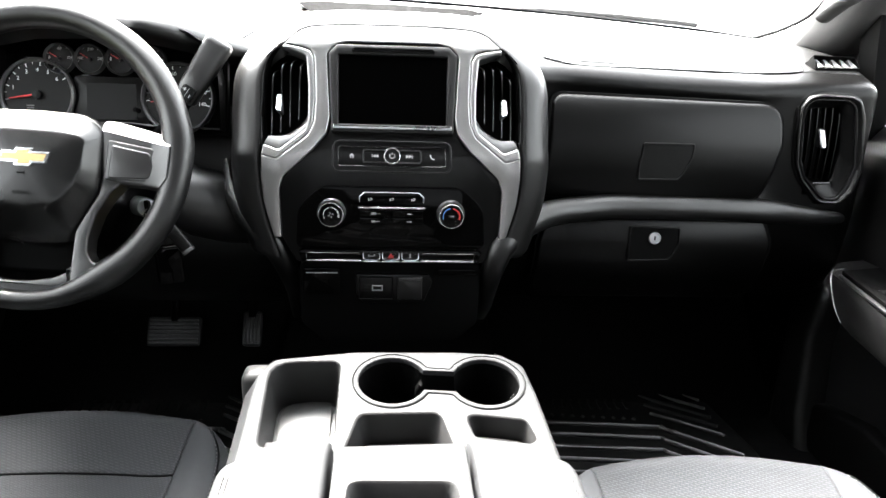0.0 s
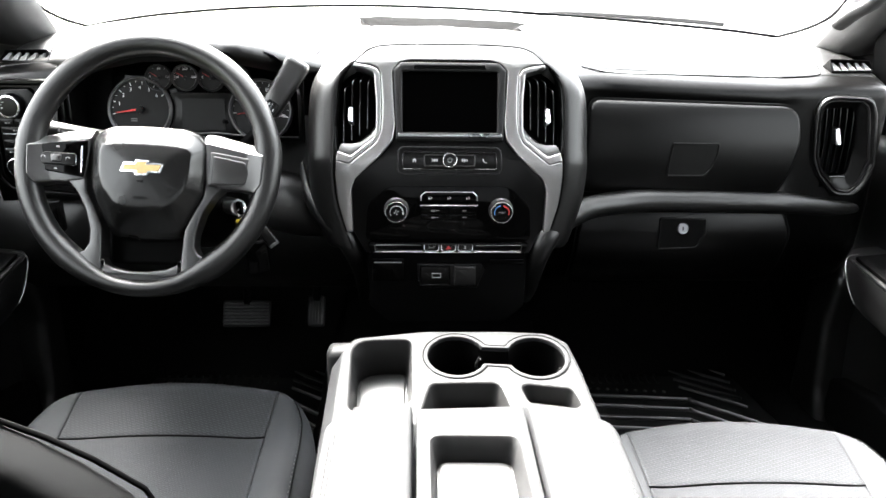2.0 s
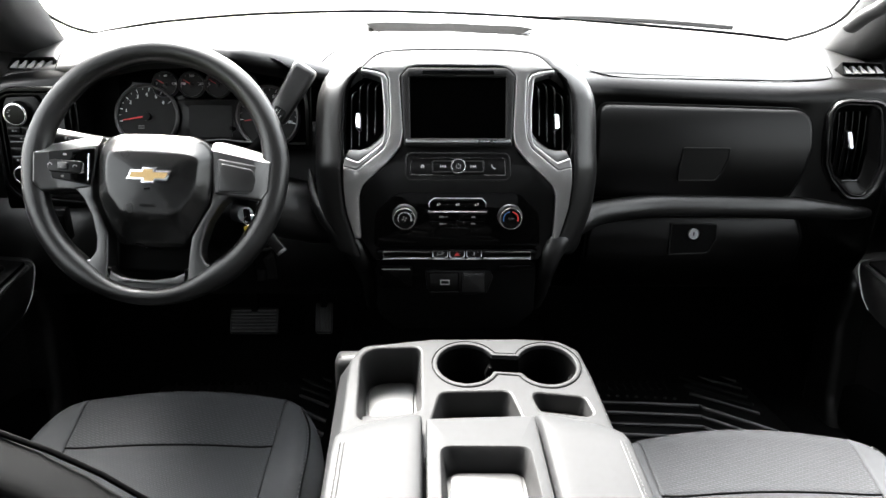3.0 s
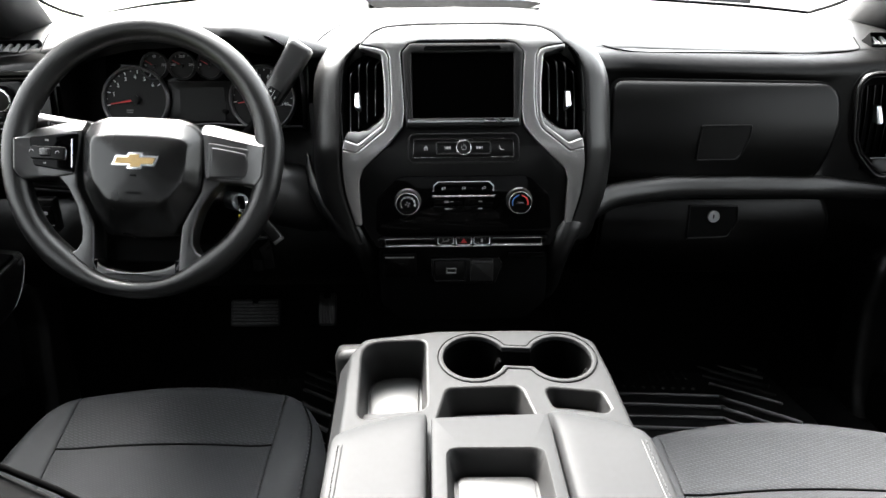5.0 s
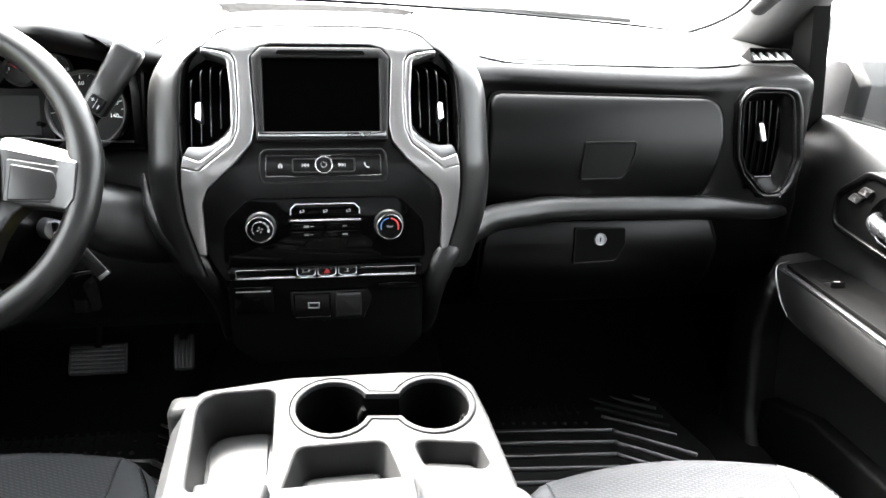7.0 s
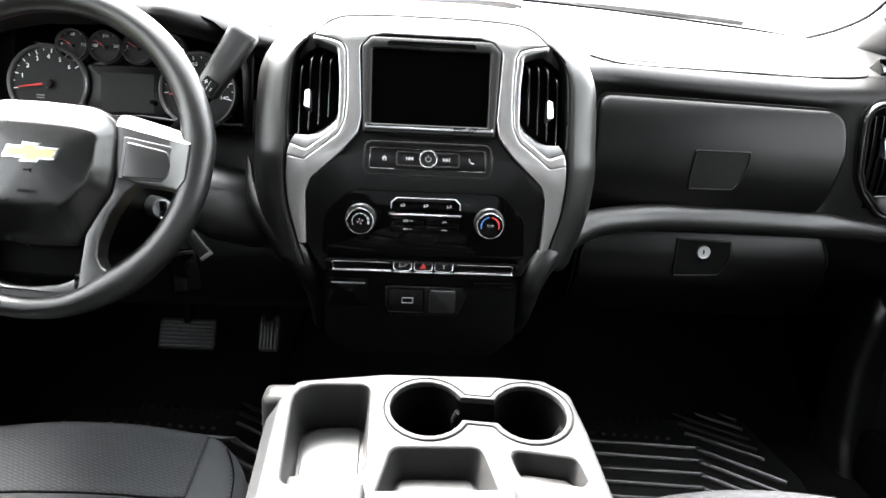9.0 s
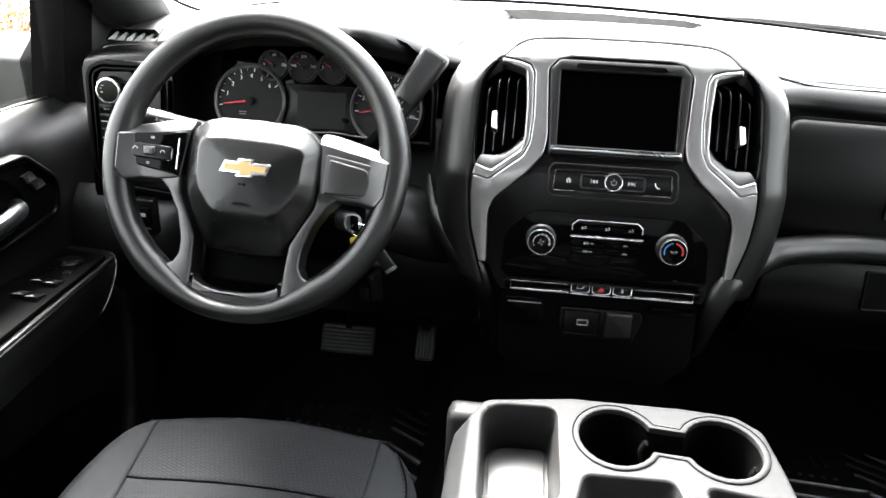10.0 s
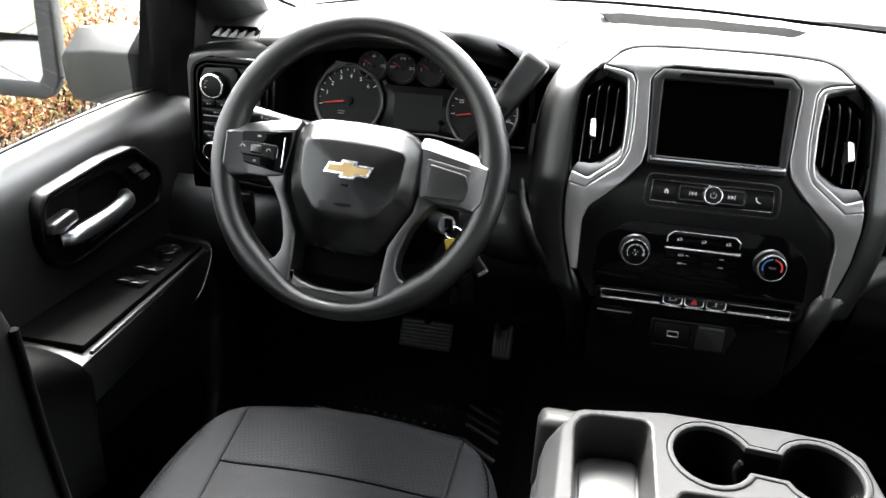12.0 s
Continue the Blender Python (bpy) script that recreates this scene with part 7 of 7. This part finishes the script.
    tube(bm, smooth_line([V(0.160, 0.396, 0.012), V(0.147, 0.402, 0.060), V(0.134, 0.396, 0.0895), V(0.112, 0.350, 0.088), V(0.092, 0.322, 0.081)], 5), 0.0012, 6)
    part("armrest_front_highlight", bm, M_SILVER, ar, "pale metal line for the highlight on the armrest edge", 50, D)
    # Paler bar for the highlight along the armrest's long edge.
    bm = bmesh.new()
    tube(bm, smooth_line([V(0.112, 0.4010, 0.0850), V(0.104, 0.4035, 0.0910), V(0.05, 0.4025, 0.0950), V(-0.24, 0.4000, 0.1165)], 4), 0.0032, 8)
    part("armrest_side_highlight", bm, M_SPOKE, ar, "", 60, D)
    bm = bmesh.new()
    cushion(bm, -0.75, -0.250, -0.03, 0.122, lambda x, y: 0.452 - 0.025 * max(0.0, (x + 0.36) / 0.11), 0.060, 4, 2.6, 0.16, 30, 18)
    part("elbow_pad", bm, M_LID, ob, "padded black elbow rest", 60, AM)
    if s < 0:
        for (u0, w0) in ((0.000, 0.046), (-0.004, 0.068), (-0.050, 0.049), (-0.054, 0.071)):
            bm = bmesh.new()
            lp = [[V(u0 + a, w0 + b, z) for a, b in ((-0.013, -0.010), (0.013, -0.010), (0.013, 0.010), (-0.013, 0.010))] for z in (0.404,)]
            top_ = [V(u0 - 0.013, w0 - 0.010, 0.4155), V(u0 + 0.013, w0 - 0.010, 0.4095), V(u0 + 0.013, w0 + 0.010, 0.4095), V(u0 - 0.013, w0 + 0.010, 0.4155)]
            bridge(bm, lp + [top_], True, True, True)
            wsn = part("window_switch", bm, M_SPOKE, ob, "small window switch", 0, AM)
            bm = bmesh.new()
            box(bm, u0 - 0.0128, u0 - 0.009, w0 - 0.005, w0 + 0.005, 0.4145, 0.4162)
            part("mark", bm, M_WHITE, wsn, "", 0, AM)
        bm = bmesh.new()
        lathe(bm, [(0.021, 0.404), (0.021, 0.411), (0.019, 0.4125), (0.0001, 0.4125)], 28)
        mk_ = part("mirror_dial", bm, M_HARD, ob, "round mirror control", 40, AM @ Matrix.Translation((0.080, 0.042, 0)))
        bm = bmesh.new()
        for k in range(4):
            a = math.pi / 2 * k
            box(bm, 0.080 + 0.013 * math.cos(a) - 0.002, 0.080 + 0.013 * math.cos(a) + 0.002, 0.042 + 0.013 * math.sin(a) - 0.002, 0.042 + 0.013 * math.sin(a) + 0.002, 0.4126, 0.4130)
        m_ = part("arrow_marks", bm, M_GREY, mk_, "", 0, AM)
        m_["kind"] = "stuff"
        for a, b in ((0.046, 0.028), (0.040, 0.057)):
            bm = bmesh.new()
            box(bm, a - 0.006, a + 0.006, b, b + 0.014, 0.404, 0.411, 0.001, 0.002)
            part("mirror_button", bm, M_HARD, ob, "", 40, AM)
    else:
        bm = bmesh.new()
        bridge(bm, [[V(0.012, 0.048, 0.404), V(0.048, 0.048, 0.404), V(0.048, 0.072, 0.404), V(0.012, 0.072, 0.404)], [V(0.012, 0.048, 0.4175), V(0.030, 0.048, 0.4095), V(0.030, 0.072, 0.4095), V(0.012, 0.072, 0.4175)]], True, True, True)
        wsn = part("window_switch", bm, M_SPOKE, ob, "small grey window switch", 0, AM)
        bm = bmesh.new()
        box(bm, 0.014, 0.017, 0.055, 0.064, 0.4165, 0.4172)
        part("mark", bm, M_GREY, wsn, "", 0, AM)
        bm = bmesh.new()
        box(bm, 0.010, 0.050, 0.046, 0.074, 0.4084, 0.4088)
        part("switch_recess", bm, M_DARK, sp_, "", 0, AM)
    # map pocket front edge and speaker
    bm = bmesh.new()
    pk = rpoly([(0.315, 0.36), (0.20, 0.33), (0.225, 0.22), (0.205, 0.06), (0.17, -0.02), (0.315, -0.02)], [0.01, 0.03, 0.06, 0.06, 0.01, 0.01])
    prism(bm, pk, -0.02, 0.050, 0.018, 5, True, True)
    part("pocket_front", bm, M_DOOR, ob, "black lower trim in front of the pocket", 60, D)
    bm = bmesh.new()
    prism(bm, rpoly([(-0.93, 0.0), (0.20, 0.0), (0.20, 0.10), (0.05, 0.14), (-0.93, 0.14)], 0.02), 0.0, 0.03, 0.008)
    part("pocket", bm, M_DARK, ob, "", 60, D)
    # window post, sail panel, glass, belt seal
    bm = bmesh.new()
    bridge(bm, [[V(s * (x - k * 0.16), y - k * 0.10, z) for x, y in ((0.893 if s < 0 else 0.868, 0.250 + 0.015 * s), (0.893 if s < 0 else 0.868, 0.32), (0.95 if s < 0 else 0.90, 0.32), (0.95 if s < 0 else 0.90, 0.250 + 0.015 * s))] for z, k in ((0.61, 0.0), (0.85, 0.28), (1.2, 1.0))], True, True, True)
    part("window_post", bm, M_DARK, ob, "black window post", 40)
    bm = bmesh.new()
    tri = [V(s * 0.89, 0.315, 0.61), V(s * 0.875, 0.50, 0.68), V(s * 0.85, 0.33, 0.90), V(s * 0.865, 0.28, 0.80)]
    bridge(bm, [tri, [p + V(s * 0.03, 0, 0) for p in tri]], True, True, True)
    part("sail_panel", bm, M_PILLAR, ob, "", 40)
    bm = bmesh.new()
    tube(bm, smooth_line([V(s * 0.917, 0.24, 0.638), V(s * 0.917, 0.1, 0.637), V(s * 0.917, -0.15, 0.616), V(s * 0.917, -0.3, 0.602), V(s * 0.917, -0.9, 0.566)], 4), 0.004, 6)
    part("belt_seal", bm, M_RUBBER, ob, "black window belt seal", 60)
    bm = bmesh.new()
    bridge(bm, [[V(s * 0.925, 0.25, 0.60), V(s * 0.925, -0.9, 0.54)], [V(s * 0.875, 0.16, 0.90), V(s * 0.875, -0.9, 0.90)], [V(s * 0.77, 0.0, 1.2), V(s * 0.77, -0.9, 1.2)]], closed=False)
    wg = part("window", bm, M_SIDEGLASS, ob, "tinted side window", 0)
    face_to(wg, (0, -0.3, 0.7))
    return ob



front_door(-1)
front_door(1)

# grab handles on the windscreen pillars
for s in (1,):
    gh = thing("grab_handle", "grey grab handle on the windscreen pillar", "grab handle", (s * 0.74, 0.2, 0.79))
    bm = bmesh.new()
    tube(bm, smooth_line([V(s * 0.722, 0.235, 0.822), V(s * 0.728, 0.20, 0.845), V(s * 0.735, 0.13, 0.885), V(s * 0.70, -0.02, 1.0), V(s * 0.68, -0.08, 1.09)], 5), 0.017, 14, flat=0.7)
    part("grip", bm, M_PILLAR, gh, "", 60)

# ---- floor mats and sill ----
def floor_mat(cx, label):
    ob = thing("floor_mat", label, "floor mat", (cx, 0.2, 0.0), "rubber floor mats")
    bm = bmesh.new()
    o = rpoly([(cx - 0.24, -0.02), (cx + 0.24, -0.02), (cx + 0.26, 0.16), (cx + 0.22, 0.40), (cx - 0.22, 0.40), (cx - 0.26, 0.16)], 0.04)
    prism(bm, o, 0.001, 0.012, 0.004)
    part("mat_body", bm, M_RUBBER, ob, "black rubber sheet", 45)
    for k in range(6):
        bm = bmesh.new()
        d = 0.042 * k
        pts = [V(cx - 0.22, 0.275 - d, 0.014), V(cx + 0.075 - 0.012 * k, 0.247 - d * 0.95, 0.014), V(cx + 0.10 - 0.010 * k, 0.238 - d * 0.95, 0.014), V(cx + 0.225 - 0.02 * k, 0.145 - d * 0.8, 0.014)]
        tube(bm, smooth_line(pts, 5), 0.0055, 6)
        part("ridge", bm, M_MATRIDGE, ob, "raised rubber ridge", 60)
    for k in range(8):
        bm = bmesh.new()
        d = 0.034 * k
        tube(bm, [V(cx + 0.09 - 0.002 * k, 0.30 + d, 0.014), V(cx + 0.215, 0.215 + d, 0.014)], 0.004, 6)
        part("slanted_ridge", bm, M_MATRIDGE, ob, "raised rubber ridge", 60)
    for k in range(10):
        bm = bmesh.new()
        lathe(bm, [(0.006, 0.010), (0.004, 0.0145), (0.0001, 0.0155)], 4)
        part("stud", bm, M_MATRIDGE, ob, "", 0, Matrix.Translation((cx - 0.14 + 0.021 * k, 0.298 - 0.002 * k, 0)))
    for k in range(14):
        bm = bmesh.new()
        box(bm, cx - 0.20 + 0.019 * k - 0.003, cx - 0.20 + 0.019 * k + 0.003, 0.32, 0.395, 0.010, 0.014)
        part("groove_rib", bm, M_RUBBER, ob, "", 0)
    return ob



floor_mat(0.46, "black rubber floor mat with raised ridges, passenger side")
floor_mat(-0.42, "black rubber floor mat with raised ridges below the pedals")

# kick panels beside the feet
for s in (-1, 1):
    bm = bmesh.new()
    prism(bm, rpoly([(0.30, 0.0), (0.62, 0.0), (0.70, 0.30), (0.70, 0.72), (0.30, 0.70)], 0.02), -0.02, 0.0)
    K = Matrix(((0, 0, -s, s * 0.845), (1, 0, 0, 0), (0, 1, 0, 0), (0, 0, 0, 1)))
    tagged(part("wall_kick_left" if s < 0 else "wall_kick_right", bm, M_HARD, None, "", 40, K), "black plastic kick panel beside the footwell", "kick panel", kind="structure")

# ---- outside: towing mirrors, bonnet, wiper, planting ----
def door_mirror(s):
    ob = thing("door_mirror", "dark grey extended towing mirror outside the window", "mirror", (s * 1.0, 0.3, 0.58), "towing mirrors")
    bm = bmesh.new()
    lp = []
    for x, y0, y1, z0, z1 in ((0.950, 0.25, 0.36, 0.603, 0.730), (0.962, 0.235, 0.35, 0.600, 0.735), (1.03, 0.232, 0.345, 0.602, 0.735), (1.085, 0.240, 0.335, 0.605, 0.730), (1.11, 0.26, 0.33, 0.615, 0.715)):
        o = rpoly([(y0 + 0.01, z0), (y1, z0), (y1, z1 - 0.015), (y1 - 0.03, z1), (y0 + 0.045, z1), (y0, z1 - 0.038)], 0.008, 3)
        lp.append([V(s * x, p[0], p[1]) for p in o])
    bridge(bm, lp, True, True, True)
    part("arm", bm, M_MIRRORBODY, ob, "grey folding arm", 40)
    bm = bmesh.new()
    sh = [(-0.115, -0.13), (0.085, -0.14), (0.105, -0.10), (0.105, 0.30), (0.06, 0.33), (-0.10, 0.33), (-0.125, 0.28)]
    lp = []
    o = rpoly(sh, 0.025, 4)
    for d, w in ((0.0, 0.0), (0.0, -0.03), (0.012, -0.07), (0.035, -0.10)):
        lp.append([V(s * -p[0], p[1], w) for p in offs(o, d)])
    H = Matrix.Translation((s * 1.240, 0.262, 0.732)) @ Matrix(((1, 0, 0, 0), (0, 0, -1, 0), (0, 1, 0, 0), (0, 0, 0, 1))) @ pose(0, 0, 0, 0, s * -14, 0)
    bridge(bm, lp, True, False, True)
    part("shell", bm, M_MIRRORBODY, ob, "dark grey plastic shell", 50, H)
    bm = bmesh.new()
    frame_ring(bm, [(s * -p[0], p[1]) for p in o], [(s * -p[0], p[1]) for p in offs(o, 0.030)], -0.02, 0.004, -0.02, 0.004)
    part("shell_rim", bm, M_MIRRORBODY, ob, "black rim", 50, H)
    bm = bmesh.new()
    prism(bm, [(s * -p[0], p[1]) for p in offs(rpoly([(-0.115, -0.046), (0.10, -0.046), (0.10, 0.30), (0.06, 0.32), (-0.10, 0.32), (-0.12, 0.28)], 0.02), 0.026)], -0.02, -0.006)
    part("main_glass", bm, M_MIRROR, ob, "flat mirror glass", 0, H)
    bm = bmesh.new()
    prism(bm, [(s * -p[0], p[1]) for p in offs(rpoly([(-0.112, -0.138), (0.084, -0.142), (0.10, -0.11), (0.10, -0.014), (-0.115, -0.014)], 0.02), 0.024)], -0.02, -0.006)
    part("wide_glass", bm, M_MIRROR, ob, "lower wide angle glass", 0, H)
    return ob


door_mirror(-1)
door_mirror(1)

bonnet = thing("bonnet", "white painted truck bonnet in front of the windscreen", "bonnet", (0, 1.3, 0.4))
bm = bmesh.new()
hx = [-0.92, -0.85, -0.55, -0.45, -0.2, 0, 0.2, 0.45, 0.55, 0.85, 0.92]
hz = [0.40, 0.66, 0.71, 0.735, 0.735, 0.735, 0.735, 0.735, 0.71, 0.66, 0.40]
sheet(bm, [[V(x, y, z + dz) for x, z in zip(hx, hz)] for y, dz in ((0.92, 0.0), (1.3, 0.01), (1.9, -0.005), (2.25, -0.05))], 0.03, (0, 0, -1))
part("panel", bm, M_PAINT, bonnet, "white gloss paint", 60)
bm = bmesh.new()
sheet(bm, [[V(x, y, z) for y, z in ((0.76, 0.735), (0.84, 0.715), (0.93, 0.725))] for x in (-0.9, -0.4, 0, 0.4, 0.9)], 0.02, (0, 0, -1))
part("cowl", bm, M_DARK, bonnet, "black plastic cowl grille", 40)
wiper = thing("wiper", "thin black wiper arm resting on the windscreen base", "wiper", (0.3, 0.82, 0.76))
bm = bmesh.new()
tube(bm, smooth_line([V(0.16, 0.80, 0.780), V(0.30, 0.79, 0.795), V(0.52, 0.785, 0.788), V(0.72, 0.78, 0.775)], 4), 0.006, 6)
part("blade", bm, M_RUBBER, wiper, "", 60)

sticker = thing("windscreen_sticker", "small clear sticker with faint printed numbers, seen from behind", "sticker", (-0.77, 0.70, 0.81))
bm = bmesh.new()
box(bm, -0.055, 0.055, -0.016, 0.04, 0, 0.0004, 0, 0.004)
SMX = Matrix.Translation((-0.735, 0.610, 0.8195)) @ leaning(0, 0, 0, 35) @ Matrix.Diagonal((-1, 1, 1, 1))
part("film", bm, M_GLASS, sticker, "", 0, SMX)
words("numbers", "10  24", 0.030, SMX @ Matrix.Translation((0, 0, 0.0008)), M_STICK, sticker, 1.0, "pale grey numbers")


def shrub(at, size, label):
    """A leafy shrub: bare branching twigs and many small leaves with gaps."""
    rng = random.Random(7)
    ob = thing("shrub", label, "shrub", at, "roadside shrubs")
    bm = bmesh.new()
    tips = []
    for k in range(34):
        a, b = rng.uniform(0, 2 * math.pi), rng.uniform(0.15, 1.0)
        p0 = V(0.12 * math.cos(a), 0.12 * math.sin(a), 0)
        p2 = V(0.62 * b * math.cos(a), 0.62 * b * math.sin(a), rng.uniform(0.55, 1.0) * (1.05 - 0.35 * b))
        p1 = p0.lerp(p2, 0.5) + V(rng.uniform(-0.06, 0.06), rng.uniform(-0.06, 0.06), 0.08)
        tube(bm, [p0, p1, p2], [0.010, 0.006, 0.002], 4)
        tips += [p0.lerp(p1, 0.7), p1, p1.lerp(p2, 0.5), p2]
    tw = part("branches", bm, M_TWIG, None, "grey brown branches", 0)
    bm = bmesh.new()
    for k in range(5200):
        c = rng.choice(tips) + V(rng.gauss(0, 0.075), rng.gauss(0, 0.075), rng.gauss(0, 0.06))
        n = V(rng.uniform(-1, 1), rng.uniform(-1, 1), rng.uniform(-0.2, 1)).normalized()
        u = n.orthogonal().normalized()
        u = (u * math.cos(k) + n.cross(u) * math.sin(k)).normalized()
        w = n.cross(u)
        r = rng.uniform(0.011, 0.022)
        vs = [bm.verts.new(c + q) for q in (-u * r, w * r * 0.5 + n * r * 0.12, u * r, -w * r * 0.5 + n * r * 0.12)]
        bm.faces.new(vs)
    lv = part("leaves", bm, M_LEAF, None, "rust brown and green small leaves", 0)
    for o in (tw, lv):
        o.parent = ob
    lv["kind"] = "stuff"
    ob.scale = (size, size, size)
    return ob


nt = M_LEAF.node_tree
geo = nt.nodes.new("ShaderNodeNewGeometry")
cr = nt.nodes.new("ShaderNodeValToRGB")
cr.color_ramp.interpolation = "CONSTANT"
stops = [(0.0, (0.36, 0.15, 0.07)), (0.3, (0.26, 0.11, 0.06)), (0.5, (0.42, 0.23, 0.09)), (0.7, (0.23, 0.25, 0.08)), (0.85, (0.45, 0.32, 0.19))]
while len(cr.color_ramp.elements) < len(stops):
    cr.color_ramp.elements.new(0.5)
for e, (p, c) in zip(cr.color_ramp.elements, stops):
    e.position, e.color = p, (*c, 1)
nt.links.new(geo.outputs["Random Per Island"], cr.inputs[0])
nt.links.new(cr.outputs[0], nt.nodes["Principled BSDF"].inputs["Base Color"])

bush = shrub((-4.6, 3.4, GROUND_Z), 1.25, "rust brown autumn shrub with thin bare branches")
rng = random.Random(3)
for k in range(16):
    x, y = -4.3 - 0.8 * (k % 2) + rng.uniform(-0.2, 0.2), 0.6 + 0.29 * k
    c = copy_thing(bush, pose(x, y, GROUND_Z, 0, 0, 40 * k))
    sc = rng.uniform(1.05, 1.4)
    c.scale = (sc, sc, sc)
for k in range(9):
    c = copy_thing(bush, pose(-9.5 - rng.uniform(0, 2.0), 1.5 + 1.05 * k, GROUND_Z, 0, 0, 70 * k))
    c.scale = (1.5, 1.5, 1.5)
bm = bmesh.new()
box(bm, -60, -3.7, -40, 120, GROUND_Z - 0.05, GROUND_Z + 0.02)
tagged(part("ground_lawn", bm, M_GRASS, None, "", 0), "short green lawn beside the asphalt", "lawn", kind="structure")
